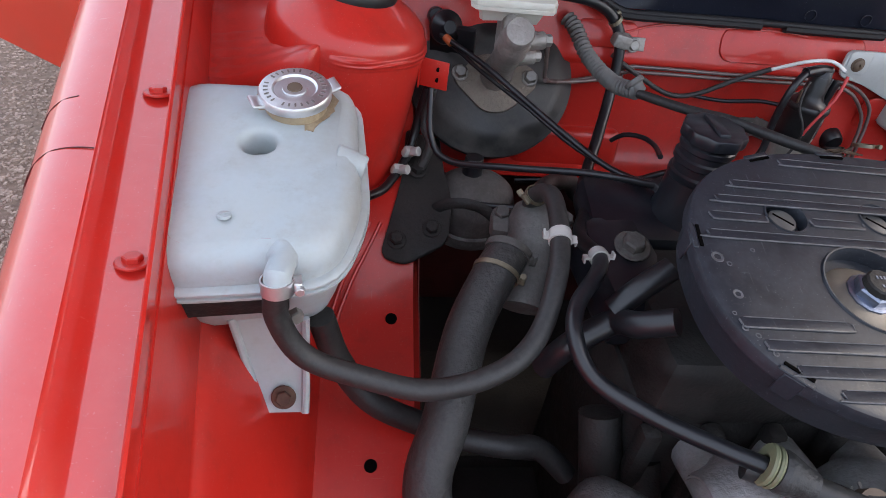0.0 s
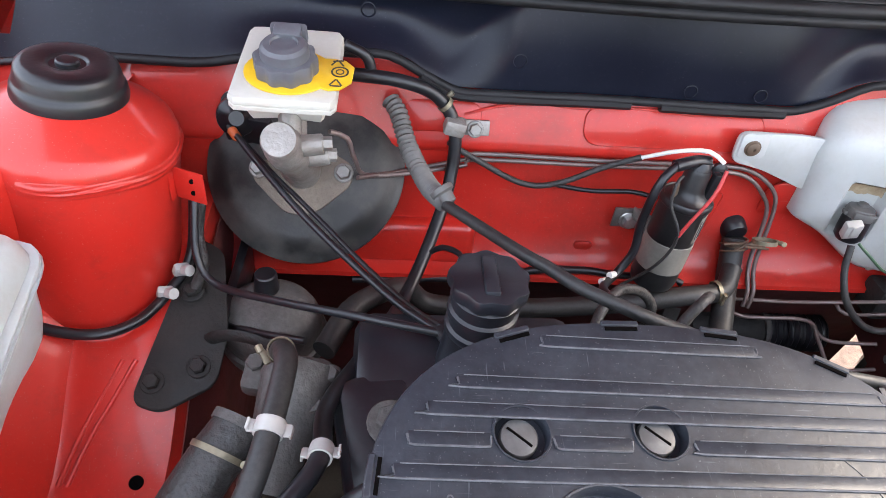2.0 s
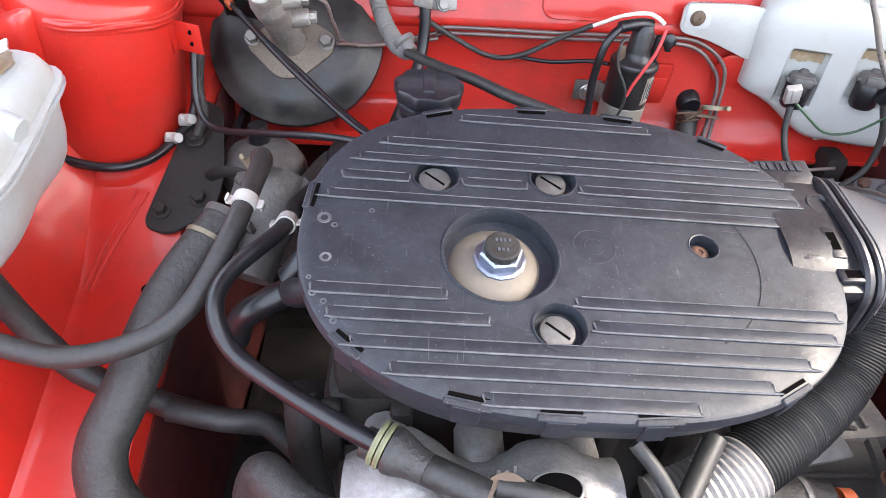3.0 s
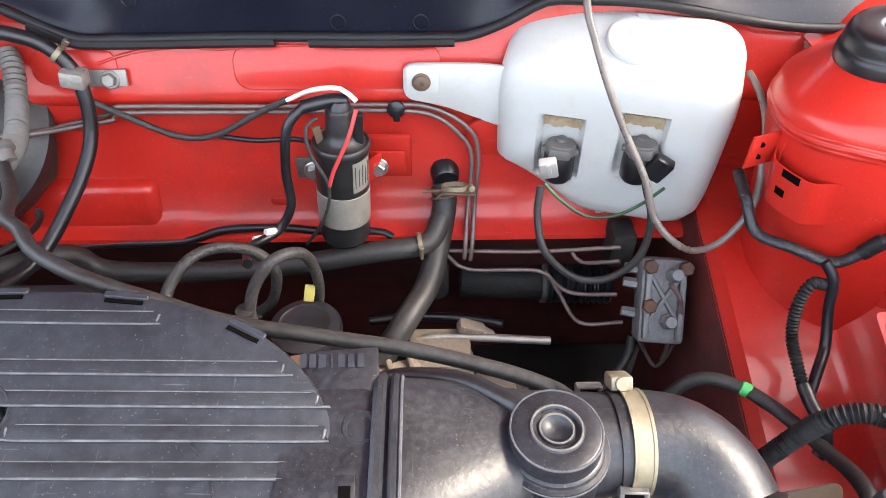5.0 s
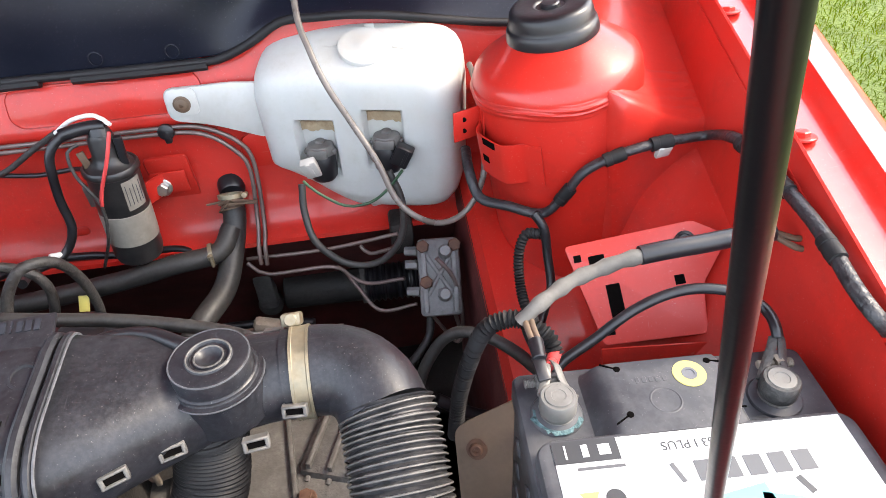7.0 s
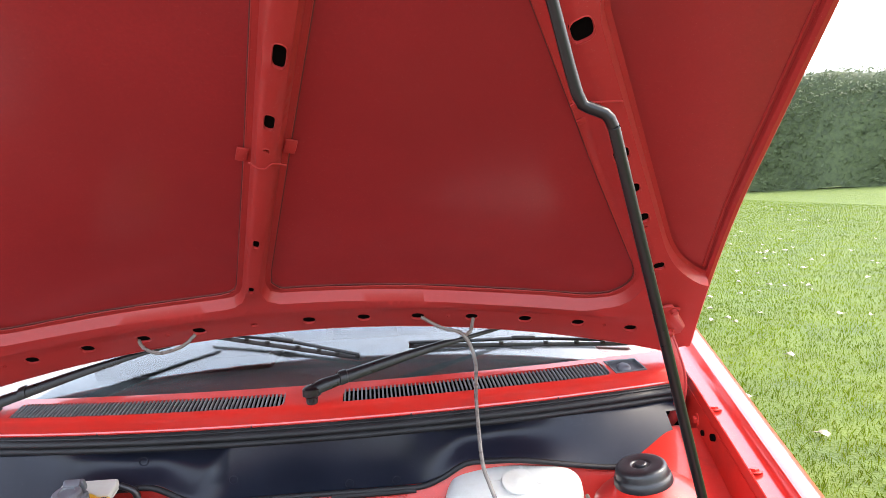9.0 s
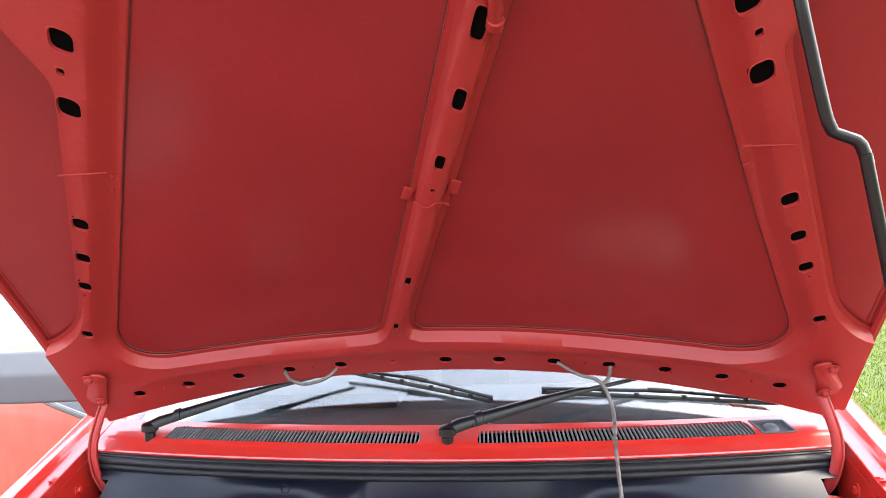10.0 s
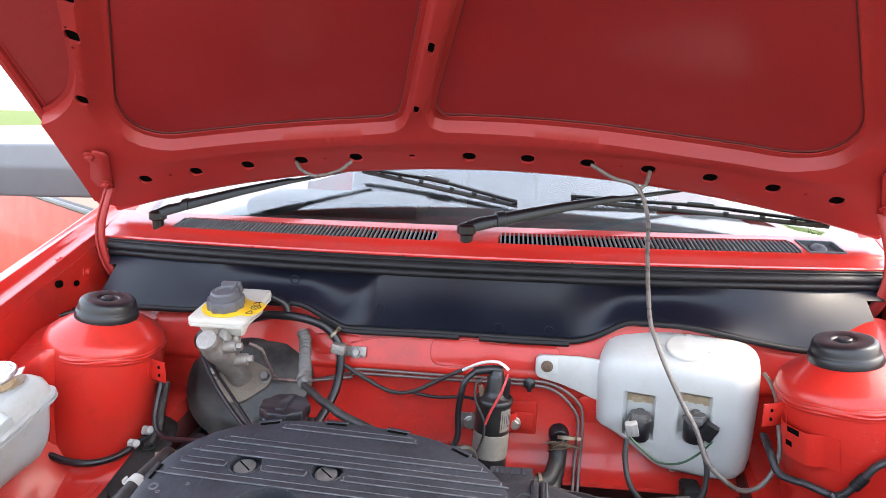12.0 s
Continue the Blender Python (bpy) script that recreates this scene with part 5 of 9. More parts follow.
def holed_top(bm, m, ring, z, hole, r, depth, rings=5, bulge=0.0, soft=0.004):
    """Closes a ring of vertices with a sheet that has one round pit. ring: the outline's (x, y) pairs, whose vertices are made anew."""
    hx, hy = hole
    rows = []
    ang = [math.atan2(y - hy, x - hx) for x, y in ring]
    for j in range(rings + 1):
        t = (j / rings) ** 1.2
        row = []
        for (x, y), a in zip(ring, ang):
            ix, iy = hx + (r + soft) * math.cos(a), hy + (r + soft) * math.sin(a)
            row.append(bm.verts.new(m @ Vector((x + (ix - x) * t, y + (iy - y) * t, z + bulge * (1 - (1 - t) ** 2)))))
        rows.append(row)
    zt = z + bulge
    for rr, dz in ((r + soft * 0.4, -soft * 0.2), (r, -soft * 0.8), (r * 0.97, -depth * 0.6), (r * 0.94, -depth)):
        rows.append([bm.verts.new(m @ Vector((hx + rr * math.cos(a), hy + rr * math.sin(a), zt + dz))) for a in ang])
    n = len(ring)
    for a, b in zip(rows, rows[1:]):
        for k in range(n):
            bm.faces.new((a[k], a[(k + 1) % n], b[(k + 1) % n], b[k]))
    bm.faces.new(rows[-1])


def hose_clip(name, parent, p, axis, r, width=0.012, material=None, screw=True):
    """A worm-drive band round a hose, with its screw housing."""
    bm = B()
    m = aim(p, axis)
    lathe(bm, m, [(r + 0.0002, -width / 2), (r + 0.0016, -width / 2), (r + 0.0016, width / 2), (r + 0.0002, width / 2)], 28)
    if screw:
        box(bm, m @ Matrix.Translation((r + 0.004, 0, 0)), (0.006, 0.013, width * 0.8), 0.0012)
        q0, q1 = m @ Vector((r + 0.005, 0.005, 0)), m @ Vector((r + 0.005, 0.012, 0))
        rod(bm, q0, q1, 0.0034, 0.0034, 8)
    return part(name, bm, material or ZINC, parent, "", 30)


# -- coolant expansion tank --
TANK_M = Matrix.Translation((-0.624, -0.236, 0.812)) @ pose(0, 0, 0, 9.0, -1.5, 0)
tank = thing("expansion_tank", (-0.62, -0.25, 0.70), "milky white coolant tank with brown stains beside the wing", "coolant tank")
outline = even(round_off([(0.078, 0.117), (-0.092, 0.113), (-0.090, 0.0), (-0.070, -0.124), (0.066, -0.112), (0.088, -0.04)], 0.030, 8), 72)
bm = B()
lower = [(0.075, -0.124), (0.050, -0.122), (0.034, -0.116), (0.024, -0.104), (0.017, -0.086), (0.012, -0.062), (0.009, -0.048), (0.007, -0.039)]
stack(bm, TANK_M, outline, lower + [(-0.003, -0.0385), (-0.0045, -0.037), (-0.0045, -0.0345), (0.0, -0.0335), (0.0, -0.0325), (-0.004, -0.0315), (-0.004, -0.029), (-0.003, -0.028)] + [(0.003, -0.027), (0.004, -0.018), (0.008, -0.008), (0.015, -0.002), (0.024, 0.0)], cap=False)
top = []
for x, y in outline:
    d = math.hypot(x, y)
    top.append((x * (d - 0.024) / d, y * (d - 0.024) / d))
holed_top(bm, TANK_M, top, 0.0, (-0.003, 0.014), 0.0145, 0.026, 6, 0.004, 0.006)
bmesh.ops.remove_doubles(bm, verts=bm.verts, dist=0.0004)
part("tank_body", bm, TANK, tank)
bm = B()
m = TANK_M @ Matrix.Translation((0.024, 0.064, -0.006))
lathe(bm, m, [(0.034, -0.004), (0.031, 0.003), (0.0275, 0.006), (0.0265, 0.020), (0, 0.020)], 36)
neck = part("filler_neck", bm, TANK_STAIN, tank, "brown-stained filler neck")
rnd = random.Random(3)
bm = B()
prism(bm, m @ Matrix.Translation((0, 0, 0.0088)), [((0.035 + 0.004 * math.sin(3 * radians(a)) + rnd.uniform(-0.003, 0.003)) * math.cos(radians(a)), (0.035 + 0.004 * math.sin(3 * radians(a)) + rnd.uniform(-0.003, 0.003)) * math.sin(radians(a))) for a in range(0, 360, 9)], 0.0006)
part("rust_stain", bm, TANK_STAIN, neck, "brown rust stain round the neck")
bm = B()
m = m @ Matrix.Translation((0, 0, 0.0185)) @ Matrix.Diagonal((0.9, 0.9, 0.9, 1))
lathe(bm, m, [(0.032, 0.0), (0.035, 0.002), (0.0355, 0.009), (0.034, 0.0115), (0.022, 0.0125), (0.020, 0.0105), (0.012, 0.0105), (0.0115, 0.012), (0, 0.012)], 48)
for a in (25, 205):
    box(bm, m @ pose(0, 0, 0, 0, 0, a) @ Matrix.Translation((0.037, 0, 0.005)) @ pose(0, 0, 0, 0, -14, 0), (0.016, 0.020, 0.0035), 0.0016)
cap = part("pressure_cap", bm, CHROME, tank, "silver metal pressure cap with two ears")
bm = B()
for k in range(30):
    a = radians(12 * k + (7 if k % 3 else 3))
    if k % 7 == 6:
        continue
    box(bm, m @ pose(0, 0, 0, 0, 0, 12 * k) @ Matrix.Translation((0.028, 0, 0.0123)), (0.0045, 0.0016, 0.0006))
part("stamped_marks", bm, STEEL, cap)
bm = B()
lathe(bm, m @ Matrix.Translation((0, 0, 0.0108)), [(0.008, 0), (0.007, 0.0025), (0, 0.003)], 20)
part("rivet", bm, BROWN_PLATE, cap, "rust-stained centre rivet")
bm = B()
p0 = TANK_M @ Vector((0.026, -0.086, -0.014))
p1 = TANK_M @ Vector((0.027, -0.112, -0.008))
lathe(bm, aim(p0, p1 - p0), [(0.002, -0.014), (0.0105, -0.004), (0.0120, 0.010), (0.0120, 0.020), (0.0095, 0.027), (0, 0.028)], 28)
sweep(bm, [TANK_M @ Vector((0.027, -0.106, -0.008)), TANK_M @ Vector((0.027, -0.114, -0.007)), (-0.5975, -0.3585, 0.790), (-0.598, -0.3605, 0.775)], 0.0102, 20, 0.004)
part("hose_spout", bm, TANK, tank)
hose_clip("hose_clip", tank, (-0.598, -0.3595, 0.781), (0.02, -0.15, -1), 0.0108, 0.011, CHROME)
bm = B()
p0 = TANK_M @ Vector((0.060, 0.012, -0.010))
rod(bm, p0, p0 + Vector((0.026, -0.004, -0.008)), 0.013, 0.0115)
part("blanked_spout", bm, TANK, tank)
bm = B()
p0 = TANK_M @ Vector((-0.018, -0.073, 0.0035))
lathe(bm, aim(p0, (0, 0.15, 1)), [(0.0055, -0.001), (0.0052, 0.0012), (0, 0.0016)], 16)
box(bm, aim(p0 + Vector((0, 0, 0.0018)), (0, 0.15, 1), 30), (0.009, 0.0012, 0.0006))
part("moulded_screw", bm, TANK, tank)
bm = B()
box(bm, TANK_M @ Matrix.Translation((-0.022, -0.1085, -0.053)) @ pose(0, 0, 0, 0, 0, 5), (0.100, 0.018, 0.024), 0.003)
part("bracket_band", bm, IRON, tank, "dirty black strap under the seam")
bm = B()
loft(bm, [[Vector(p) for p in row] for row in (((-0.644, -0.318, 0.705), (-0.584, -0.316, 0.705)), ((-0.637, -0.324, 0.672), (-0.585, -0.322, 0.672)), ((-0.629, -0.331, 0.640), (-0.585, -0.330, 0.640)), ((-0.623, -0.347, 0.613), (-0.584, -0.346, 0.613)))], 0.004)
for a, b in (((-0.644, -0.320, 0.705), (-0.6235, -0.3475, 0.614)), ((-0.583, -0.318, 0.705), (-0.583, -0.3475, 0.614))):
    sweep(bm, [a, (a[0] * 0.6 + b[0] * 0.4, -0.3255, 0.665), (a[0] * 0.25 + b[0] * 0.75, -0.3335, 0.637), b], 0.0036, 8, 0.008)
part("tank_foot", bm, TANK, tank, "white moulded mounting foot")
bolt("foot_screw", tank, (-0.602, -0.3415, 0.6285), (0, -0.85, 0.5), 0.007, 0.004, 0.011, RUST)
for dx, dy in ((0.022, -0.118),):
    bolt("strap_screw", tank, TANK_M @ Vector((dx + 0.012, dy - 0.003, -0.055)), (0.4, -1, 0.2), 0.006, 0.008, 0.0, STEEL)

# -- brake servo, master cylinder and reservoir --
AX = Vector((-0.02, -0.72, 0.69)).normalized()
servo = thing("brake_servo", (-0.366, 0.13, 0.62), "dusty black brake servo drum with an alloy master cylinder", "brake servo")
FACE = Vector((-0.370, 0.096, 0.742))
bm = B()
lathe(bm, aim(FACE + Vector((0, 0.008, 0.010)), AX) @ Matrix.Diagonal((0.93, 0.93, 1, 1)), [(0.03, -0.125), (0.085, -0.118), (0.108, -0.085), (0.115, -0.046), (0.118, -0.038), (0.1225, -0.035), (0.1225, -0.025), (0.118, -0.022), (0.114, -0.020), (0.104, -0.009), (0.090, -0.002), (0.070, 0.0), (0.066, 0.003), (0.040, 0.006), (0, 0.006)], 72)
part("drum", bm, SERVO, servo)
bm = B()
m = aim(FACE + AX * 0.006, AX)
prism(bm, m, round_off([(-0.058, -0.008), (-0.020, 0.030), (0.026, 0.026), (0.056, 0.010), (0.056, -0.012), (0.016, -0.048), (-0.014, -0.050)], 0.014), 0.006, 0.0015)
part("flange", bm, ALLOY_TAN, servo, "stained alloy mounting flange")
for x in (-0.047, 0.046):
    bolt("flange_nut", servo, m @ Vector((x, 0.0, 0.006)), AX, 0.0085, 0.008, 0.011, STEEL)
bm = B()
lathe(bm, aim(FACE, AX) @ Matrix.Diagonal((0.86, 0.86, 1, 1)), [(0.024, 0.008), (0.024, 0.03), (0.0205, 0.038), (0.0205, 0.100), (0.0225, 0.105), (0.0225, 0.130), (0.020, 0.134), (0.0195, 0.146), (0.0198, 0.148), (0.0198, 0.155), (0.018, 0.158), (0, 0.158)], 40)
for k in (0.062, 0.098):
    c = FACE + AX * k
    rod(bm, c + Vector((0.0, 0.012, 0.012)), c + Vector((0.0, 0.024, 0.045)), 0.012, 0.011)
for k in (0.075, 0.125):
    c = FACE + AX * k
    rod(bm, c, c + Vector((0.036, 0.004, 0.004)), 0.011, 0.010)
    rod(bm, c + Vector((0.034, 0.004, 0.004)), c + Vector((0.044, 0.005, 0.004)), 0.007, 0.007, 6)
part("master_cylinder", bm, ALLOY, servo, "cast alloy master cylinder")
reservoir = thing("brake_fluid_reservoir", (-0.375, 0.06, 0.86), "cream plastic brake fluid reservoir with a grey cap", "fluid reservoir")
RM = Matrix.Translation((-0.374, 0.077, 0.876)) @ pose(0, 0, 0, 10, 0, -1)
bm = B()
stack(bm, RM, even(round_off([(0.047, 0.060), (-0.047, 0.060), (-0.049, -0.060), (0.049, -0.060)], 0.008), 48), [(0.03, -0.032), (0.020, -0.030), (0.012, -0.010), (0.006, -0.008), (-0.001, -0.0075), (-0.001, -0.0035), (0.0005, -0.0028), (0.0005, -0.002), (-0.0008, -0.0015), (-0.0008, 0.003), (0.001, 0.0055), (0.005, 0.0065)])
part("container", bm, RESERVOIR, reservoir)
bm = B()
disc = [(0.042 * math.cos(radians(a)), 0.036 * math.sin(radians(a))) for a in range(40, 330, 10)] + [(0.040, -0.026), (0.050, -0.024), (0.060, -0.012), (0.061, 0.012), (0.052, 0.022), (0.041, 0.024)]
prism(bm, RM @ Matrix.Translation((0.002, -0.018, 0.0072)), disc, 0.0022, 0.0006)
tag = part("warning_disc", bm, YELLOW, reservoir, "yellow plastic warning disc")
bm = B()
dm = RM @ Matrix.Translation((0.0, -0.018, 0.0098))
lathe(bm, dm @ Matrix.Translation((0.050, 0.002, 0)), [(0.0085, 0), (0.0085, 0.0003), (0.0068, 0.0003), (0.0068, 0)], 24)
lathe(bm, dm @ Matrix.Translation((0.050, 0.002, 0)), [(0.0042, 0), (0.0042, 0.0003), (0.003, 0.0003), (0.003, 0)], 20)
for x, y, a in ((0.0465, -0.0150, 60), (0.0525, -0.0150, -60), (0.0495, -0.0205, 0), (0.0455, 0.0165, 62), (0.0520, 0.0160, -58), (0.0490, 0.0195, 10)):
    box(bm, dm @ Matrix.Translation((x - 0.002, y, 0.0002)) @ pose(0, 0, 0, 0, 0, a), (0.0105, 0.0015, 0.0004))
part("warning_symbols", bm, PRINT_DARK, tag)
bm = B()
cm = RM @ Matrix.Translation((0.0, -0.018, 0.0085))
prism(bm, cm, [(0.029 * (1 + 0.05 * math.cos(10 * radians(a))) * math.cos(radians(a)), 0.029 * (1 + 0.05 * math.cos(10 * radians(a))) * math.sin(radians(a))) for a in range(0, 360, 6)], 0.018, 0.0025)
lathe(bm, cm @ Matrix.Translation((0, 0, 0.017)), [(0.023, 0), (0.022, 0.010), (0.019, 0.013), (0.013, 0.0135), (0.012, 0.011), (0, 0.011)], 32)
cap = part("screw_cap", bm, CAP_GREY, reservoir, "grey ribbed screw cap")
bm = B()
box(bm, cm @ Matrix.Translation((0.001, 0.026, 0.024)) @ pose(0, 0, 0, 14), (0.034, 0.010, 0.020), 0.003)
box(bm, cm @ Matrix.Translation((0.001, 0.018, 0.031)) @ pose(0, 0, 0, 14), (0.026, 0.014, 0.006), 0.002)
part("level_switch", bm, CAP_GREY, cap, "grey level switch plug")

# -- engine mount beside the tower --
mount = thing("engine_mount", (-0.45, -0.05, 0.56), "dirty black engine mount bolted to the chassis rail", "engine mount")
bm = B()
prism(bm, Matrix.Translation((0, 0, 0.612)), round_off([(-0.516, -0.128), (-0.486, -0.136), (-0.436, -0.112), (-0.430, -0.068), (-0.448, 0.02), (-0.485, 0.040), (-0.492, -0.045)], 0.012), 0.005, 0.0012)
for v in bm.verts:
    v.co.z += 0.62 * (v.co.y + 0.128) - (0.62 - 0.30) * max(0.0, v.co.y + 0.05)
part("plate", bm, IRON, mount)
bolt("plate_bolt", mount, (-0.497, -0.112, 0.627), (0, -0.5, 1), 0.008, 0.007, 0.012, IRON)
bolt("plate_bolt", mount, (-0.455, -0.098, 0.635), (0, -0.5, 1), 0.008, 0.007, 0.012, IRON)
bolt("plate_bolt", mount, (-0.472, -0.030, 0.672), (0, -0.3, 1), 0.008, 0.007, 0.012, IRON)
bm = B()
lathe(bm, aim((-0.396, -0.012, 0.585), (0.0, -0.30, 1.0)), [(0.058, 0.0), (0.060, 0.012), (0.058, 0.020), (0.054, 0.022), (0.054, 0.050), (0.050, 0.062), (0.038, 0.073), (0.015, 0.078), (0, 0.078)], 40, 0.85)
part("damper_cup", bm, ALLOY_DARK, mount, "grey domed damper cup")
bm = B()
sweep(bm, [(-0.455, -0.07, 0.60), (-0.452, -0.072, 0.642), (-0.425, -0.078, 0.66), (-0.39, -0.085, 0.655), (-0.36, -0.09, 0.62), (-0.355, -0.09, 0.58)], 0.007, 8, 0.006, flat=0.4)
part("strap", bm, IRON, mount)
bm = B()
box(bm, (-0.44, 0.02, 0.63), (0.012, 0.13, 0.05), 0.004)
rod(bm, (-0.40, -0.012, 0.655), (-0.40, -0.012, 0.685), 0.014, 0.012)
part("rubber_block", bm, RUBBER, mount)

# -- the engine --
engine = thing("engine", (-0.10, -0.25, 0.30), "oily dark car engine under its air cleaner", "engine")
bm = B()
box(bm, (-0.10, -0.26, 0.45), (0.36, 0.22, 0.36), 0.02)
box(bm, (-0.10, -0.28, 0.655), (0.34, 0.17, 0.10), 0.02)
part("block", bm, IRON, engine)
for k in range(6):
    bm = B()
    box(bm, (-0.27 + 0.062 * k, -0.376, 0.55), (0.02, 0.02, 0.16), 0.006)
    part("block_rib", bm, IRON, engine)
bm = B()
box(bm, Matrix.Translation((-0.20, -0.15, 0.70)) @ pose(0, 0, 0, 12, 0, 0), (0.20, 0.10, 0.05), 0.016)
part("cam_cover", bm, BLUE_OIL, engine, "black ribbed cam cover")
bolt("cover_bolt", engine, (-0.266, -0.218, 0.716), (0, -0.25, 1), 0.012, 0.010, 0.019, ALLOY_DARK)
bm = B()
box(bm, Matrix.Translation((-0.268, -0.222, 0.675)) @ pose(0, 0, 0, 14, 0, 12), (0.075, 0.13, 0.07), 0.018)
part("head_casting", bm, BLUE_OIL, engine)
bm = B()
lathe(bm, aim((-0.355, -0.185, 0.672), (-0.18, -0.62, -0.42)), [(0.0, -0.055), (0.030, -0.052), (0.034, -0.035), (0.030, -0.01), (0.026, 0.02), (0.0245, 0.06), (0, 0.06)], 32)
box(bm, Matrix.Translation((-0.354, -0.150, 0.682)) @ pose(0, 0, 0, 18, 0, -8), (0.088, 0.036, 0.024), 0.008)
box(bm, Matrix.Translation((-0.350, -0.135, 0.63)) @ pose(0, 0, 0, 10, 0, -8), (0.06, 0.06, 0.09), 0.012)
housing = part("thermostat_housing", bm, ALLOY_DARK, engine, "dirty alloy thermostat housing")
for p in ((-0.386, -0.140, 0.690), (-0.320, -0.158, 0.698), (-0.331, -0.182, 0.686)):
    bolt("housing_bolt", housing, p, (0.0, -0.4, 1), 0.0085, 0.010, 0.011, ALLOY_DARK)
hose_clip("hose_clip", engine, (-0.388, -0.204, 0.690), (-0.35, -0.75, -0.32), 0.0235, 0.008, ALLOY_DARK)
for x, y, z, sx, sy, sz, a in ((0.20, -0.20, 0.40, 0.26, 0.24, 0.20, 6), (0.17, -0.035, 0.475, 0.075, 0.06, 0.09, 0), (0.235, -0.04, 0.455, 0.05, 0.05, 0.06, 8), (0.115, -0.14, 0.555, 0.09, 0.09, 0.09, 15), (0.30, -0.16, 0.46, 0.10, 0.12, 0.10, -20), (0.20, -0.05, 0.40, 0.16, 0.08, 0.12, 0)):
    bm = B()
    box(bm, Matrix.Translation((x, y, z)) @ pose(0, 0, 0, 0, 0, a), (sx, sy, sz), 0.012)
    metal = IRON if y < -0.3 else ALLOY_DARK if y < -0.15 else ALLOY_TAN
    casting = part("gearbox_casting", bm, metal, engine, "stained gearbox casting")
    for k in range(4 if sx > 0.08 else 0):
        at = Matrix.Translation((x, y, z)) @ pose(0, 0, 0, 0, 0, a)
        for move, size in (((sx * (-0.36 + 0.24 * k), 0, sz / 2), (0.006, sy * 0.9, 0.012)), ((sx * (-0.36 + 0.24 * k), -sy / 2, 0), (0.006, 0.010, sz * 0.85))):
            bm = B()
            box(bm, at @ Matrix.Translation(move), size, 0.002)
            part("casting_rib", bm, metal, casting)
bm = B()
box(bm, (0.168, -0.036, 0.532), (0.070, 0.056, 0.026), 0.004)
box(bm, Matrix.Translation((0.186, -0.060, 0.506)), (0.040, 0.016, 0.020), 0.004)
box(bm, Matrix.Translation((0.204, -0.012, 0.548)) @ pose(0, 0, 0, 0, 20, 0), (0.034, 0.018, 0.016), 0.006)
rod(bm, (0.216, -0.012, 0.541), (0.230, -0.014, 0.536), 0.008, 0.006)
part("selector_tower", bm, ALLOY_TAN, engine, "tan cast selector tower with a square cap")
bm = B()
prism(bm, aim((0.185, -0.070, 0.470), (0, -1, 0.05)), round_off([(-0.060, -0.05), (0.060, -0.05), (0.040, 0.022), (0.020, 0.036), (-0.040, 0.036)], 0.006), 0.012, 0.002)
part("cover_plate", bm, ALLOY_TAN, engine, "tan dished gearbox cover")
for p in ((0.245, -0.23, 0.502), (0.32, -0.20, 0.512), (0.30, -0.36, 0.50)):
    bolt("casing_bolt", engine, p, (0, 0, 1), 0.008, 0.008, 0.011, RUST)
# Bell housing and gearbox end, ribbed round its rim.
bm = B()
bell = aim((0.150, -0.300, 0.400), (1, 0.02, 0.0))
lathe(bm, bell, [(0.0, 0.0), (0.135, 0.0), (0.140, 0.004), (0.140, 0.018), (0.128, 0.024), (0.118, 0.060), (0.098, 0.110), (0.092, 0.150), (0.096, 0.154), (0.096, 0.164), (0.080, 0.170), (0.060, 0.190), (0, 0.192)], 48)
housing_end = part("bell_housing", bm, IRON, engine, "grimy cast bell housing")
for k in range(12):
    bm = B()
    box(bm, bell @ pose(0, 0, 0, 0, 0, 30 * k) @ Matrix.Translation((0.110, 0, 0.085)) @ pose(0, 0, 0, 0, -16, 0), (0.014, 0.006, 0.120), 0.002)
    part("casting_rib", bm, IRON, housing_end)
for k in range(8):
    q = bell @ pose(0, 0, 0, 0, 0, 45 * k + 12)
    bolt("housing_bolt", housing_end, q @ Vector((0.131, 0, 0.018)), q.to_3x3() @ Vector((0, 0, 1)), 0.007, 0.006, 0.009, RUST)
bm = B()
box(bm, Matrix.Translation((0.205, -0.352, 0.548)) @ pose(0, 0, 0, 10, 0, 12), (0.060, 0.034, 0.006), 0.002)
rod(bm, (0.215, -0.345, 0.545), (0.232, -0.318, 0.640), 0.0032, 0.0032, 10)
part("clutch_lever", bm, ALLOY_DARK, engine, "dull steel clutch lever and rod")
bm = B()
fc_m = aim((0.036, -0.085, 0.515), (0.0, 0.0, 1))
lathe(bm, fc_m @ Matrix.Diagonal((1.15, 1.15, 1, 1)), [(0, 0), (0.026, 0.0), (0.0295, 0.004), (0.0300, 0.010), (0.0300, 0.118), (0.0312, 0.120), (0.0312, 0.124), (0.0295, 0.128), (0.022, 0.131), (0.020, 0.1295), (0, 0.1295)], 40)
canister = part("canister", bm, BLUE_OIL, engine, "black metal canister with white print")
for row, z in enumerate((0.062, 0.046)):
    for k in range(4 - row):
        bm = B()
        cm_ = fc_m @ pose(0, 0, 0, 0, 0, -72 + 15 * k) @ Matrix.Translation((0.0346, 0, z))
        box(bm, cm_ @ Matrix.Translation((0, -0.0021, 0)), (0.0006, 0.0012, 0.011))
        box(bm, cm_ @ Matrix.Translation((0, 0.0004, 0.0045 if k % 2 else -0.0045)), (0.0006, 0.0050, 0.0014))
        part("print_bar", bm, CLIP_WHITE, canister)
bm = B()
box(bm, Matrix.Translation((0.040, -0.060, 0.662)) @ pose(0, 0, 0, -20, 15, 10), (0.010, 0.002, 0.018), 0.0006)
part("tag", bm, PRINT_YELLOW, canister, "small yellow tag")
bm = B()
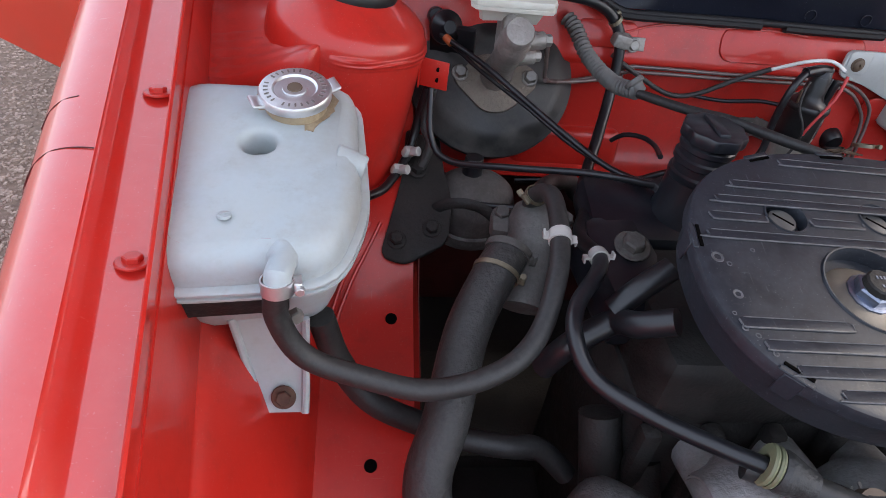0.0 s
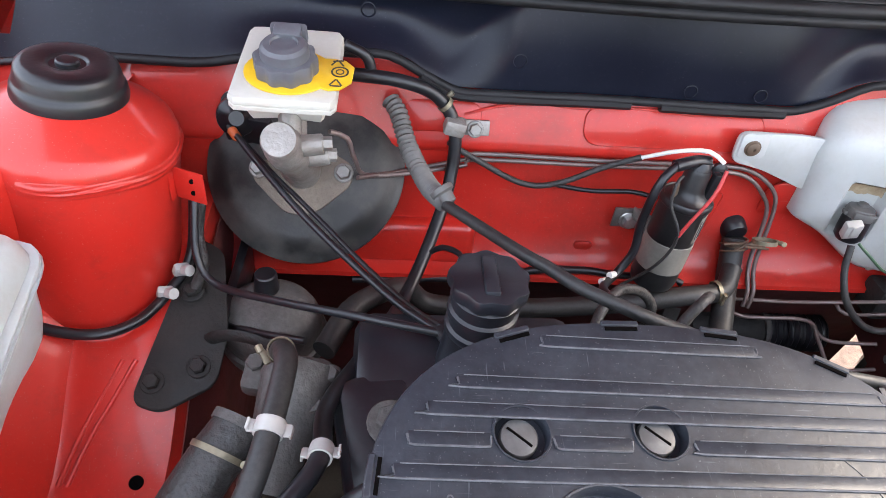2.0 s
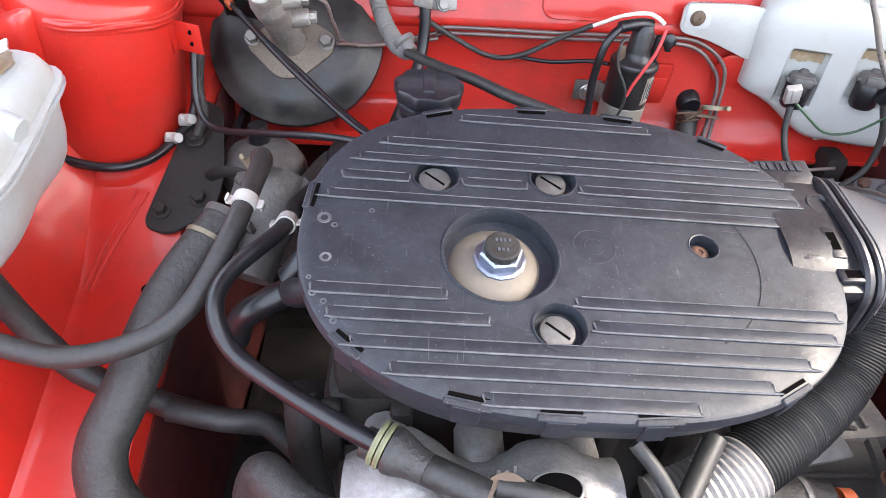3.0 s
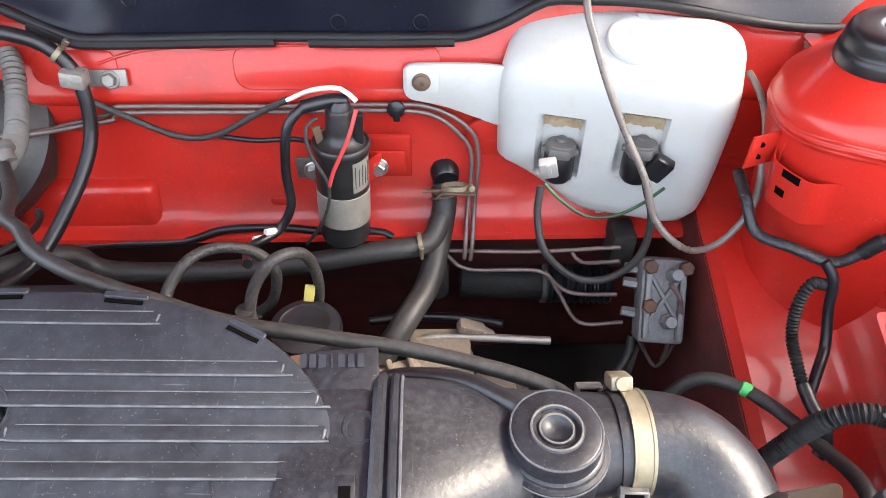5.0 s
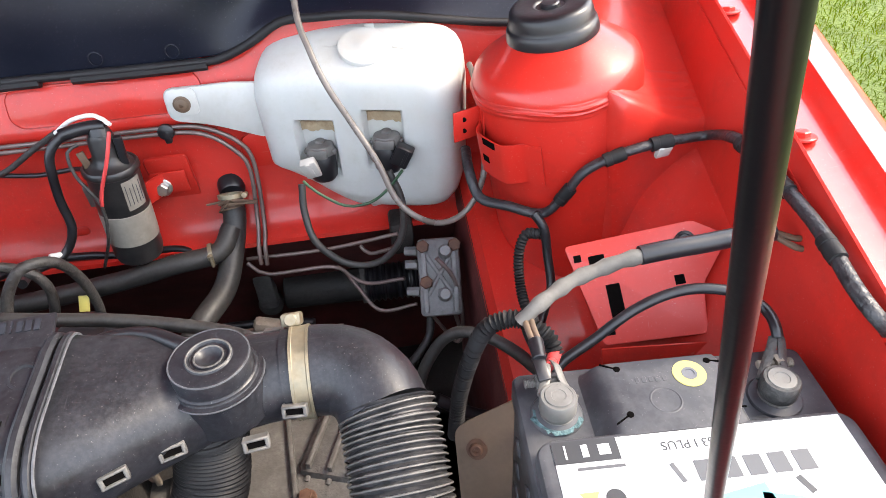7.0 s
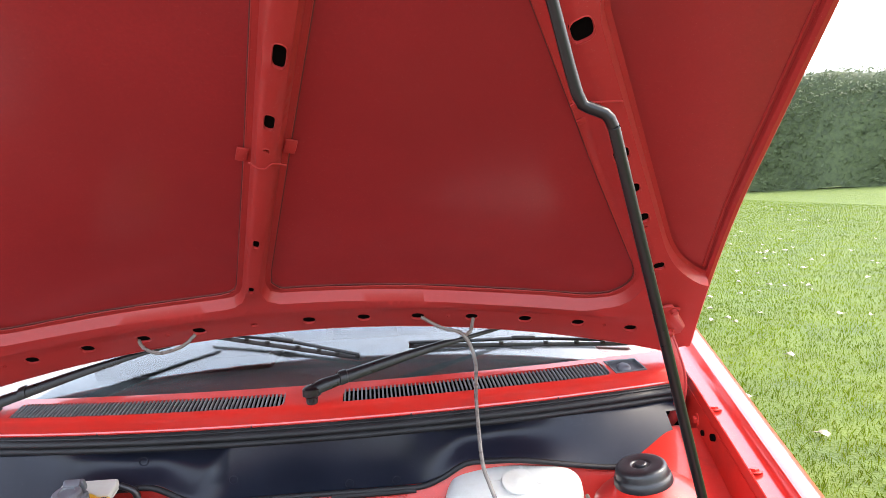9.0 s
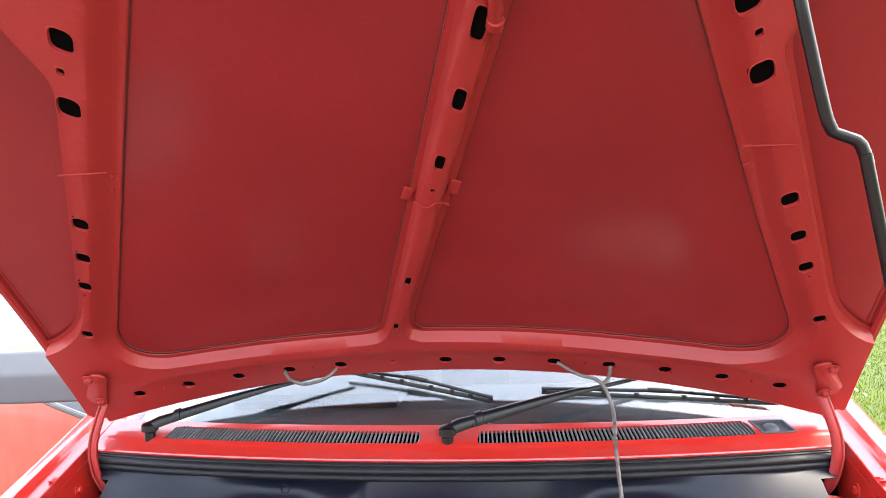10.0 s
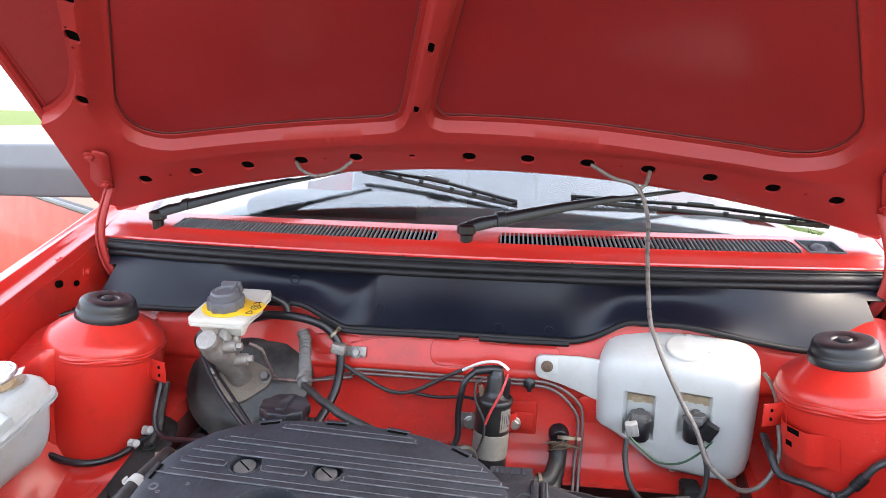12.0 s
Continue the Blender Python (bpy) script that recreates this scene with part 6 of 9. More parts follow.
prism(bm, aim((0.055, -0.168, 0.665), (0, -0.35, 1)), round_off([(-0.045, -0.02), (0.03, -0.022), (0.035, 0.012), (0.0, 0.026), (-0.045, 0.02)], 0.008), 0.004, 0.001)
part("bracket", bm, RUST, engine, "rusty steel bracket")
bolt("bracket_bolt", engine, (0.030, -0.165, 0.671), (0, -0.35, 1), 0.008, 0.014, 0.0, RUST)
bolt("bracket_bolt", engine, (0.066, -0.172, 0.669), (0, -0.35, 1), 0.005, 0.002, 0.0, HOLE_SHADE)
for x, y in ((-0.072, -0.120), (-0.002, -0.120)):
    bm = B()
    lathe(bm, Matrix.Translation((x, y, 0.64)), [(0.010, 0), (0.010, 0.045), (0.0085, 0.05), (0.0085, 0.066), (0, 0.066)], 16)
    part("plug_cap", bm, RUBBER_GREY, engine)
# Exhaust side ahead of the engine: heat shield, warm-air stove and lift pump.
bm = B()


def stove(u, v):
    x = -0.250 + 0.215 * u
    a = radians(-75 + 195 * v)
    r = 0.050 + 0.011 * math.cos(math.pi * 4 * (u - 0.22)) + 0.004 * math.sin(7 * u + 3 * v) + 0.0012 * math.sin(60 * u) * math.sin(23 * v)
    return Vector((x, -0.452 - r * math.sin(a) * 0.9, 0.605 + r * math.cos(a)))


grid(bm, 34, 18, stove, 0.002)
shieldp = part("heat_shield", bm, HEAT, engine, "silvery dented heat shield on the manifold")
for p in ((-0.180, -0.486, 0.650), (-0.10, -0.486, 0.650)):
    bolt("shield_bolt", shieldp, p, (0, -0.7, 0.7), 0.008, 0.010, 0.011, ZINC)
for u0 in (0.47, 0.74):
    # Openings pressed through the shield, with a turned rim.
    c, n = stove(u0, 0.47), (stove(u0, 0.47) - Vector((stove(u0, 0.47).x, -0.452, 0.605))).normalized()
    bm = B()
    lathe(bm, aim(c - n * 0.001, n), [(0.0215, 0.0), (0.0205, 0.0030), (0.0185, 0.0034), (0.0175, 0.0010), (0.0170, -0.0060)], 28, 0.62)
    rim = part("opening_rim", bm, HEAT, shieldp)
    bm = B()
    lathe(bm, aim(c, n), [(0.0180, 0.0012), (0, 0.0012)], 28, 0.62)
    part("opening", bm, HOLE_SHADE, shieldp, "dark opening in the heat shield")
for k in range(5):
    bm = B()
    p = stove(0.50 + 0.028 * k, 0.36)
    box(bm, aim(p, (0, -0.35, 0.9), 8), (0.0035, 0.009 - 0.003 * (k % 2), 0.0016), 0.0004, 1)
    part("cast_mark", bm, HEAT, shieldp)
for x in (-0.22, -0.14, -0.06):
    bm = B()
    sweep(bm, [(x, -0.38, 0.60), (x, -0.43, 0.61), (x + 0.01, -0.47, 0.585), (x + 0.02, -0.485, 0.52), (x + 0.03, -0.48, 0.40)], 0.022, 14, 0.01)
    part("manifold_branch", bm, HEAT, engine, "dull silvery exhaust manifold branch")
bm = B()
sweep(bm, [(0.0, -0.455, 0.605), (0.03, -0.447, 0.614), (0.055, -0.437, 0.620), (0.078, -0.424, 0.625)], 0.0295, 32, 0.002, 0.0008, 0.006)
part("stove_spigot", bm, HEAT, engine)
bm = B()
sweep(bm, [(0.066, -0.430, 0.622), (0.10, -0.410, 0.630), (0.15, -0.375, 0.635), (0.185, -0.345, 0.648), (0.205, -0.318, 0.678), (0.212, -0.300, 0.712), (0.214, -0.295, 0.732)], 0.0275, 36, 0.001, 0.0006, 0.0034)
part("warm_air_hose", bm, CONDUIT_BLACK, engine, "black corrugated warm-air hose")
bm = B()
lathe(bm, aim((0.085, -0.410, 0.535), (1, 0.05, 0.02)), [(0, 0), (0.018, 0), (0.018, 0.03), (0.026, 0.034), (0.027, 0.085), (0.022, 0.090), (0.020, 0.11), (0, 0.11)], 30)
pump = part("pump_body", bm, IRON, engine, "dirty black starter body")
for x in (0.120, 0.165):
    bm = B()
    lathe(bm, aim((x, -0.408, 0.536), (1, 0.05, 0.02)), [(0.0270, -0.003), (0.0285, -0.0025), (0.0285, 0.0025), (0.0270, 0.003)], 30)
    part("body_band", bm, ALLOY_DARK, pump)
bm = B()
lathe(bm, aim((0.206, -0.404, 0.538), (1, 0.05, 0.02)), [(0.012, 0), (0.011, 0.012), (0.007, 0.016), (0, 0.016)], 16)
part("terminal_boot", bm, ORANGE, pump, "faded red terminal boot")
bm = B()
um = aim((-0.216, -0.453, 0.690), (0.85, -0.40, -0.15))
lathe(bm, um, [(0.0, 0.002), (0.0165, 0.002), (0.0178, 0.005), (0.0170, 0.010), (0.0125, 0.024), (0.0115, 0.032), (0, 0.032)], 28)
union = part("hose_union", bm, RUBBER_GREY, engine, "dark grey rubber hose union")
bm = B()
for d in (-0.006, -0.001):
    lathe(bm, um @ Matrix.Translation((0, 0, d)), [(0.008, -0.002), (0.0168, -0.002), (0.0180, 0.0), (0.0168, 0.002), (0.008, 0.002)], 28)
part("union_seal", bm, OLIVE, union, "pale olive sealing ring")
bm = B()
lathe(bm, aim((-0.130, -0.472, 0.655), (0.1, -0.5, 0.8)), [(0.010, 0.0), (0.018, 0.0), (0.019, 0.012), (0.011, 0.013)], 24)
part("union_ring", bm, BROWN_PLATE, engine)
for p in ((-0.30, -0.335, 0.60), (-0.255, -0.36, 0.56)):
    bm = B()
    sweep(bm, [p, (p[0] + 0.005, p[1] - 0.03, p[2] - 0.05), (p[0] + 0.015, p[1] - 0.05, p[2] - 0.12)], 0.021, 14, 0.008)
    part("exhaust_runner", bm, IRON, engine)

# -- oil filler --
filler = thing("oil_filler", (-0.20, -0.15, 0.70), "black oil filler neck with a lobed cap", "oil filler")
bm = B()
fm = aim((-0.199, -0.160, 0.686), (0.04, 0.0, 1.0))
lathe(bm, fm, [(0.040, -0.05), (0.036, 0.0), (0.030, 0.045), (0.0275, 0.080), (0.0290, 0.082), (0.0290, 0.088), (0.0265, 0.090), (0.0265, 0.098), (0.0290, 0.100), (0.0290, 0.106), (0.0265, 0.108), (0.0265, 0.114), (0.0285, 0.116), (0.0285, 0.121), (0.026, 0.123), (0.026, 0.130), (0, 0.130)], 40)
part("neck", bm, BLUE_OIL, filler)
bm = B()
prism(bm, fm @ Matrix.Translation((0, 0, 0.125)), [(0.0315 * (1 + 0.045 * math.cos(9 * radians(a))) * math.cos(radians(a)), 0.0315 * (1 + 0.045 * math.cos(9 * radians(a))) * math.sin(radians(a))) for a in range(0, 360, 5)], 0.014, 0.003)
box(bm, fm @ Matrix.Translation((0, 0, 0.140)), (0.044, 0.012, 0.005), 0.002)
part("filler_cap", bm, BLUE_OIL, filler, "dusty black lobed cap")

# -- air cleaner --
AC_N = Vector((0.04, -0.20, 1.0)).normalized()
AC_X = Vector((1, 0, -0.04)).normalized()
AC_Y = AC_N.cross(AC_X)
AC = Matrix.Translation((-0.086, -0.350, 0.8035)) @ Matrix((AC_X, AC_Y, AC_N)).transposed().to_4x4()


def ac(x, y, z=0.0):
    """Local place on the lid from plan metres."""
    return (x + 0.086, (y + 0.350) * 1.02, z)


cleaner = thing("air_cleaner", (-0.086, -0.35, 0.70), "large oval black plastic air cleaner with moulded ribs", "air cleaner")
oval = []
for k in range(96):
    a = 2 * math.pi * k / 96
    c, s = math.cos(a), math.sin(a)
    oval.append((0.197 * math.copysign(abs(c) ** 0.80, c), 0.141 * math.copysign(abs(s) ** 0.84, s)))
bm = B()
stack(bm, AC, oval, [(0.006, -0.014), (0.001, -0.0135), (0.0, -0.012), (0.0, -0.004), (0.0012, -0.0012), (0.004, 0.0)], cap=False)
top = [(x * (math.hypot(x, y) - 0.004) / math.hypot(x, y), y * (math.hypot(x, y) - 0.004) / math.hypot(x, y)) for x, y in oval]
WELLS = ((-0.187, -0.297, 0.0175), (-0.096, -0.293, 0.0175), (-0.103, -0.424, 0.0175), (0.011, -0.350, 0.0105))
lid_holes = [circle(*ac(-0.140, -0.368)[:2], 0.0405, n=56)] + [circle(*ac(x, y)[:2], r, n=32) for x, y, r in WELLS]
pierced(bm, top, lid_holes, lambda x, y, d=0.0: AC @ Vector((x, y, d)), 0.03, -0.011)
bmesh.ops.remove_doubles(bm, verts=bm.verts, dist=0.0003)
lid = part("lid", bm, PLASTIC, cleaner, "", 30)
bm = B()
hx, hy, _ = ac(-0.140, -0.368)
lathe(bm, AC @ Matrix.Translation((hx, hy, 0)), [(0.0370, -0.0345), (0.0385, -0.034), (0.0400, -0.011), (0.0402, -0.0004), (0.0408, 0.0014), (0.0420, 0.0016), (0.0428, -0.0002)], 64)
part("hole_lip", bm, PLASTIC, lid)
bm = B()
lathe(bm, AC @ Matrix.Translation((hx - 0.003, hy - 0.002, -0.026)), [(0.0366, 0.000), (0.0364, 0.006), (0.0350, 0.0110), (0.0300, 0.0158), (0.020, 0.0192), (0.012, 0.0200), (0, 0.0200)], 48)
dome = part("washer_dome", bm, DOME_TAN, cleaner, "tan domed steel washer")
bm = B()
nm = AC @ Matrix.Translation((hx, hy, -0.0065))
lathe(bm, nm, [(0.0190, 0), (0.0190, 0.0016), (0.0170, 0.0026), (0, 0.0030)], 12)
lathe(bm, nm @ pose(0, 0, 0.0026, 0, 0, 10), [(0.0158, 0), (0.0158, 0.0060), (0.0140, 0.0076), (0, 0.0078)], 6)
centre = part("centre_bolt", bm, BLUED, cleaner, "blued steel flange nut", 20)
bm = B()
lathe(bm, nm @ pose(0, 0, 0.0076, 0, 0, 25), [(0.0118, 0), (0.0128, 0.0012), (0.0128, 0.0080), (0.0115, 0.0094), (0, 0.0098)], 12)
part("bolt_head", bm, IRON, centre, "black bolt head with raised figures", 25)
bm = B()
for k in range(4):
    box(bm, nm @ Matrix.Translation((-0.0045 + 0.003 * k, 0.0035, 0.0175)), (0.0016, 0.003, 0.0006))
for k in range(3):
    box(bm, nm @ Matrix.Translation((-0.003 + 0.003 * k, -0.0045, 0.0175)), (0.0018, 0.0024, 0.0006))
part("stamped_marks", bm, BLUED, centre)
for x, y in ((-0.187, -0.297), (-0.096, -0.293), (-0.103, -0.424)):
    lx, ly, _ = ac(x, y)
    bm = B()
    lathe(bm, AC @ Matrix.Translation((lx, ly, 0.0)), [(0.0192, -0.0002), (0.0188, 0.0012), (0.0178, 0.0012), (0.0172, -0.0004), (0.0170, -0.0105), (0, -0.0110)], 36)
    well = part("screw_well", bm, PLASTIC, lid)
    bm = B()
    sm = AC @ Matrix.Translation((lx - 0.001, ly - 0.001, -0.0105)) @ pose(0, 0, 0, 0, 0, -38)
    lathe(bm, sm, [(0.0125, 0.0), (0.0125, 0.0050), (0.0118, 0.0062), (0.0090, 0.0068), (0, 0.0070)], 28)
    head = part("screw_head", bm, SCREW_DULL, well, "dull grey slotted screw")
    bm = B()
    box(bm, sm @ Matrix.Translation((0, 0, 0.0068)), (0.0190, 0.0015, 0.0012))
    part("slot", bm, HOLE_SHADE, well)
ribs = [(-0.227, -0.167, -0.010), (-0.2595, -0.226, 0.070), (-0.2785, -0.246, 0.092), (-0.298, -0.258, -0.207), (-0.298, -0.167, -0.117), (-0.298, -0.075, 0.098), (-0.318, -0.266, 0.102),
        (-0.400, -0.268, -0.178), (-0.418, -0.255, -0.150), (-0.4375, -0.238, 0.060), (-0.455, -0.212, 0.030), (-0.472, -0.155, -0.022), (-0.400, -0.090, 0.092), (-0.418, -0.080, 0.085)]
for y, a, b in ribs:
    bm = B()
    (xa, ly, _), (xb, _, _) = ac(a, y), ac(b, y)
    box(bm, AC @ Matrix.Translation(((xa + xb) / 2, ly - 0.0043, -0.0004)) @ pose(0, 0, 0, -9), (xb - xa, 0.0092, 0.0026), 0.0005, 2)
    rib = part("rib", bm, PLASTIC, lid)
    # Pale strips along the rib: wear, and its edge highlight put into colour.
    bm = B()
    sweep(bm, [AC @ Vector((xa + 0.004, ly + 0.0002, 0.0004)), AC @ Vector(((xa + xb) / 2, ly + 0.0002, 0.0005)), AC @ Vector((xb - 0.004, ly + 0.0002, 0.0004))], 0.00045, 6, 0.03)
    part("pale_edge", bm, EDGE_WEAR_GLINT, rib, "paler upper edge, worn and tinted as a highlight")
    bm = B()
    sweep(bm, [AC @ Vector(p) for p in ((xa - 0.0004, ly - 0.0020, 0.0006), (xa + 0.0008, ly - 0.0070, 0.0008), (xa + 0.0040, ly - 0.0090, 0.0010), ((xa + xb) / 2, ly - 0.0090, 0.0010), (xb - 0.0040, ly - 0.0090, 0.0010), (xb - 0.0006, ly - 0.0076, 0.0008), (xb + 0.0002, ly - 0.0020, 0.0006))], 0.0008, 6, 0.004)
    part("pale_edge", bm, EDGE_WEAR_GLINT, rib, "paler lower edge, worn and tinted as a highlight")
DROPS = ((-0.2610, -0.3800, 0.0040), (-0.2700, -0.3970, 0.0018), (-0.2660, -0.4090, 0.0026), (-0.2580, -0.4150, 0.0022), (-0.2500, -0.4290, 0.0024), (-0.2660, -0.3460, 0.0050), (-0.2580, -0.3520, 0.0022), (-0.2330, -0.3370, 0.0020))
# Dried drops near the lid's edge.
for x, y, r in DROPS:
    bm = B()
    lx, ly, _ = ac(x, y)
    lathe(bm, AC @ Matrix.Translation((lx, ly, 0.0001)), [(r * 0.55, 0.0), (r * 0.65, 0.0003), (r, 0.0003), (r * 1.05, 0.0)], 18)
    part("dried_drop", bm, EDGE_WEAR_GLINT, lid, "pale ring of a dried drop")
bm = B()
lx, ly, _ = ac(0.011, -0.350)
lathe(bm, AC @ Matrix.Translation((lx, ly, 0.0)), [(0.0118, -0.0002), (0.0112, 0.0008), (0.0104, 0.0004), (0.0100, -0.0105), (0, -0.0110)], 28)
part("small_well", bm, PLASTIC, lid)
bm = B()
lathe(bm, AC @ Matrix.Translation((lx, ly, -0.011)), [(0.0072, 0), (0.0070, 0.003), (0.0050, 0.0048), (0.0024, 0.0050), (0.0018, 0.0036), (0, 0.0036)], 20)
part("rusty_screw", bm, RUST, lid, "rust-brown screw")
bm = B()
lx, ly, _ = ac(-0.072, -0.356)
for r in (0.0155, 0.0075):
    lathe(bm, AC @ Matrix.Translation((lx, ly, -0.0001)), [(r - 0.0010, 0), (r - 0.0006, 0.0005), (r, 0.0005), (r + 0.0004, 0)], 32)
part("date_mark", bm, PLASTIC, lid)
bm = B()
cx, cy, _ = ac(-0.030, -0.362)
sweep(bm, [AC @ Vector((cx + 0.078 * math.cos(radians(a)), cy + 0.078 * math.sin(radians(a)), 0.0001)) for a in range(-62, 66, 8)], 0.0005, 6, 0.006)
part("scuff_line", bm, PLASTIC_DUCT, lid, "faint curved scuff line")
bm = B()
stack(bm, AC, oval, [(0.075, -0.060), (0.030, -0.056), (0.010, -0.046), (0.005, -0.018), (0.004, -0.013)])
part("base", bm, PLASTIC, cleaner, "dirty black lower half")
for a, w in ((238, 0.030), (262, 0.030), (287, 0.030), (318, 0.026), (212, 0.026), (172, 0.026), (128, 0.026), (95, 0.028), (70, 0.028), (42, 0.026)):
    ra = radians(a)
    k = min(range(96), key=lambda i: abs((math.atan2(oval[i][1], oval[i][0]) - ra + math.pi) % (2 * math.pi) - math.pi))
    x, y = oval[k]
    x2, y2 = oval[(k + 1) % 96]
    yaw = math.degrees(math.atan2(y2 - y, x2 - x))
    bm = B()
    cmx = AC @ Matrix.Translation((x * 0.988, y * 0.985, 0.0)) @ pose(0, 0, 0, 0, 0, yaw)
    box(bm, cmx @ Matrix.Translation((0, -0.0005, -0.0004)), (w, 0.0045, 0.0024), 0.0008, 1)
    box(bm, cmx @ Matrix.Translation((0, -0.0022, -0.012)), (w * 0.6, 0.002, 0.022), 0.0008, 1)
    clip = part("edge_clip", bm, PLASTIC, cleaner)
    bm = B()
    box(bm, cmx @ Matrix.Translation((0, 0.0044, 0.0004)), (w * 0.85, 0.0026, 0.0014))
    part("slot", bm, HOLE_SHADE, clip)

# -- intake duct, breather and elbow --
duct = thing("intake_duct", (0.22, -0.28, 0.68), "dusty black intake duct with a steel-banded elbow", "air duct")
bm = B()
st = []
for t in [k / 14 for k in range(15)]:
    x = 0.075 + 0.215 * t
    c = Vector((x, -0.320 + 0.044 * step01(t, 0.1, 0.9), 0.772 - 0.027 * step01(t, 0.15, 0.9)))
    wy, wz = 0.060 + (0.0325 - 0.060) * step01(t, 0.10, 0.98), 0.032 + (0.0325 - 0.032) * step01(t, 0.3, 0.9)
    ex = 0.55 + 0.45 * step01(t, 0.3, 0.85)
    ring = []
    for k in range(40):
        a = 2 * math.pi * k / 40
        ca, sa = math.cos(a), math.sin(a)
        ring.append(c + Vector((0.0, wy * math.copysign(abs(ca) ** ex, ca), wz * math.copysign(abs(sa) ** ex, sa) + 0.012 * (1 - step01(t, 0.2, 0.7)) * ca)))
    ring.append(ring[0])
    st.append(ring)
loft(bm, st)
bmesh.ops.remove_doubles(bm, verts=bm.verts, dist=0.0002)
part("throat", bm, PLASTIC_DUCT, duct)
bm = B()
for x, h in ((0.128, 0.011), (0.137, 0.008)):
    ring = []
    for k in range(41):
        a = 2 * math.pi * k / 40
        ca, sa = math.cos(a), math.sin(a)
        ring.append((x, -0.319 + 0.0605 * math.copysign(abs(ca) ** 0.55, ca), 0.772 + 0.0335 * math.copysign(abs(sa) ** 0.55, sa) + 0.009 * ca))
    sweep(bm, ring, 0.0042 if h > 0.01 else 0.003, 8, 0.006)
flange = part("joint_flange", bm, PLASTIC_DUCT, duct)
bm = B()
sweep(bm, [(x + 0.0040, y * 1.0 - 0.0, z + 0.0014) for x, y, z in ring[:21]], 0.0010, 6, 0.006)
part("pale_edge", bm, EDGE_WEAR_GLINT, flange, "paler flange edge")
bm = B()
box(bm, Matrix.Translation((0.104, -0.262, 0.8075)) @ pose(0, 0, 0, 11, 0, 4), (0.046, 0.030, 0.004), 0.0015)
lathe(bm, Matrix.Translation((0.118, -0.298, 0.8035)) @ pose(0, 0, 0, 11), [(0.011, 0.0), (0.010, 0.003), (0.008, 0.003), (0.007, 0.0008), (0, 0.0008)], 24)
box(bm, Matrix.Translation((0.104, -0.325, 0.789)) @ pose(0, 0, 0, 11, 0, 2), (0.056, 0.110, 0.016), 0.004)
part("moulded_plate", bm, PLASTIC_DUCT, duct)
for x, y, z, w, h in ((0.112, -0.340, 0.7985, 0.012, 0.030), (0.092, -0.350, 0.796, 0.018, 0.014), (0.118, -0.368, 0.791, 0.022, 0.012)):
    bm = B()
    box(bm, Matrix.Translation((x, y, z)) @ pose(0, 0, 0, 11, 0, 2), (w, h, 0.006), 0.0015)
    clip = part("snap_clip", bm, PLASTIC_DUCT, duct)
    bm = B()
    box(bm, Matrix.Translation((x, y, z + 0.0027)) @ pose(0, 0, 0, 11, 0, 2), (w * 0.55, h * 0.55, 0.0012))
    part("slot", bm, HOLE_SHADE, clip)
for k, w in enumerate((0.004, 0.004, 0.0045, 0.0015, 0.004, 0.004, 0.004)):
    bm = B()
    box(bm, Matrix.Translation((0.081 + 0.0058 * k, -0.256, 0.8112)) @ pose(0, 0, 0, 11, 0, 4), (w, 0.009, 0.0008))
    part("moulded_mark", bm, PLASTIC, duct)
bm = B()
bmx = aim((0.2315, -0.2945, 0.763), (-0.01, 0.01, 1.0))
lathe(bm, bmx, [(0.0315, -0.02), (0.0315, 0.010), (0.0330, 0.0110), (0.0335, 0.0125), (0.0330, 0.0140), (0.0305, 0.0146), (0.0298, 0.0156), (0.0298, 0.0172), (0.0290, 0.0180), (0.0280, 0.0184), (0.0276, 0.0290), (0.0270, 0.0302), (0.0255, 0.0310), (0.0165, 0.0312), (0.0158, 0.0322), (0.0146, 0.0326), (0.0138, 0.0318), (0.0132, 0.0304), (0.0112, 0.0300), (0.0106, 0.0312), (0.0094, 0.0314), (0.0084, 0.0304), (0.0060, 0.0280), (0, 0.0268)], 64)
part("breather_housing", bm, PLASTIC_DUCT, duct, "round black breather valve")
for r, z in ((0.0152, 0.0323), (0.0100, 0.0312), (0.0272, 0.0302), (0.0334, 0.0126)):
    bm = B()
    lathe(bm, bmx @ Matrix.Translation((0, 0, z)), [(r - 0.0009, 0.0), (r - 0.0005, 0.0006), (r + 0.0003, 0.0005), (r + 0.0006, -0.0002)], 48)
    part("breather_ring", bm, SNAP if r < 0.02 else EDGE_WEAR_GLINT, duct, "paler rim")
bm = B()
EL = [(0.274, -0.276, 0.745), (0.298, -0.276, 0.745), (0.320, -0.281, 0.743), (0.336, -0.296, 0.738), (0.343, -0.314, 0.731)]
sweep(bm, EL, 0.0340, 36, 0.006)
part("elbow", bm, PLASTIC_DUCT, duct, "smooth black rubber elbow")
bm = B()
BELLOWS_WAY = [(0.3440, -0.3100, 0.7330), (0.346, -0.326, 0.7235), (0.348, -0.366, 0.700), (0.349, -0.42, 0.655), (0.348, -0.48, 0.59), (0.345, -0.53, 0.52)]
sweep(bm, BELLOWS_WAY, 0.0345, 48, 0.0009, 0.0017, 0.0046)
bellows = part("bellows", bm, BELLOWS, duct, "ribbed black bellows")
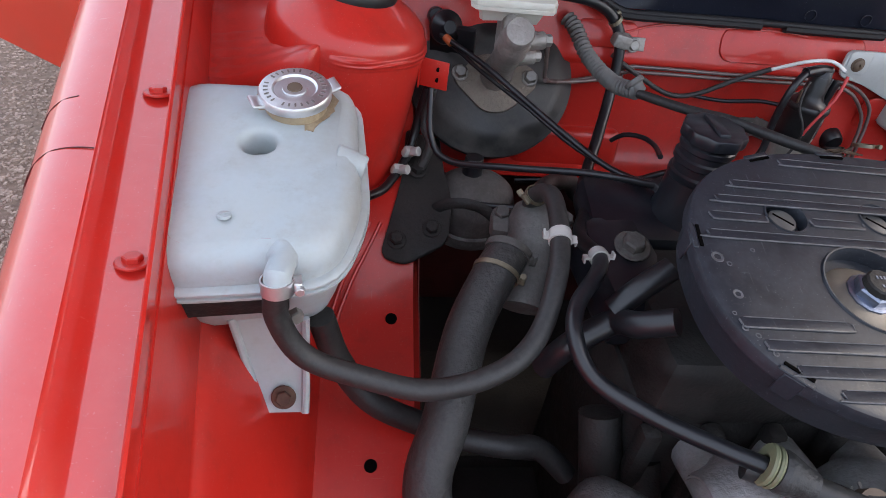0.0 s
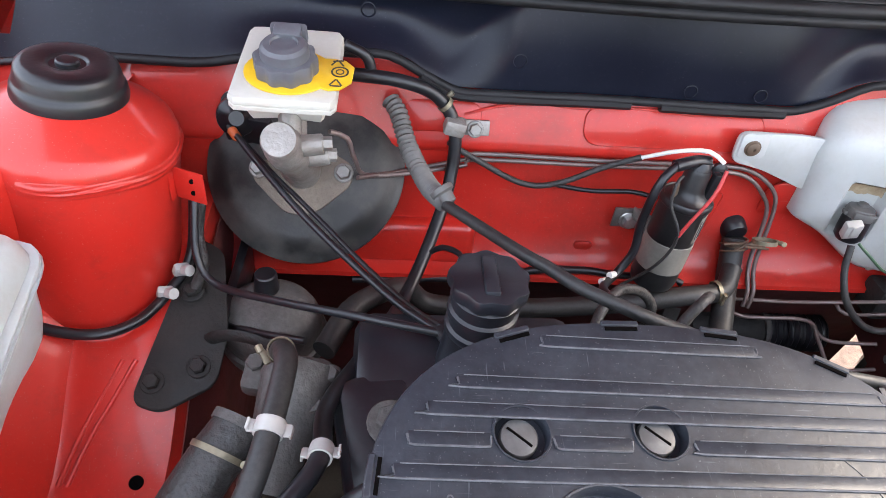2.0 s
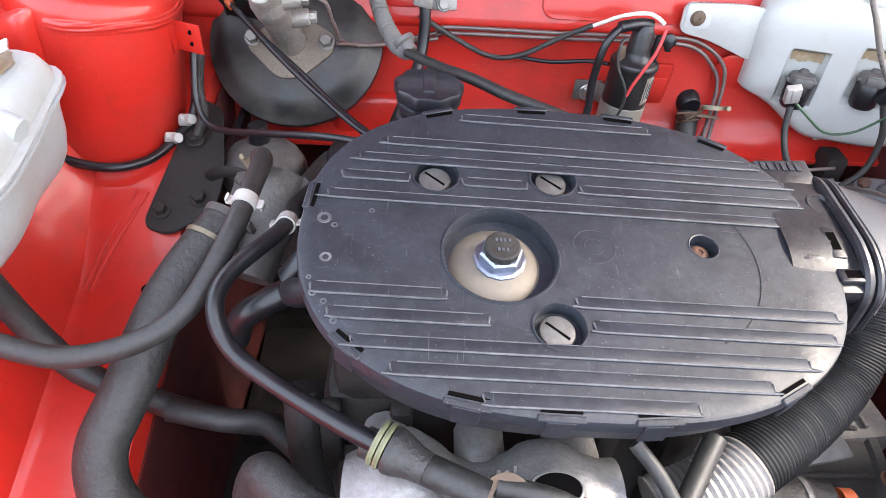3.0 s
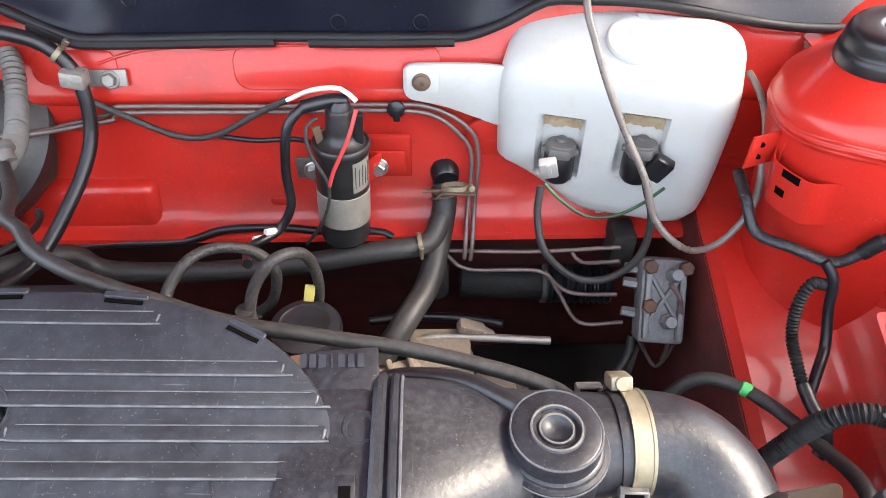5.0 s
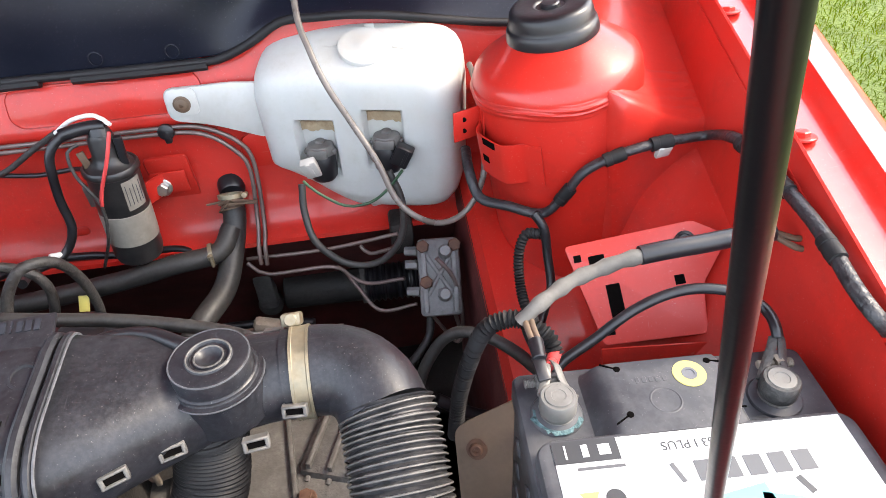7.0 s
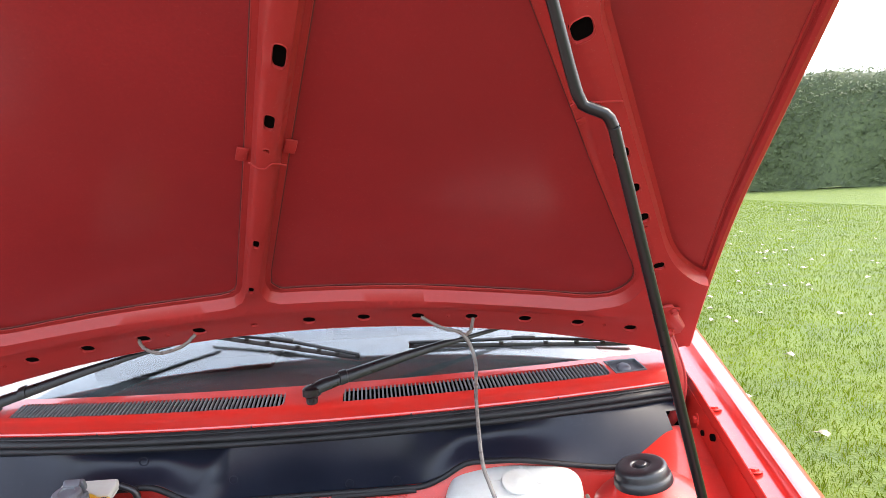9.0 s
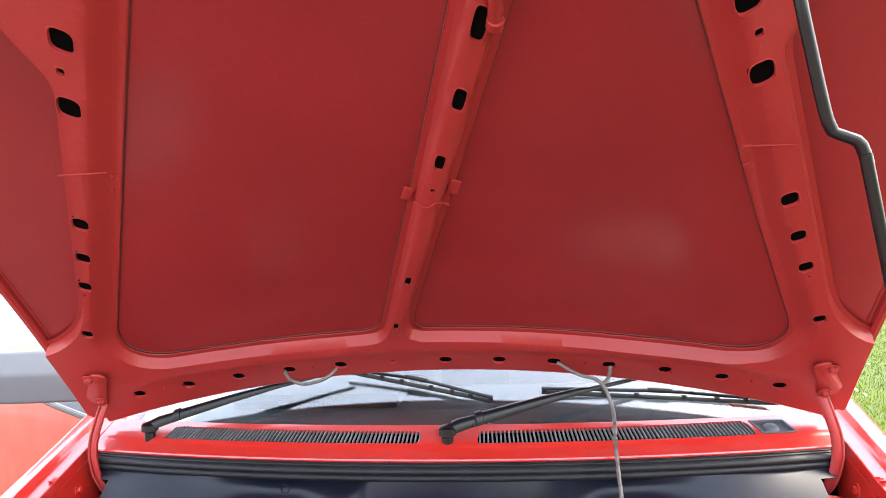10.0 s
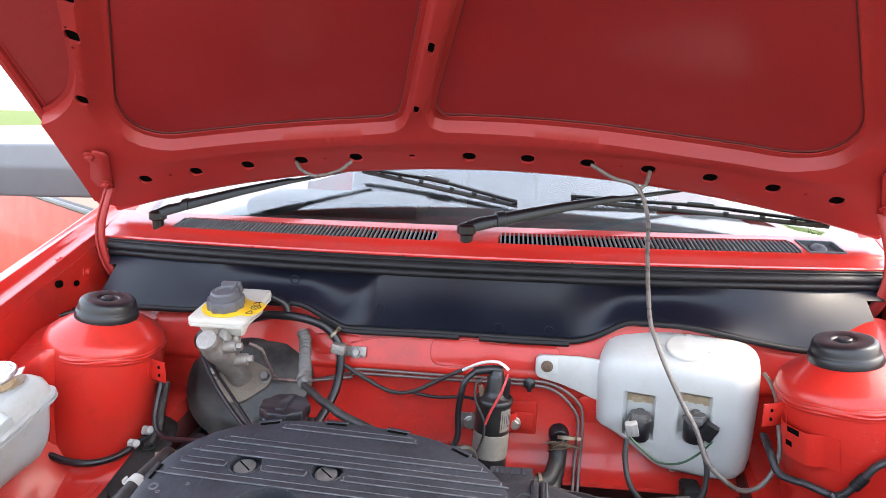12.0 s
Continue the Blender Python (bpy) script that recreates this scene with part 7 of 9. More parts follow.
# Crests of its ribs, coloured paler for dust and the light they catch.
way, gone, crest = smooth_path(BELLOWS_WAY, 0.0009), 0.0, 0.0046
for p, q in zip(way, way[1:]):
    gone += (q - p).length
    if gone >= crest:
        crest += 0.0046
        bm = B()
        lathe(bm, aim(q, q - p), [(0.0359, -0.0008), (0.0367, -0.0004), (0.0367, 0.0004), (0.0359, 0.0008)], 48)
        part("bellows_rib", bm, SNAP, bellows)
bm = B()
lathe(bm, aim((0.287, -0.276, 0.745), (1, 0, -0.03)), [(0.0342, -0.0070), (0.0356, -0.0070), (0.0356, -0.0050), (0.0351, -0.0045), (0.0351, 0.0045), (0.0356, 0.0050), (0.0356, 0.0070), (0.0342, 0.0070)], 48)
band = part("clamp_band", bm, YELLOW_ZINC, duct, "yellowed steel clamp band")
bm = B()
box(bm, Matrix.Translation((0.282, -0.246, 0.772)) @ pose(0, 0, 0, -40, 0, 0), (0.015, 0.018, 0.010), 0.002)
rod(bm, (0.282, -0.254, 0.779), (0.282, -0.240, 0.766), 0.005, 0.005, 10)
part("clamp_screw", bm, YELLOW_ZINC, band)
for p, a in (((0.281, -0.313, 0.748), -4), ((0.255, -0.334, 0.746), 6), ((0.201, -0.334, 0.752), 18), ((0.171, -0.354, 0.761), 24), ((0.266, -0.240, 0.753), 0)):
    m = Matrix.Translation(p) @ pose(0, 0, 0, -25, 0, a)
    bm = B()
    for dx in (-0.0075, 0.0075):
        box(bm, m @ Matrix.Translation((dx, 0, 0)), (0.0030, 0.008, 0.0085), 0.0008, 1)
    for dz in (-0.0036, 0.0036):
        box(bm, m @ Matrix.Translation((0, 0, dz)), (0.018, 0.008, 0.0022), 0.0008, 1)
    clip = part("snap_clip", bm, SNAP, duct)
    bm = B()
    box(bm, m, (0.0125, 0.005, 0.0052), 0.0006, 1)
    part("clip_slot", bm, HOLE_SHADE, clip)

# -- washer bottle --
bottle = thing("washer_bottle", (0.345, 0.085, 0.65), "milky white washer bottle with two pumps on the bulkhead", "washer bottle")
WM = Matrix.Translation((0.357, 0.121, 0)) @ pose(0, 0, 0, 0, 0, -15)
bm = B()
wo = even(round_off([(0.128, 0.048), (-0.118, 0.048), (-0.124, -0.048), (0.120, -0.052)], 0.036, 8), 200)
PUMPS = ((-0.050, 0.722, True), (0.032, 0.736, False))
LEVELS = ((0.02, 0.640), (0.50, 0.6402), (0.74, 0.642), (0.87, 0.648), (0.94, 0.660), (0.97, 0.68), (0.985, 0.72), (1.0, 0.775), (0.997, 0.788), (0.988, 0.798), (0.970, 0.807), (0.940, 0.8140), (0.895, 0.8190), (0.83, 0.8225), (0.72, 0.8250), (0.45, 0.8270), (0.02, 0.8275))


def bottle_place(x, y, k, z):
    """Place on the bottle for an outline point drawn in by k at height z, with the two pump pockets pressed in."""
    zz = z + ((y * k + 0.03) * 0.36 * step01(z, 0.77, 0.81) if z > 0.77 else 0.0)
    zz += 0.05 * step01(-x * k, 0.0, 0.10) * (0.72 - z) / 0.08 if z < 0.70 else 0.0
    inset = 0.0
    if y < -0.03:
        for lx, pz, _ in PUMPS:
            inset = max(inset, 0.014 * hump(x * k, lx + 0.002, 0.019, 0.006) * hump(zz, pz + 0.006, 0.032, 0.008))
    return WM @ Vector((x * k, y * k + inset, zz))


rows = []
for (k0, z0), (k1, z1) in zip(LEVELS, LEVELS[1:]):
    n = max(1, int((z1 - z0) / 0.0035))
    for i in range(n):
        k, z = k0 + (k1 - k0) * i / n, z0 + (z1 - z0) * i / n
        row = [bottle_place(x, y, k, z) for x, y in wo]
        rows.append(row + row[:1])
row = [bottle_place(x, y, *LEVELS[-1]) for x, y in wo]
rows.append(row + row[:1])
loft(bm, rows)
bmesh.ops.remove_doubles(bm, verts=bm.verts, dist=0.0002)
bmesh.ops.holes_fill(bm, edges=bm.edges, sides=210)
part("bottle_body", bm, BOTTLE, bottle)
bm = B()
prism(bm, aim((0.190, 0.128, 0.786), (0.0, -1, 0.06)) @ pose(0, 0, 0, 0, 0, 0), round_off([(-0.058, 0.022), (-0.058, -0.016), (-0.015, -0.026), (0.05, -0.052), (0.07, -0.04), (0.07, 0.016), (0.02, 0.022)], 0.012), 0.007, 0.002)
part("mounting_tab", bm, BOTTLE, bottle)
bm = B()
prism(bm, aim((0.152, 0.1215, 0.792), (0, -1, 0.06)), rounded(0.034, 0.032, 0.006), 0.0022, 0.0008)
part("tab_pad", bm, BOTTLE, bottle)
bm = B()
lathe(bm, aim((0.151, 0.1192, 0.790), (0, -1, 0.06)), [(0.0100, 0), (0.0100, 0.0010), (0.0078, 0.0014), (0.0074, 0.0032), (0.0055, 0.0042), (0.0022, 0.0044), (0.0016, 0.0030), (0, 0.0028)], 24)
part("tab_screw", bm, BROWN_PLATE, bottle, "tarnished cross-head screw")
bm = B()
cmx = WM @ Matrix.Translation((0.013, -0.004, 0.8405)) @ pose(0, 0, 0, 20, 0, 20)
lathe(bm, cmx, [(0.031, -0.016), (0.031, -0.007), (0.0315, -0.004), (0.0305, -0.002), (0.0275, -0.001), (0.024, -0.0016), (0.010, -0.001), (0.008, 0.0004), (0, 0.0006)], 36)
box(bm, cmx @ Matrix.Translation((0.012, 0.031, -0.004)), (0.011, 0.010, 0.004), 0.0015)
part("flip_cap", bm, BOTTLE, bottle, "white flip cap")
bm = B()
sweep(bm, [WM @ Vector(p) for p in ((-0.100, -0.006, 0.826), (-0.06, -0.004, 0.833), (-0.02, -0.002, 0.8375))], 0.0012, 6)
part("mould_seam", bm, BOTTLE, bottle)
bm = B()
sweep(bm, [WM @ Vector(p) for p in ((0.045, -0.004, 0.8365), (0.075, -0.010, 0.8315), (0.10, -0.020, 0.820))], 0.0012, 6)
part("mould_seam", bm, BOTTLE, bottle)
for lx, pz, white in PUMPS:
    # Brown tide mark across the pocket's upper edge, following the pressed-in face.
    rnd = random.Random(11 + white)
    wob = [rnd.uniform(-0.0022, 0.0022) for _ in range(13)]
    bm = B()
    rows = []
    for j in range(9):
        row = []
        for i in range(13):
            x, z = lx + 0.002 - 0.020 + 0.040 * i / 12, pz + 0.026 + wob[i] + (0.016 + wob[-i - 1]) * j / 8
            inset = 0.014 * hump(x, lx + 0.002, 0.019, 0.006) * hump(z, pz + 0.006, 0.032, 0.008)
            front = -0.048 - 0.004 * (x + 0.124) / 0.244
            row.append(WM @ Vector((x, front * (0.985 + 0.015 * min(1.0, (z - 0.72) / 0.055)) + inset - 0.0016, z)))
        rows.append(row)
    loft(bm, rows)
    part("stain", bm, TANK_STAIN, bottle, "brown stain above the pump")
    bm = B()
    pm = WM @ Matrix.Translation((lx + 0.004, -0.047, pz - 0.004)) @ pose(0, 0, 0, -6)
    lathe(bm, pm, [(0, -0.030), (0.013, -0.029), (0.0165, -0.024), (0.0170, -0.010), (0.0165, 0.006), (0.0150, 0.008)], 28)
    pump = part("pump", bm, RUBBER, bottle, "black washer pump")
    bm = B()
    lathe(bm, pm, [(0.0162, 0.004), (0.0172, 0.006), (0.0170, 0.012), (0.0150, 0.0165), (0.0080, 0.0185), (0.0062, 0.0187), (0.0060, 0.0215), (0.0045, 0.0225), (0, 0.0226)], 28)
    box(bm, pm @ Matrix.Translation((0, -0.012, 0.009)), (0.024, 0.012, 0.012), 0.003)
    for s in (-1, 1):
        box(bm, pm @ Matrix.Translation((s * 0.016, -0.002, 0.008)), (0.007, 0.010, 0.006), 0.002)
    part("pump_head", bm, CONDUIT, pump, "dusty grey pump head")
    bm = B()
    if white:
        qm = pm @ Matrix.Translation((-0.009, -0.020, -0.006)) @ pose(0, 0, 0, 24, -14, 8)
        box(bm, qm, (0.019, 0.011, 0.026), 0.002)
        box(bm, qm @ Matrix.Translation((0, -0.0052, 0.001)), (0.006, 0.003, 0.022), 0.001)
    else:
        qm = pm @ Matrix.Translation((0.020, -0.016, -0.003)) @ pose(0, 0, 0, 14, 26, 0)
        box(bm, qm, (0.021, 0.013, 0.028), 0.002)
        box(bm, qm @ Matrix.Translation((0.004, -0.0062, 0.001)), (0.004, 0.003, 0.024), 0.001)
    part("plug", bm, CLIP_WHITE if white else RUBBER, pump, "cream wiring plug" if white else "black wiring plug")

bm = B()
prism(bm, aim((0.372, 0.092, 0.650), (0.25, -1, 0.1)), round_off([(-0.022, -0.012), (0.024, -0.012), (0.026, 0.012), (-0.024, 0.012)], 0.005), 0.003, 0.0008)
part("lower_tab", bm, BOTTLE, bottle)

# -- ignition coil --
coil = thing("ignition_coil", (0.062, 0.07, 0.62), "black ignition coil with a silver label on the bulkhead", "ignition coil")
CM = aim((0.0605, 0.068, 0.620), (0.055, 0.02, 1.0))
bm = B()
lathe(bm, CM, [(0, 0), (0.020, 0.001), (0.0265, 0.006), (0.0285, 0.014), (0.0285, 0.122), (0.0292, 0.123), (0.0305, 0.1245), (0.0308, 0.127), (0.0306, 0.1305), (0.0290, 0.1325), (0.0272, 0.1328), (0.0262, 0.1315), (0.0225, 0.1335), (0.0180, 0.138), (0.0150, 0.145), (0.0142, 0.166), (0.0125, 0.170), (0, 0.170)], 40)
part("can", bm, COIL, coil)
bm = B()
lathe(bm, CM, [(0.0287, 0.034), (0.0291, 0.0345), (0.0291, 0.075), (0.0287, 0.0755)], 40)
part("label", bm, COIL_LABEL, coil, "scuffed silver label")
def on_can(a, z, r=0.0289):
    """Place on the coil's can, a degrees round from +x, z up its axis."""
    return CM @ Vector((0, 0, z)) + Vector((r * math.cos(radians(a)), r * math.sin(radians(a)), 0.0))


bm = B()
loft(bm, [[on_can(a, z) for a in range(-62, -8, 6)] for z in (0.082, 0.119)])
paper = part("paper_label", bm, COIL_LABEL, coil, "grey rating label")
for k in range(5):
    bm = B()
    p, q = on_can(-56 + 9 * k, 0.088, 0.0291), on_can(-56 + 9 * k, 0.114 - 0.004 * (k % 2), 0.0291)
    rod(bm, p, q, 0.0005, 0.0005, 6)
    part("print_bar", bm, PRINT_GREY, paper)
bm = B()
box(bm, Matrix.Translation((0.110, 0.112, 0.694)) @ pose(0, 0, 0, 4), (0.042, 0.003, 0.030), 0.001)
box(bm, Matrix.Translation((0.094, 0.100, 0.694)) @ pose(0, 0, 0, 4, 0, 50), (0.03, 0.003, 0.030), 0.001)
part("bracket", bm, PAINT_BAY, coil, "red painted bracket")
bm = B()
box(bm, Matrix.Translation((0.026, 0.114, 0.686)) @ pose(0, 0, 0, 4), (0.038, 0.003, 0.030), 0.001)
box(bm, Matrix.Translation((0.040, 0.100, 0.690)) @ pose(0, 0, 0, 4, 0, -50), (0.03, 0.003, 0.030), 0.001)
part("bracket", bm, STEEL, coil, "dull steel bracket")
bolt("bracket_bolt", coil, (0.100, 0.110, 0.689), (0, -1, 0.08), 0.0085, 0.008, 0.012, ZINC)
bolt("bracket_bolt", coil, (0.027, 0.112, 0.683), (0, -1, 0.08), 0.0085, 0.008, 0.012, ZINC)
top = CM @ Vector((0, 0, 0.134))
bm = B()
box(bm, Matrix.Translation(top + Vector((-0.021, -0.008, 0.009))) @ pose(0, 0, 0, 0, -8, 20), (0.008, 0.003, 0.022), 0.0008)
part("terminal", bm, BROWN_PLATE, coil, "tarnished blade terminal")
bm = B()
box(bm, Matrix.Translation(top + Vector((0.020, -0.006, 0.016))) @ pose(0, 0, 0, 4, 4, 10), (0.009, 0.008, 0.036), 0.002)
part("terminal_boot", bm, RUBBER, coil)
bm = B()
chimney = CM @ Vector((0, 0, 0.166))
rod(bm, chimney, chimney + Vector((0.001, 0, 0.013)), 0.0128, 0.0100)
sweep(bm, [chimney + Vector(p) for p in ((0.008, 0.001, 0.011), (-0.006, -0.002, 0.013), (-0.020, -0.007, 0.013), (-0.034, -0.011, 0.011))], 0.0070, 14)
part("lead_boot", bm, RUBBER, coil, "black rubber lead boot")

# -- brake pressure valve --
valve = thing("brake_valve", (0.43, 0.03, 0.50), "dirty cast alloy brake valve with pipes", "brake valve")
VM = Matrix.Translation((0.425, 0.012, 0.566)) @ pose(0, 0, 0, -40, 0, -6) @ Matrix.Diagonal((0.86, 0.86, 0.86, 1))
bm = B()
box(bm, VM, (0.062, 0.040, 0.115), 0.006)
for x in (-0.022, 0.022):
    box(bm, VM @ Matrix.Translation((x, -0.022, -0.004)), (0.008, 0.012, 0.095), 0.002)
for a in (32, -32):
    box(bm, VM @ Matrix.Translation((0, -0.022, 0.004)) @ pose(0, 0, 0, 0, a, 0), (0.006, 0.008, 0.075), 0.002)
part("casting", bm, ALLOY_MID, valve)
for x, z in ((-0.022, 0.046), (0.024, 0.046), (-0.020, -0.006), (0.004, -0.024)):
    bolt("valve_bolt", valve, VM @ Vector((x, -0.026, z)), VM.to_3x3() @ Vector((0, -1, 0)), 0.0085, 0.008, 0.0, RUST if z > -0.01 else ALLOY_MID)
for x, z in ((0.010, 0.036), (0.006, -0.026)):
    p = VM @ Vector((x, -0.024, z))
    bm = B()
    rod(bm, p, p + (VM.to_3x3() @ Vector((0, -0.02, 0.002))), 0.009, 0.007, 12)
    part("pipe_union", bm, ALLOY_MID, valve)
for z in (0.04, 0.02, -0.02):
    p = VM @ Vector((-0.031, 0.0, z))
    bm = B()
    rod(bm, p, p + Vector((-0.016, 0.004, 0.0)), 0.0065, 0.006, 6)
    part("pipe_union", bm, ALLOY_MID, valve)
bm = B()
box(bm, Matrix.Translation((0.385, 0.075, 0.600)), (0.03, 0.04, 0.05), 0.006)
part("valve_bracket", bm, IRON, valve)

# -- battery --
BM = Matrix.Translation((0.540, -0.402, 0)) @ pose(0, 0, 0, 0, 0, -4.0)
battery = thing("battery", (0.54, -0.40, 0.56), "black car battery with a white label and corroded terminal", "battery")
bm = B()
stack(bm, BM, rounded(0.212, 0.172, 0.006, 4), [(0.004, 0.562), (0.0, 0.566), (0.0, 0.722), (-0.003, 0.7225), (-0.003, 0.738), (-0.001, 0.741), (0.004, 0.742)])
part("case", bm, BATTERY, battery)
bm = B()
stack(bm, BM @ Matrix.Translation((0.0, -0.032, 0)), rounded(0.210, 0.104, 0.012, 5), [(0.0, 0.7415), (0.0, 0.752), (0.0012, 0.7545), (0.0035, 0.7555), (0.006, 0.7556)])
part("front_cover", bm, BATTERY, battery, "raised black cover under the label")
bm = B()
side = [(-0.062, 0.7415), (-0.058, 0.7440), (-0.054, 0.7490), (-0.050, 0.7530), (-0.046, 0.7550), (-0.040, 0.7556), (0.034, 0.7556), (0.0375, 0.7548), (0.0395, 0.7525), (0.0405, 0.7415)]
loft(bm, [[BM @ Vector((x * k, y, 0.7415 + (z - 0.7415) * h)) for x, z in side] for y, k, h in ((0.010, 1, 1), (0.068, 1, 1), (0.0745, 1, 0.985), (0.0785, 0.985, 0.90), (0.0805, 0.97, 0.6), (0.0810, 0.965, 0.0))])
part("vent_cover", bm, BATTERY, battery, "raised black vent cover")
for x, y, s_, a in ((-0.0353, 0.0715, -1, -28), (-0.0374, 0.0325, -1, 30), (0.0300, 0.0715, 1, -10), (0.0289, 0.0311, 1, -6)):
    bm = B()
    lathe(bm, BM @ Matrix.Translation((x, y, 0.7556)), [(0.0024, 0), (0.0024, 0.0005), (0.0, 0.0005)], 16)
    box(bm, BM @ Matrix.Translation((x + s_ * 0.006, y + s_ * 0.006 * math.tan(radians(a)), 0.7556)) @ pose(0, 0, 0, 0, 0, a), (0.011, 0.0009, 0.0010))
    part("vent_hole", bm, HOLE_SHADE, battery)
bm = B()
for k, w in enumerate((0.0030, 0.0035, 0.0030, 0.0040, 0.0030)):
    box(bm, BM @ Matrix.Translation((-0.024 + 0.0048 * k, 0.060, 0.7556)), (w, 0.0050, 0.0005), 0.0002, 1)
part("moulded_marks", bm, BATTERY, battery)
bm = B()
lathe(bm, BM @ Matrix.Translation((-0.010, 0.0415, 0.7556)), [(0.0095, 0), (0.0100, 0.0002), (0.0106, 0.0002), (0.0111, 0)], 36)
part("moulded_ring", bm, BATTERY, battery)
bm = B()
ey = BM @ Matrix.Translation((0.0136, 0.0615, 0.7556))
lathe(bm, ey, [(0.0116, 0.0), (0.0116, 0.0006), (0.0055, 0.0006), (0.0055, 0.0)], 36)
part("charge_eye_ring", bm, PRINT_YELLOW, battery, "pale yellow ring round the charge eye")
bm = B()
lathe(bm, ey, [(0.0055, 0.0), (0.0053, 0.0008), (0.0036, 0.0008), (0.0034, 0.0002), (0, 0.0002)], 24)
part("charge_eye", bm, CAP_GREY, battery)
bm = B()
box(bm, BM @ Matrix.Translation((0.0, -0.0325, 0.7557)), (0.190, 0.098, 0.0006), 0.0002, 1)
label = part("top_label", bm, LABEL, battery, "white printed label")


def plate(name, mat_, cx, cy, w, h, a=0.0, z=0.7561):
    bm = B()
    box(bm, BM @ Matrix.Translation((cx, cy, z)) @ pose(0, 0, 0, 0, 0, a), (w, h, 0.0004))
    return part(name, bm, mat_, label)


plate("icon_panel", PRINT_DARK, -0.074, 0.0085, 0.042, 0.016)
for k, (w, h) in enumerate(((0.0012, 0.010), (0.0042, 0.009), (0.0075, 0.0075))):
    plate("icon", LABEL, -0.087 + 0.0125 * k, 0.0085, w, h, 0, 0.7564)
for k in range(5):
    plate("print_bar", PRINT_GREY, -0.005 + 0.0155 * k, -0.013, 0.011, 0.014, 0)
plate("print_bar", PRINT_GREY, -0.022, -0.013, 0.003, 0.014, 18)
plate("print_bar", PRINT_GREY, -0.067, -0.004, 0.030, 0.002)
for k, mt in enumerate((PRINT_YELLOW, PRINT_DARK, LABEL)):
    bm = B()
    if k == 1:
        lathe(bm, BM @ Matrix.Translation((-0.064, -0.025, 0.7559)), [(0.006, 0), (0.006, 0.0004), (0, 0.0004)], 20)
    else:
        prism(bm, BM @ Matrix.Translation((-0.079 + 0.015 * k, -0.025, 0.7559)), [(-0.0062, 0.005), (0.0, -0.006), (0.0062, 0.005)], 0.0005)
    part("warning_icon", bm, mt, label)
plate("colour_flash", PRINT_CYAN, 0.005, -0.035, 0.045, 0.012, 10)
plate("colour_flash", PRINT_CYAN, 0.033, -0.041, 0.026, 0.014, -14)
plate("colour_flash", PRINT_DARK, 0.050, -0.029, 0.004, 0.012, 24)
fc = bpy.data.curves.new("label_text", "FONT")
fc.body, fc.size, fc.extrude, fc.align_x, fc.align_y = "063 I PLUS", 0.0088, 0.0002, "CENTER", "CENTER"
fc.materials.append(PRINT_DARK)
ft = new("label_text", fc)
ft.matrix_world = BM @ Matrix.Translation((-0.0065, 0.0065, 0.7561)) @ pose(0, 0, 0, 0, 0, 180)
keep = ft.matrix_world.copy()
ft.parent = label
ft.matrix_basis = keep
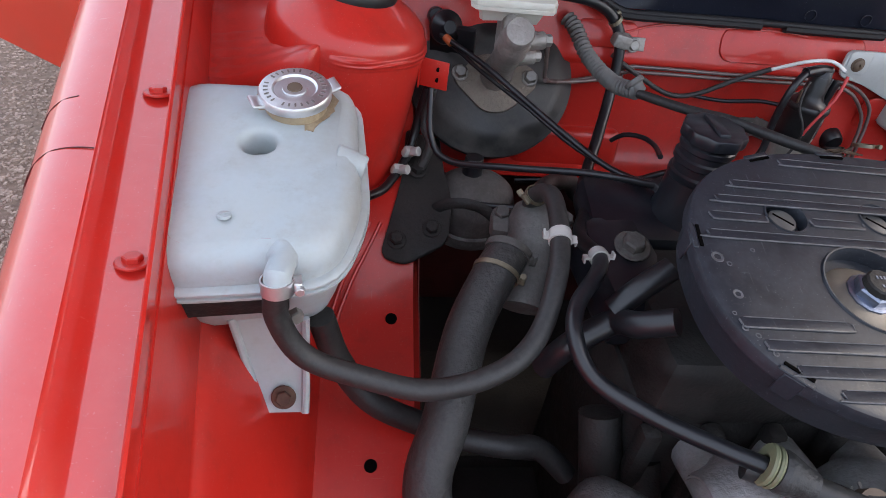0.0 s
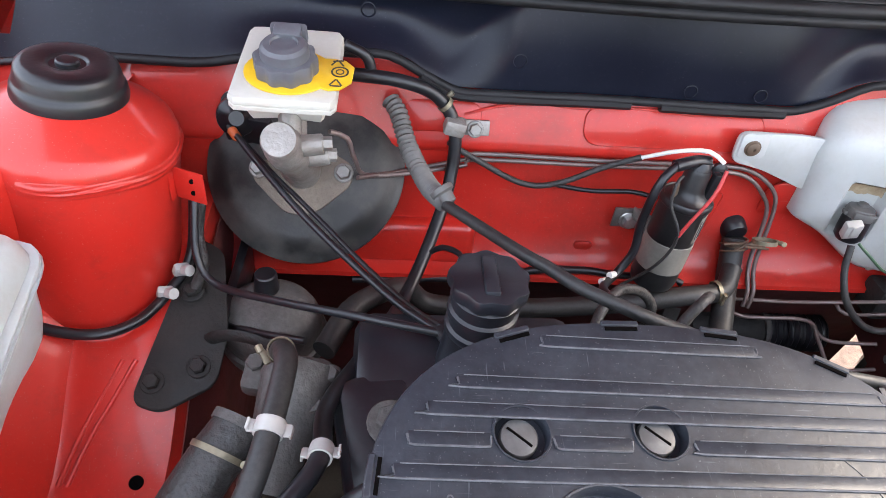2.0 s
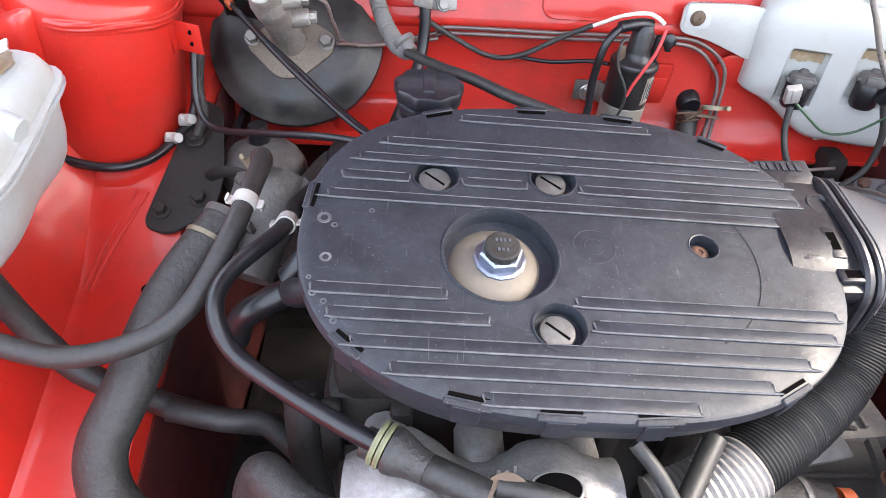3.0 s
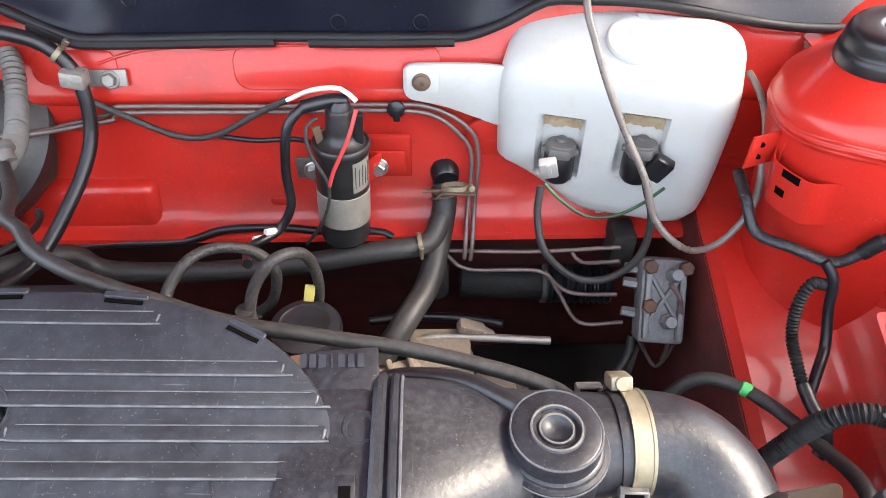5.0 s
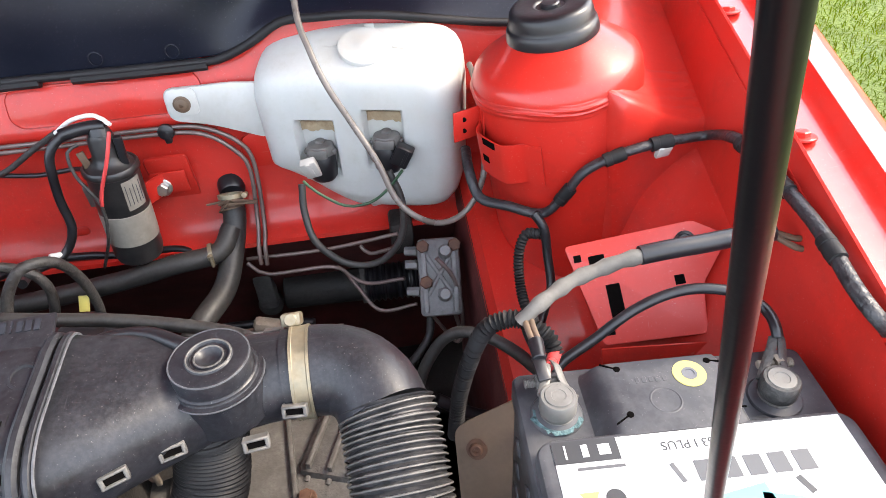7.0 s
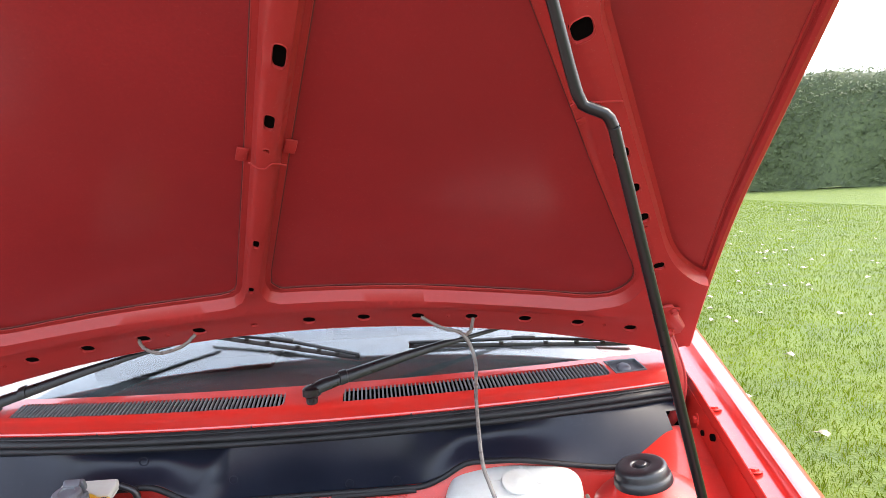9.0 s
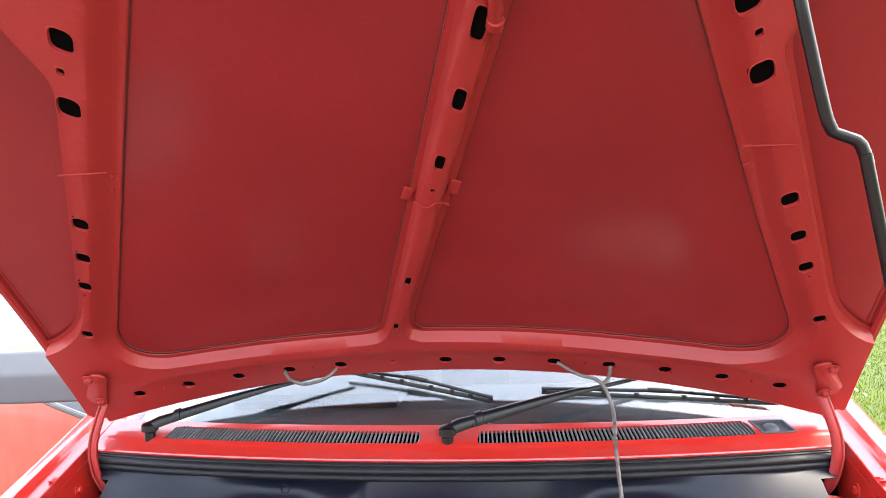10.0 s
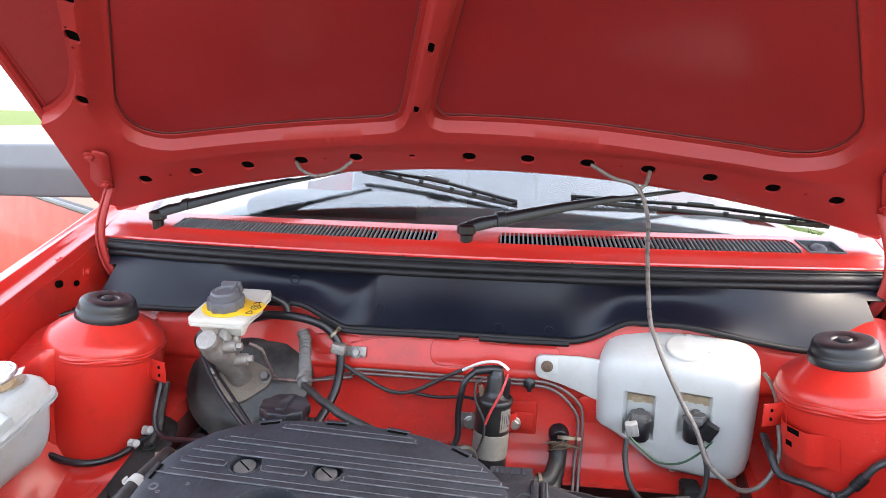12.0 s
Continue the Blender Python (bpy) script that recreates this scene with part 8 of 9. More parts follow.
for x, y, red in ((-0.0826, 0.0484, True), (0.070, 0.0440, False)):
    bm = B()
    lathe(bm, BM @ Matrix.Translation((x, y, 0.741)), [(0.0185, 0), (0.0185, 0.0015), (0.0175, 0.0028), (0.0150, 0.0032), (0.0130, 0.0045), (0, 0.0050)], 36)
    well = part("terminal_well", bm, BATTERY, battery)
    if red:
        bm = B()
        rnd = random.Random(8)
        outer = [((0.0178 + rnd.uniform(-0.0016, 0.0016)) * math.cos(radians(a)), (0.0178 + rnd.uniform(-0.0016, 0.0016)) * math.sin(radians(a))) for a in range(165, 345, 8)]
        prism(bm, BM @ Matrix.Translation((x, y, 0.7434)), outer + [(0.0135 * math.cos(radians(a)), 0.0135 * math.sin(radians(a))) for a in range(345, 160, -12)], 0.0009)
        part("corrosion", bm, VERDIGRIS, well, "blue-green crust round the terminal")
    bm = B()
    lathe(bm, BM @ Matrix.Translation((x, y, 0.742)), [(0.0125, 0), (0.0120, 0.0040), (0.0105, 0.0045), (0.0095, 0.020), (0.0085, 0.0205), (0, 0.0205)], 24)
    part("terminal_post", bm, LEAD, battery, "grey lead terminal post")
    clamp = thing("terminal_clamp", BM @ Vector((x, y, 0.75)), "grey lead clamp on the battery's corroded positive post" if red else "dark lead clamp on the battery's negative post", "battery clamp", "battery clamps")
    bm = B()
    cyl = BM @ Matrix.Translation((x, y, 0.7485))
    lathe(bm, cyl, [(0.0100, 0), (0.0125, 0), (0.0130, 0.0015), (0.0128, 0.0125), (0.0118, 0.0140), (0.0098, 0.0140), (0.0096, 0.0125)], 36)
    part("ring", bm, LEAD if red else RUBBER_GREY, clamp)
    tip = BM.inverted() @ Vector((0.4655, -0.313, 0.7535) if red else (0.632, -0.327, 0.7595))
    for s_ in (-1, 1):
        bm = B()
        sweep(bm, [BM @ Vector(p) for p in ((x + s_ * 0.0100, y + 0.0060, 0.7555), (x * 0.7 + tip.x * 0.3 + s_ * 0.0058, y * 0.5 + tip.y * 0.5, 0.7580), (x * 0.3 + tip.x * 0.7 + s_ * 0.0040, y * 0.2 + tip.y * 0.8, 0.7592), (tip.x + s_ * 0.0026, tip.y + 0.002, tip.z))], 0.0036, 10, 0.004, flat=0.42)
        part("strap", bm, LEAD if red else RUBBER_GREY, clamp)
    s_ = -1 if red else 1
    bm = B()
    rod(bm, BM @ Vector((x - s_ * 0.006, y + 0.0200, 0.7545)), BM @ Vector((x + s_ * 0.0195, y + 0.0200, 0.7535)), 0.0031, 0.0031, 10)
    for k in range(6):
        lathe(bm, aim(BM @ Vector((x + s_ * (0.0125 + 0.0012 * k), y + 0.0200, 0.7537)), (s_, 0, 0)), [(0.0031, 0), (0.0036, 0.0004), (0.0031, 0.0008)], 10)
    lathe(bm, aim(BM @ Vector((x + s_ * 0.0055, y + 0.0200, 0.7545)), (s_, 0, 0)), [(0, 0), (0.0062, 0), (0.0062, 0.005), (0.0052, 0.006), (0, 0.006)], 6)
    part("clamp_bolt", bm, ALLOY_DARK if red else ALLOY_TAN, clamp, "dull threaded clamp bolt")
    bm = B()
    lathe(bm, BM @ Matrix.Translation((x, y, 0.7620)), [(0.0098, 0), (0.0092, 0.0012), (0.0052, 0.0014), (0.0048, 0.0009), (0, 0.0009)], 28)
    part("post_face", bm, LEAD, clamp)
for k, z in enumerate((0.60, 0.63, 0.66, 0.69)):
    for y in (-0.06, -0.02, 0.02, 0.06):
        bm = B()
        box(bm, BM @ Matrix.Translation((-0.1065, y, z)) @ pose(0, 0, 0, 45), (0.003, 0.014, 0.014), 0.002, 1)
        part("side_rib", bm, BATTERY, battery)
bm = B()
box(bm, BM @ Matrix.Translation((-0.006, 0.036, 0.7424)), (0.006, 0.0015, 0.0012))
box(bm, BM @ Matrix.Translation((-0.068, 0.062, 0.7424)), (0.008, 0.0018, 0.0014))
box(bm, BM @ Matrix.Translation((-0.068, 0.062, 0.7424)), (0.0018, 0.008, 0.0014))
part("polarity_mark", bm, LEAD, battery)
tray = thing("battery_tray", (0.54, -0.40, 0.54), "brown steel tray under the battery", "battery tray")
bm = B()
box(bm, BM @ Matrix.Translation((0, 0, 0.553)), (0.25, 0.20, 0.014), 0.003)
box(bm, BM @ Matrix.Translation((0, 0.0, 0.44)), (0.06, 0.12, 0.22), 0.01)
part("floor", bm, IRON, tray)
bm = B()
um = aim((0.425, -0.292, 0.600), (-0.35, -0.75, 0.56))
flat_pts = [um.inverted() @ Vector(p) for p in ((0.399, -0.273, 0.608), (0.399, -0.263, 0.624), (0.410, -0.2605, 0.632), (0.470, -0.263, 0.664), (0.470, -0.330, 0.575), (0.397, -0.310, 0.558))]
prism(bm, um, round_off([(p.x, p.y) for p in flat_pts], 0.010), 0.003, 0.0008)
part("upright", bm, BROWN_PLATE, tray, "tan steel bracket plate")
bm = B()
lathe(bm, um @ Matrix.Translation(um.inverted() @ Vector((0.417, -0.278, 0.614))) @ Matrix.Translation((0, 0, 0.003)), [(0, 0), (0.0095, 0), (0.0095, 0.0014), (0.0060, 0.0018), (0.0058, 0.0045), (0.0045, 0.0056), (0.0020, 0.0056), (0.0016, 0.0040), (0, 0.0040)], 24)
part("bracket_screw", bm, RUST, tray, "rusty cross-head screw")

# -- slotted equipment plate on the wing --
PN = Vector((-0.25, -0.62, 0.74)).normalized()
PX = Vector((0.92, -0.38, 0.0))
PX = (PX - PN * PX.dot(PN)).normalized()
PM = Matrix.Translation((0.585, -0.19, 0.695)) @ Matrix((PX, PN.cross(PX), PN)).transposed().to_4x4()
eq = thing("equipment_plate", (0.60, -0.19, 0.64), "red steel plate with square slots on the inner wing", "mounting plate")
bm = B()
prism(bm, PM, round_off([(-0.068, 0.032), (0.046, 0.071), (0.072, 0.063), (0.076, 0.050), (0.062, 0.013), (0.070, -0.032), (-0.020, -0.056)], 0.005)[::-1], 0.0025, 0.0006)
part("plate", bm, PAINT_PLATE, eq)
for x, y, w, h in ((-0.054, 0.022, 0.007, 0.007), (-0.035, 0.020, 0.015, 0.016), (-0.014, -0.014, 0.013, 0.034), (-0.016, -0.042, 0.008, 0.008), (0.041, 0.014, 0.009, 0.009), (0.066, 0.052, 0.009, 0.008)):
    bm = B()
    box(bm, PM @ Matrix.Translation((x, y, 0.0027)) @ pose(0, 0, 0, 0, 0, 18), (w, h, 0.0006))
    part("slot", bm, HOLE_SHADE, eq, "dark slot through the plate")
bm = B()
lathe(bm, PM @ Matrix.Translation((0.042, 0.051, 0.0025)), [(0.0095, 0), (0.009, 0.003), (0.006, 0.004), (0.0055, 0.002), (0, 0.002)], 24)
part("grommet", bm, RUBBER, eq)
bm = B()
box(bm, PM @ Matrix.Translation((0.030, -0.068, -0.012)) @ pose(0, 0, 0, 40, 0, 12), (0.10, 0.05, 0.0022), 0.0008)
box(bm, PM @ Matrix.Translation((0.015, 0.0, -0.030)) @ pose(0, 0, 0, 0, 0, 16), (0.09, 0.07, 0.05), 0.008)
part("foot", bm, PAINT_BAY, eq)

# -- small clips and fittings --
def on_path(points, y):
    """The place and direction of a hose where it first comes down to y."""
    way = smooth_path(points)
    k = min(range(1, len(way) - 1), key=lambda i: abs(way[i].y - y))
    return way[k], (way[k + 1] - way[k - 1]).normalized()


EXPANSION = [(-0.597, -0.361, 0.785), (-0.6, -0.36, 0.75), (-0.58, -0.364, 0.71), (-0.535, -0.368, 0.69), (-0.479, -0.373, 0.68), (-0.422, -0.363, 0.69), (-0.386, -0.337, 0.705), (-0.364, -0.291, 0.73), (-0.354, -0.245, 0.745), (-0.35, -0.187, 0.75), (-0.359, -0.162, 0.735), (-0.36, -0.142, 0.69)]
VACUUM = [(-0.368, 0.138, 0.836), (-0.345, 0.134, 0.844), (-0.32, 0.128, 0.849), (-0.263, 0.12, 0.848), (-0.223, 0.125, 0.829), (-0.202, 0.12, 0.793), (-0.204, 0.1, 0.735), (-0.224, 0.05, 0.689), (-0.254, -0.02, 0.658), (-0.289, -0.132, 0.7), (-0.317, -0.203, 0.715), (-0.318, -0.268, 0.735), (-0.351, -0.319, 0.73), (-0.358, -0.351, 0.72), (-0.342, -0.377, 0.7), (-0.298, -0.406, 0.69), (-0.252, -0.435, 0.69), (-0.223, -0.451, 0.69)]
for hose, y, r in ((EXPANSION, -0.243, 0.0096), (VACUUM, -0.256, 0.0076)):
    bm = B()
    p, ax = on_path(hose, y)
    m = aim(p, ax)
    lathe(bm, m, [(r, -0.006), (r + 0.0016, -0.006), (r + 0.0020, 0.0), (r + 0.0016, 0.006), (r, 0.006)], 28)
    for a in (0, 180):
        box(bm, m @ pose(0, 0, 0, 0, 0, a) @ Matrix.Translation((r + 0.0035, 0.001, 0)), (0.006, 0.0024, 0.010), 0.0008)
        box(bm, m @ pose(0, 0, 0, 0, 0, a) @ Matrix.Translation((r + 0.0060, 0.003, 0)), (0.0022, 0.006, 0.009), 0.0008)
    solo("hose_clip", bm, CLIP_WHITE, "white plastic clip holding a black hose", "hose clip", "white hose clips")
bm = B()
box(bm, Matrix.Translation((-0.203, 0.116, 0.800)) @ pose(0, 0, 0, 0, 12, 0), (0.024, 0.020, 0.018), 0.003)
box(bm, Matrix.Translation((-0.180, 0.137, 0.788)) @ pose(0, 0, 0, -20), (0.040, 0.004, 0.018), 0.0015)
pc = solo("pipe_clip", bm, ALLOY, "folded metal clip bolted to the bulkhead", "pipe clip")
bolt("clip_bolt", pc, (-0.177, 0.135, 0.787), (0, -1, 0.35), 0.0075, 0.006, 0.010, STEEL)
hose_clip("spring_clip", None, (0.176, 0.110, 0.655), (0, -0.35, -1), 0.0130, 0.006, BROWN_PLATE, False)
tagged(bpy.data.objects["spring_clip"], "rusty wire spring clip on the heater hose", "hose clip")
bm = B()
sweep(bm, [(0.163, 0.094, 0.664), (0.178, 0.093, 0.668), (0.196, 0.096, 0.663), (0.210, 0.096, 0.660)], 0.0022, 8)
solo("clip_ear", bm, BROWN_PLATE, "rusty wire ear of a hose clip", "hose clip")
bm = B()
rod(bm, (0.176, 0.135, 0.668), (0.178, 0.116, 0.664), 0.0185, 0.0155, 28)
solo("pipe_grommet", bm, RUBBER, "black rubber grommet where the hose meets the bulkhead", "grommet")
for p, axis in (((-0.005, 0.030, 0.664), (-0.6, -0.5, 0.3)), ((-0.016, 0.022, 0.661), (-0.6, -0.5, 0.3))):
    bm = B()
    rod(bm, p, Vector(p) + Vector(axis) * 0.018, 0.0042, 0.0042, 10)
    solo("cable_joint", bm, WIRE_WHITE, "small white cable joint on a plug lead", "cable joint", "white cable joints")
bm = B()
lathe(bm, aim((-0.221, -0.008, 0.795), (0.55, -0.6, -0.55)), [(0.0090, -0.006), (0.0120, -0.005), (0.0120, 0.000), (0.0085, 0.002), (0.0075, 0.012), (0, 0.012)], 20)
solo("conduit_end", bm, CONDUIT, "dirty grey end fitting of a cable conduit", "cable fitting")
bm = B()
lathe(bm, aim((0.123, 0.1225, 0.757), (0, -1, 0.1)), [(0.010, 0), (0.0095, 0.004), (0.005, 0.0065), (0, 0.0065)], 20)
box(bm, Matrix.Translation((0.1235, 0.1195, 0.7515)), (0.008, 0.008, 0.016), 0.002)
solo("pipe_bracket", bm, RUBBER, "black plastic bracket holding two brake pipes", "pipe bracket")
for k, (p, a) in enumerate((((-0.484, -0.016, 0.690), 30), ((-0.497, -0.036, 0.676), 20))):
    bm = B()
    box(bm, Matrix.Translation(p) @ pose(0, 0, 0, 20, 15, a), (0.016, 0.010, 0.014), 0.003)
    rod(bm, p, Vector(p) + Vector((0.012, -0.008, 0.006)), 0.005, 0.006, 12)
    solo("loom_plug", bm, CLIP_WHITE, "dirty cream loom plug beside the tower", "loom plug", "cream loom plugs")
bm = B()
box(bm, Matrix.Translation((0.642, -0.0945, 0.7815)) @ pose(0, 0, 0, 20, 0, 10), (0.016, 0.006, 0.014), 0.002)
solo("loom_clip", bm, CLIP_WHITE, "cream plastic clip under a taped loom", "loom clip")
bm = B()
rod(bm, (0.450, -0.144, 0.614), (0.458, -0.1495, 0.6135), 0.0071, 0.0071)
solo("tape_band", bm, GREEN_TAPE, "bright green tape round a rubber hose", "tape")
bm = B()
lathe(bm, aim((-0.440, 0.112, 0.800), (0.2, -1, 0.4)), [(0.022, 0), (0.021, 0.006), (0.012, 0.012), (0.008, 0.02), (0, 0.02)], 24)
box(bm, Matrix.Translation((-0.428, 0.118, 0.772)) @ pose(0, 0, 0, 20, 0, -15), (0.06, 0.01, 0.07), 0.003)
solo("cable_grommet", bm, RUBBER, "black cable grommet beside the brake servo", "grommet")
bm = B()
rod(bm, (-0.442, 0.090, 0.796), (-0.434, 0.080, 0.792), 0.0052, 0.0052)
solo("cable_collar", bm, ORANGE, "orange collar on a black cable", "cable collar")
bm = B()
box(bm, Matrix.Translation((-0.218, -0.142, 0.742)) @ pose(0, 0, 0, 10, 0, 30), (0.022, 0.016, 0.010), 0.002)
rod(bm, (-0.212, -0.145, 0.745), (-0.200, -0.150, 0.747), 0.005, 0.004, 6)
solo("cable_bracket", bm, TAPE, "small steel bracket that gathers three cables", "cable bracket")
bm = B()
rod(bm, (0.4765, -0.2915, 0.7400), (0.4700, -0.3045, 0.7450), 0.0052, 0.0048, 16)
rod(bm, (0.4710, -0.3030, 0.7445), (0.4635, -0.3170, 0.7560), 0.0040, 0.0036, 12)
solo("red_collar", bm, WIRE_RED, "red collar at the end of a battery cable", "cable collar")
for dx in (0.0, 0.0045):
    bm = B()
    sweep(bm, [(0.456 + dx, -0.276, 0.766), (0.455 + dx, -0.290, 0.768), (0.4555 + dx, -0.303, 0.768)], 0.0024, 10)
    solo("lead_wire", bm, BROWN_PLATE, "bare brown wire from a grey sleeve to the battery", "wire", "brown battery wires")
bm = B()
rod(bm, (0.4575, -0.301, 0.768), (0.4560, -0.318, 0.767), 0.0058, 0.0050, 14)
box(bm, Matrix.Translation((0.4555, -0.324, 0.764)) @ pose(0, 0, 0, 18, 0, 4), (0.009, 0.018, 0.0026), 0.0008)
solo("wire_lug", bm, RUBBER, "black sleeved lug bolted to the positive clamp", "wire lug")
bm = B()
for a, b, c in (((0.662, -0.250, 0.795), (0.685, -0.255, 0.788), (0.702, -0.235, 0.785)), ((0.662, -0.252, 0.793), (0.684, -0.262, 0.783), (0.700, -0.245, 0.783))):
    sweep(bm, [a, b, c], 0.0026, 8)
solo("loom_tail", bm, BROWN_PLATE, "brown wires leaving a grey sleeve", "wires")
bm = B()
lathe(bm, aim((0.167, 0.205, 0.395), (0, -1, 0.2)), [(0.02, 0), (0.02, 0.012), (0.01, 0.016), (0, 0.016)], 20)
box(bm, (0.17, 0.18, 0.45), (0.03, 0.03, 0.08), 0.008)
solo("steering_bracket", bm, ALLOY_DARK, "dull bracket low on the bulkhead", "bracket")
bm = B()
rod(bm, (0.20, 0.17, 0.44), (0.33, 0.164, 0.44), 0.026, 0.026, 24)
rack = thing("steering_rack", (0.31, 0.165, 0.44), "black steering rack across the lower bulkhead", "steering rack")
part("rack_tube", bm, IRON, rack)
bm = B()
sweep(bm, [(0.325, 0.164, 0.44), (0.37, 0.162, 0.44), (0.42, 0.16, 0.44)], 0.029, 24, 0.002, 0.0022, 0.009)
part("gaiter", bm, RUBBER, rack, "ribbed black rubber gaiter")
bm = B()
lathe(bm, aim((0.322, 0.1645, 0.44), (1, -0.03, 0)), [(0.0275, -0.004), (0.0310, -0.004), (0.0310, 0.004), (0.0275, 0.004)], 24)
part("gaiter_clamp", bm, ALLOY_DARK, rack)


# ---- hoses, cables and pipes ----
def tube(name, points, r, material, label, category, group="", ridge=0.0, pitch=0.006, flat=1.0):
    bm = B()
    sweep(bm, points, r, 20 if r > 0.008 else 14, 0.006 if r > 0.004 else 0.008, ridge, pitch, flat)
    return solo(name, bm, material, label, category, group)


tube("expansion_hose", EXPANSION, 0.0095, RUBBER_WORN, "worn black rubber hose from the coolant tank", "coolant hose")
tube("coolant_hose", [(-0.572, -0.301, 0.69), (-0.555, -0.301, 0.63), (-0.521, -0.31, 0.58), (-0.463, -0.317, 0.55), (-0.402, -0.324, 0.53), (-0.336, -0.318, 0.51)], 0.0125, RUBBER_WORN, "thick rubber hose under the coolant tank", "coolant hose")
tube("radiator_hose", [(-0.389, -0.206, 0.69), (-0.411, -0.239, 0.675), (-0.435, -0.284, 0.65), (-0.455, -0.351, 0.61), (-0.471, -0.390, 0.58), (-0.466, -0.416, 0.552), (-0.438, -0.440, 0.535), (-0.398, -0.458, 0.512), (-0.365, -0.480, 0.46), (-0.35, -0.50, 0.40)], 0.0225, RUBBER_GREY, "thick grey-black radiator hose", "radiator hose")
tube("vacuum_hose", VACUUM, 0.0075, RUBBER, "shiny black vacuum hose from the brake servo", "vacuum hose")
tube("conduit", [(-0.275, 0.14, 0.814), (-0.266, 0.125, 0.807), (-0.253, 0.085, 0.786), (-0.234, 0.03, 0.778), (-0.219, -0.015, 0.789)], 0.0092, CONDUIT, "ribbed grey cable conduit", "cable conduit", ridge=0.0017, pitch=0.0066)
tube("throttle_cable", [(-0.218, -0.018, 0.788), (-0.184, -0.07, 0.798), (-0.158, -0.12, 0.813), (-0.143, -0.133, 0.813), (-0.119, -0.16, 0.815), (-0.084, -0.18, 0.812), (-0.058, -0.187, 0.805), (-0.032, -0.192, 0.798), (0.015, -0.197, 0.78), (0.078, -0.205, 0.773), (0.149, -0.215, 0.767), (0.211, -0.23, 0.761), (0.245, -0.245, 0.759), (0.249, -0.26, 0.767)], 0.0056, RUBBER_WORN, "black plastic pipe passing behind the air cleaner", "cable")
tube("breather_hose", [(0.12, -0.232, 0.755), (0.138, -0.239, 0.77), (0.162, -0.247, 0.78), (0.184, -0.256, 0.785), (0.208, -0.271, 0.785), (0.224, -0.28, 0.78)], 0.0064, RUBBER, "short black breather hose", "breather hose")
tube("heater_hose", [(0.176, 0.115, 0.66), (0.175, 0.1, 0.634), (0.167, 0.07, 0.603), (0.155, 0.03, 0.579), (0.129, -0.02, 0.57), (0.093, -0.06, 0.533), (0.058, -0.09, 0.492)], 0.0145, RUBBER_WORN, "worn black heater hose", "heater hose")
tube("heater_hose", [(0.172, 0.085, 0.634), (0.154, 0.06, 0.616), (0.1, 0.05, 0.613), (0.019, 0.05, 0.597), (-0.101, 0.05, 0.584), (-0.215, 0.05, 0.587), (-0.253, 0.04, 0.623), (-0.306, -0.02, 0.647), (-0.334, -0.08, 0.643)], 0.0125, RUBBER_WORN, "long black heater hose along the bulkhead", "heater hose")
tube("coil_lead", [(0.060, 0.068, 0.799), (0.050, 0.066, 0.800), (0.037, 0.060, 0.797), (0.02, 0.05, 0.779), (0.012, 0.045, 0.732), (0.012, 0.04, 0.691), (-0.005, 0.03, 0.664), (-0.028, 0, 0.668), (-0.02, -0.04, 0.683)], 0.005, RUBBER, "black high-tension lead from the coil", "ignition lead")
tube("ht_lead", [(-0.073, -0.12, 0.702), (-0.07, -0.1, 0.715), (-0.055, -0.08, 0.728), (-0.034, -0.06, 0.724), (-0.007, -0.05, 0.709), (0.009, -0.05, 0.684), (-0, -0.05, 0.643), (-0.02, -0.05, 0.618), (-0.037, -0.05, 0.571), (-0.051, -0.05, 0.53)], 0.0053, RUBBER_GREY, "grey looped ignition lead", "ignition lead", "ignition leads")
tube("ht_lead", [(-0.001, -0.12, 0.696), (0.008, -0.11, 0.725), (0.026, -0.1, 0.746), (0.044, -0.08, 0.735), (0.049, -0.06, 0.697), (0.047, -0.05, 0.649), (0.032, -0.04, 0.592), (0.011, -0.04, 0.51)], 0.0053, RUBBER_GREY, "grey looped ignition lead", "ignition lead", "ignition leads")
tube("washer_tube", [(0.215, 0.262, 1.114), (0.253, 0.25, 1.093), (0.293, 0.24, 1.079), (0.312, 0.225, 1.03), (0.304, 0.157, 0.979), (0.302, 0.085, 0.896), (0.31, 0.056, 0.864), (0.323, 0.034, 0.831), (0.344, 0.022, 0.789), (0.365, 0, 0.752), (0.379, -0.015, 0.714), (0.4, -0.03, 0.695), (0.43, -0.02, 0.675), (0.46, -0.01, 0.682), (0.481, 0, 0.718), (0.484, 0.02, 0.760), (0.486, 0.045, 0.790), (0.487, 0.075, 0.802), (0.487, 0.105, 0.806)], 0.0035, TUBE_CLEAR, "aged clear washer tube hanging from the bonnet", "washer tube")
tube("washer_tube", [(0.316, 0.262, 1.105), (0.308, 0.247, 1.083), (0.294, 0.24, 1.077)], 0.0035, TUBE_CLEAR, "short branch of clear washer tube", "washer tube")
tube("washer_tube", [(-0.326, 0.27, 1.104), (-0.312, 0.255, 1.092), (-0.281, 0.25, 1.081), (-0.238, 0.25, 1.092), (-0.218, 0.265, 1.109)], 0.0034, TUBE_CLEAR, "loop of clear washer tube under the bonnet", "washer tube")
tube("pump_wire", [(0.275, 0.045, 0.709), (0.273, 0.03, 0.679), (0.282, 0.01, 0.647), (0.315, 0, 0.618), (0.353, -0, 0.615), (0.381, 0, 0.647), (0.387, 0.01, 0.691), (0.376, 0.02, 0.728)], 0.0042, RUBBER_WORN, "grey wiring to the washer pumps", "wiring")
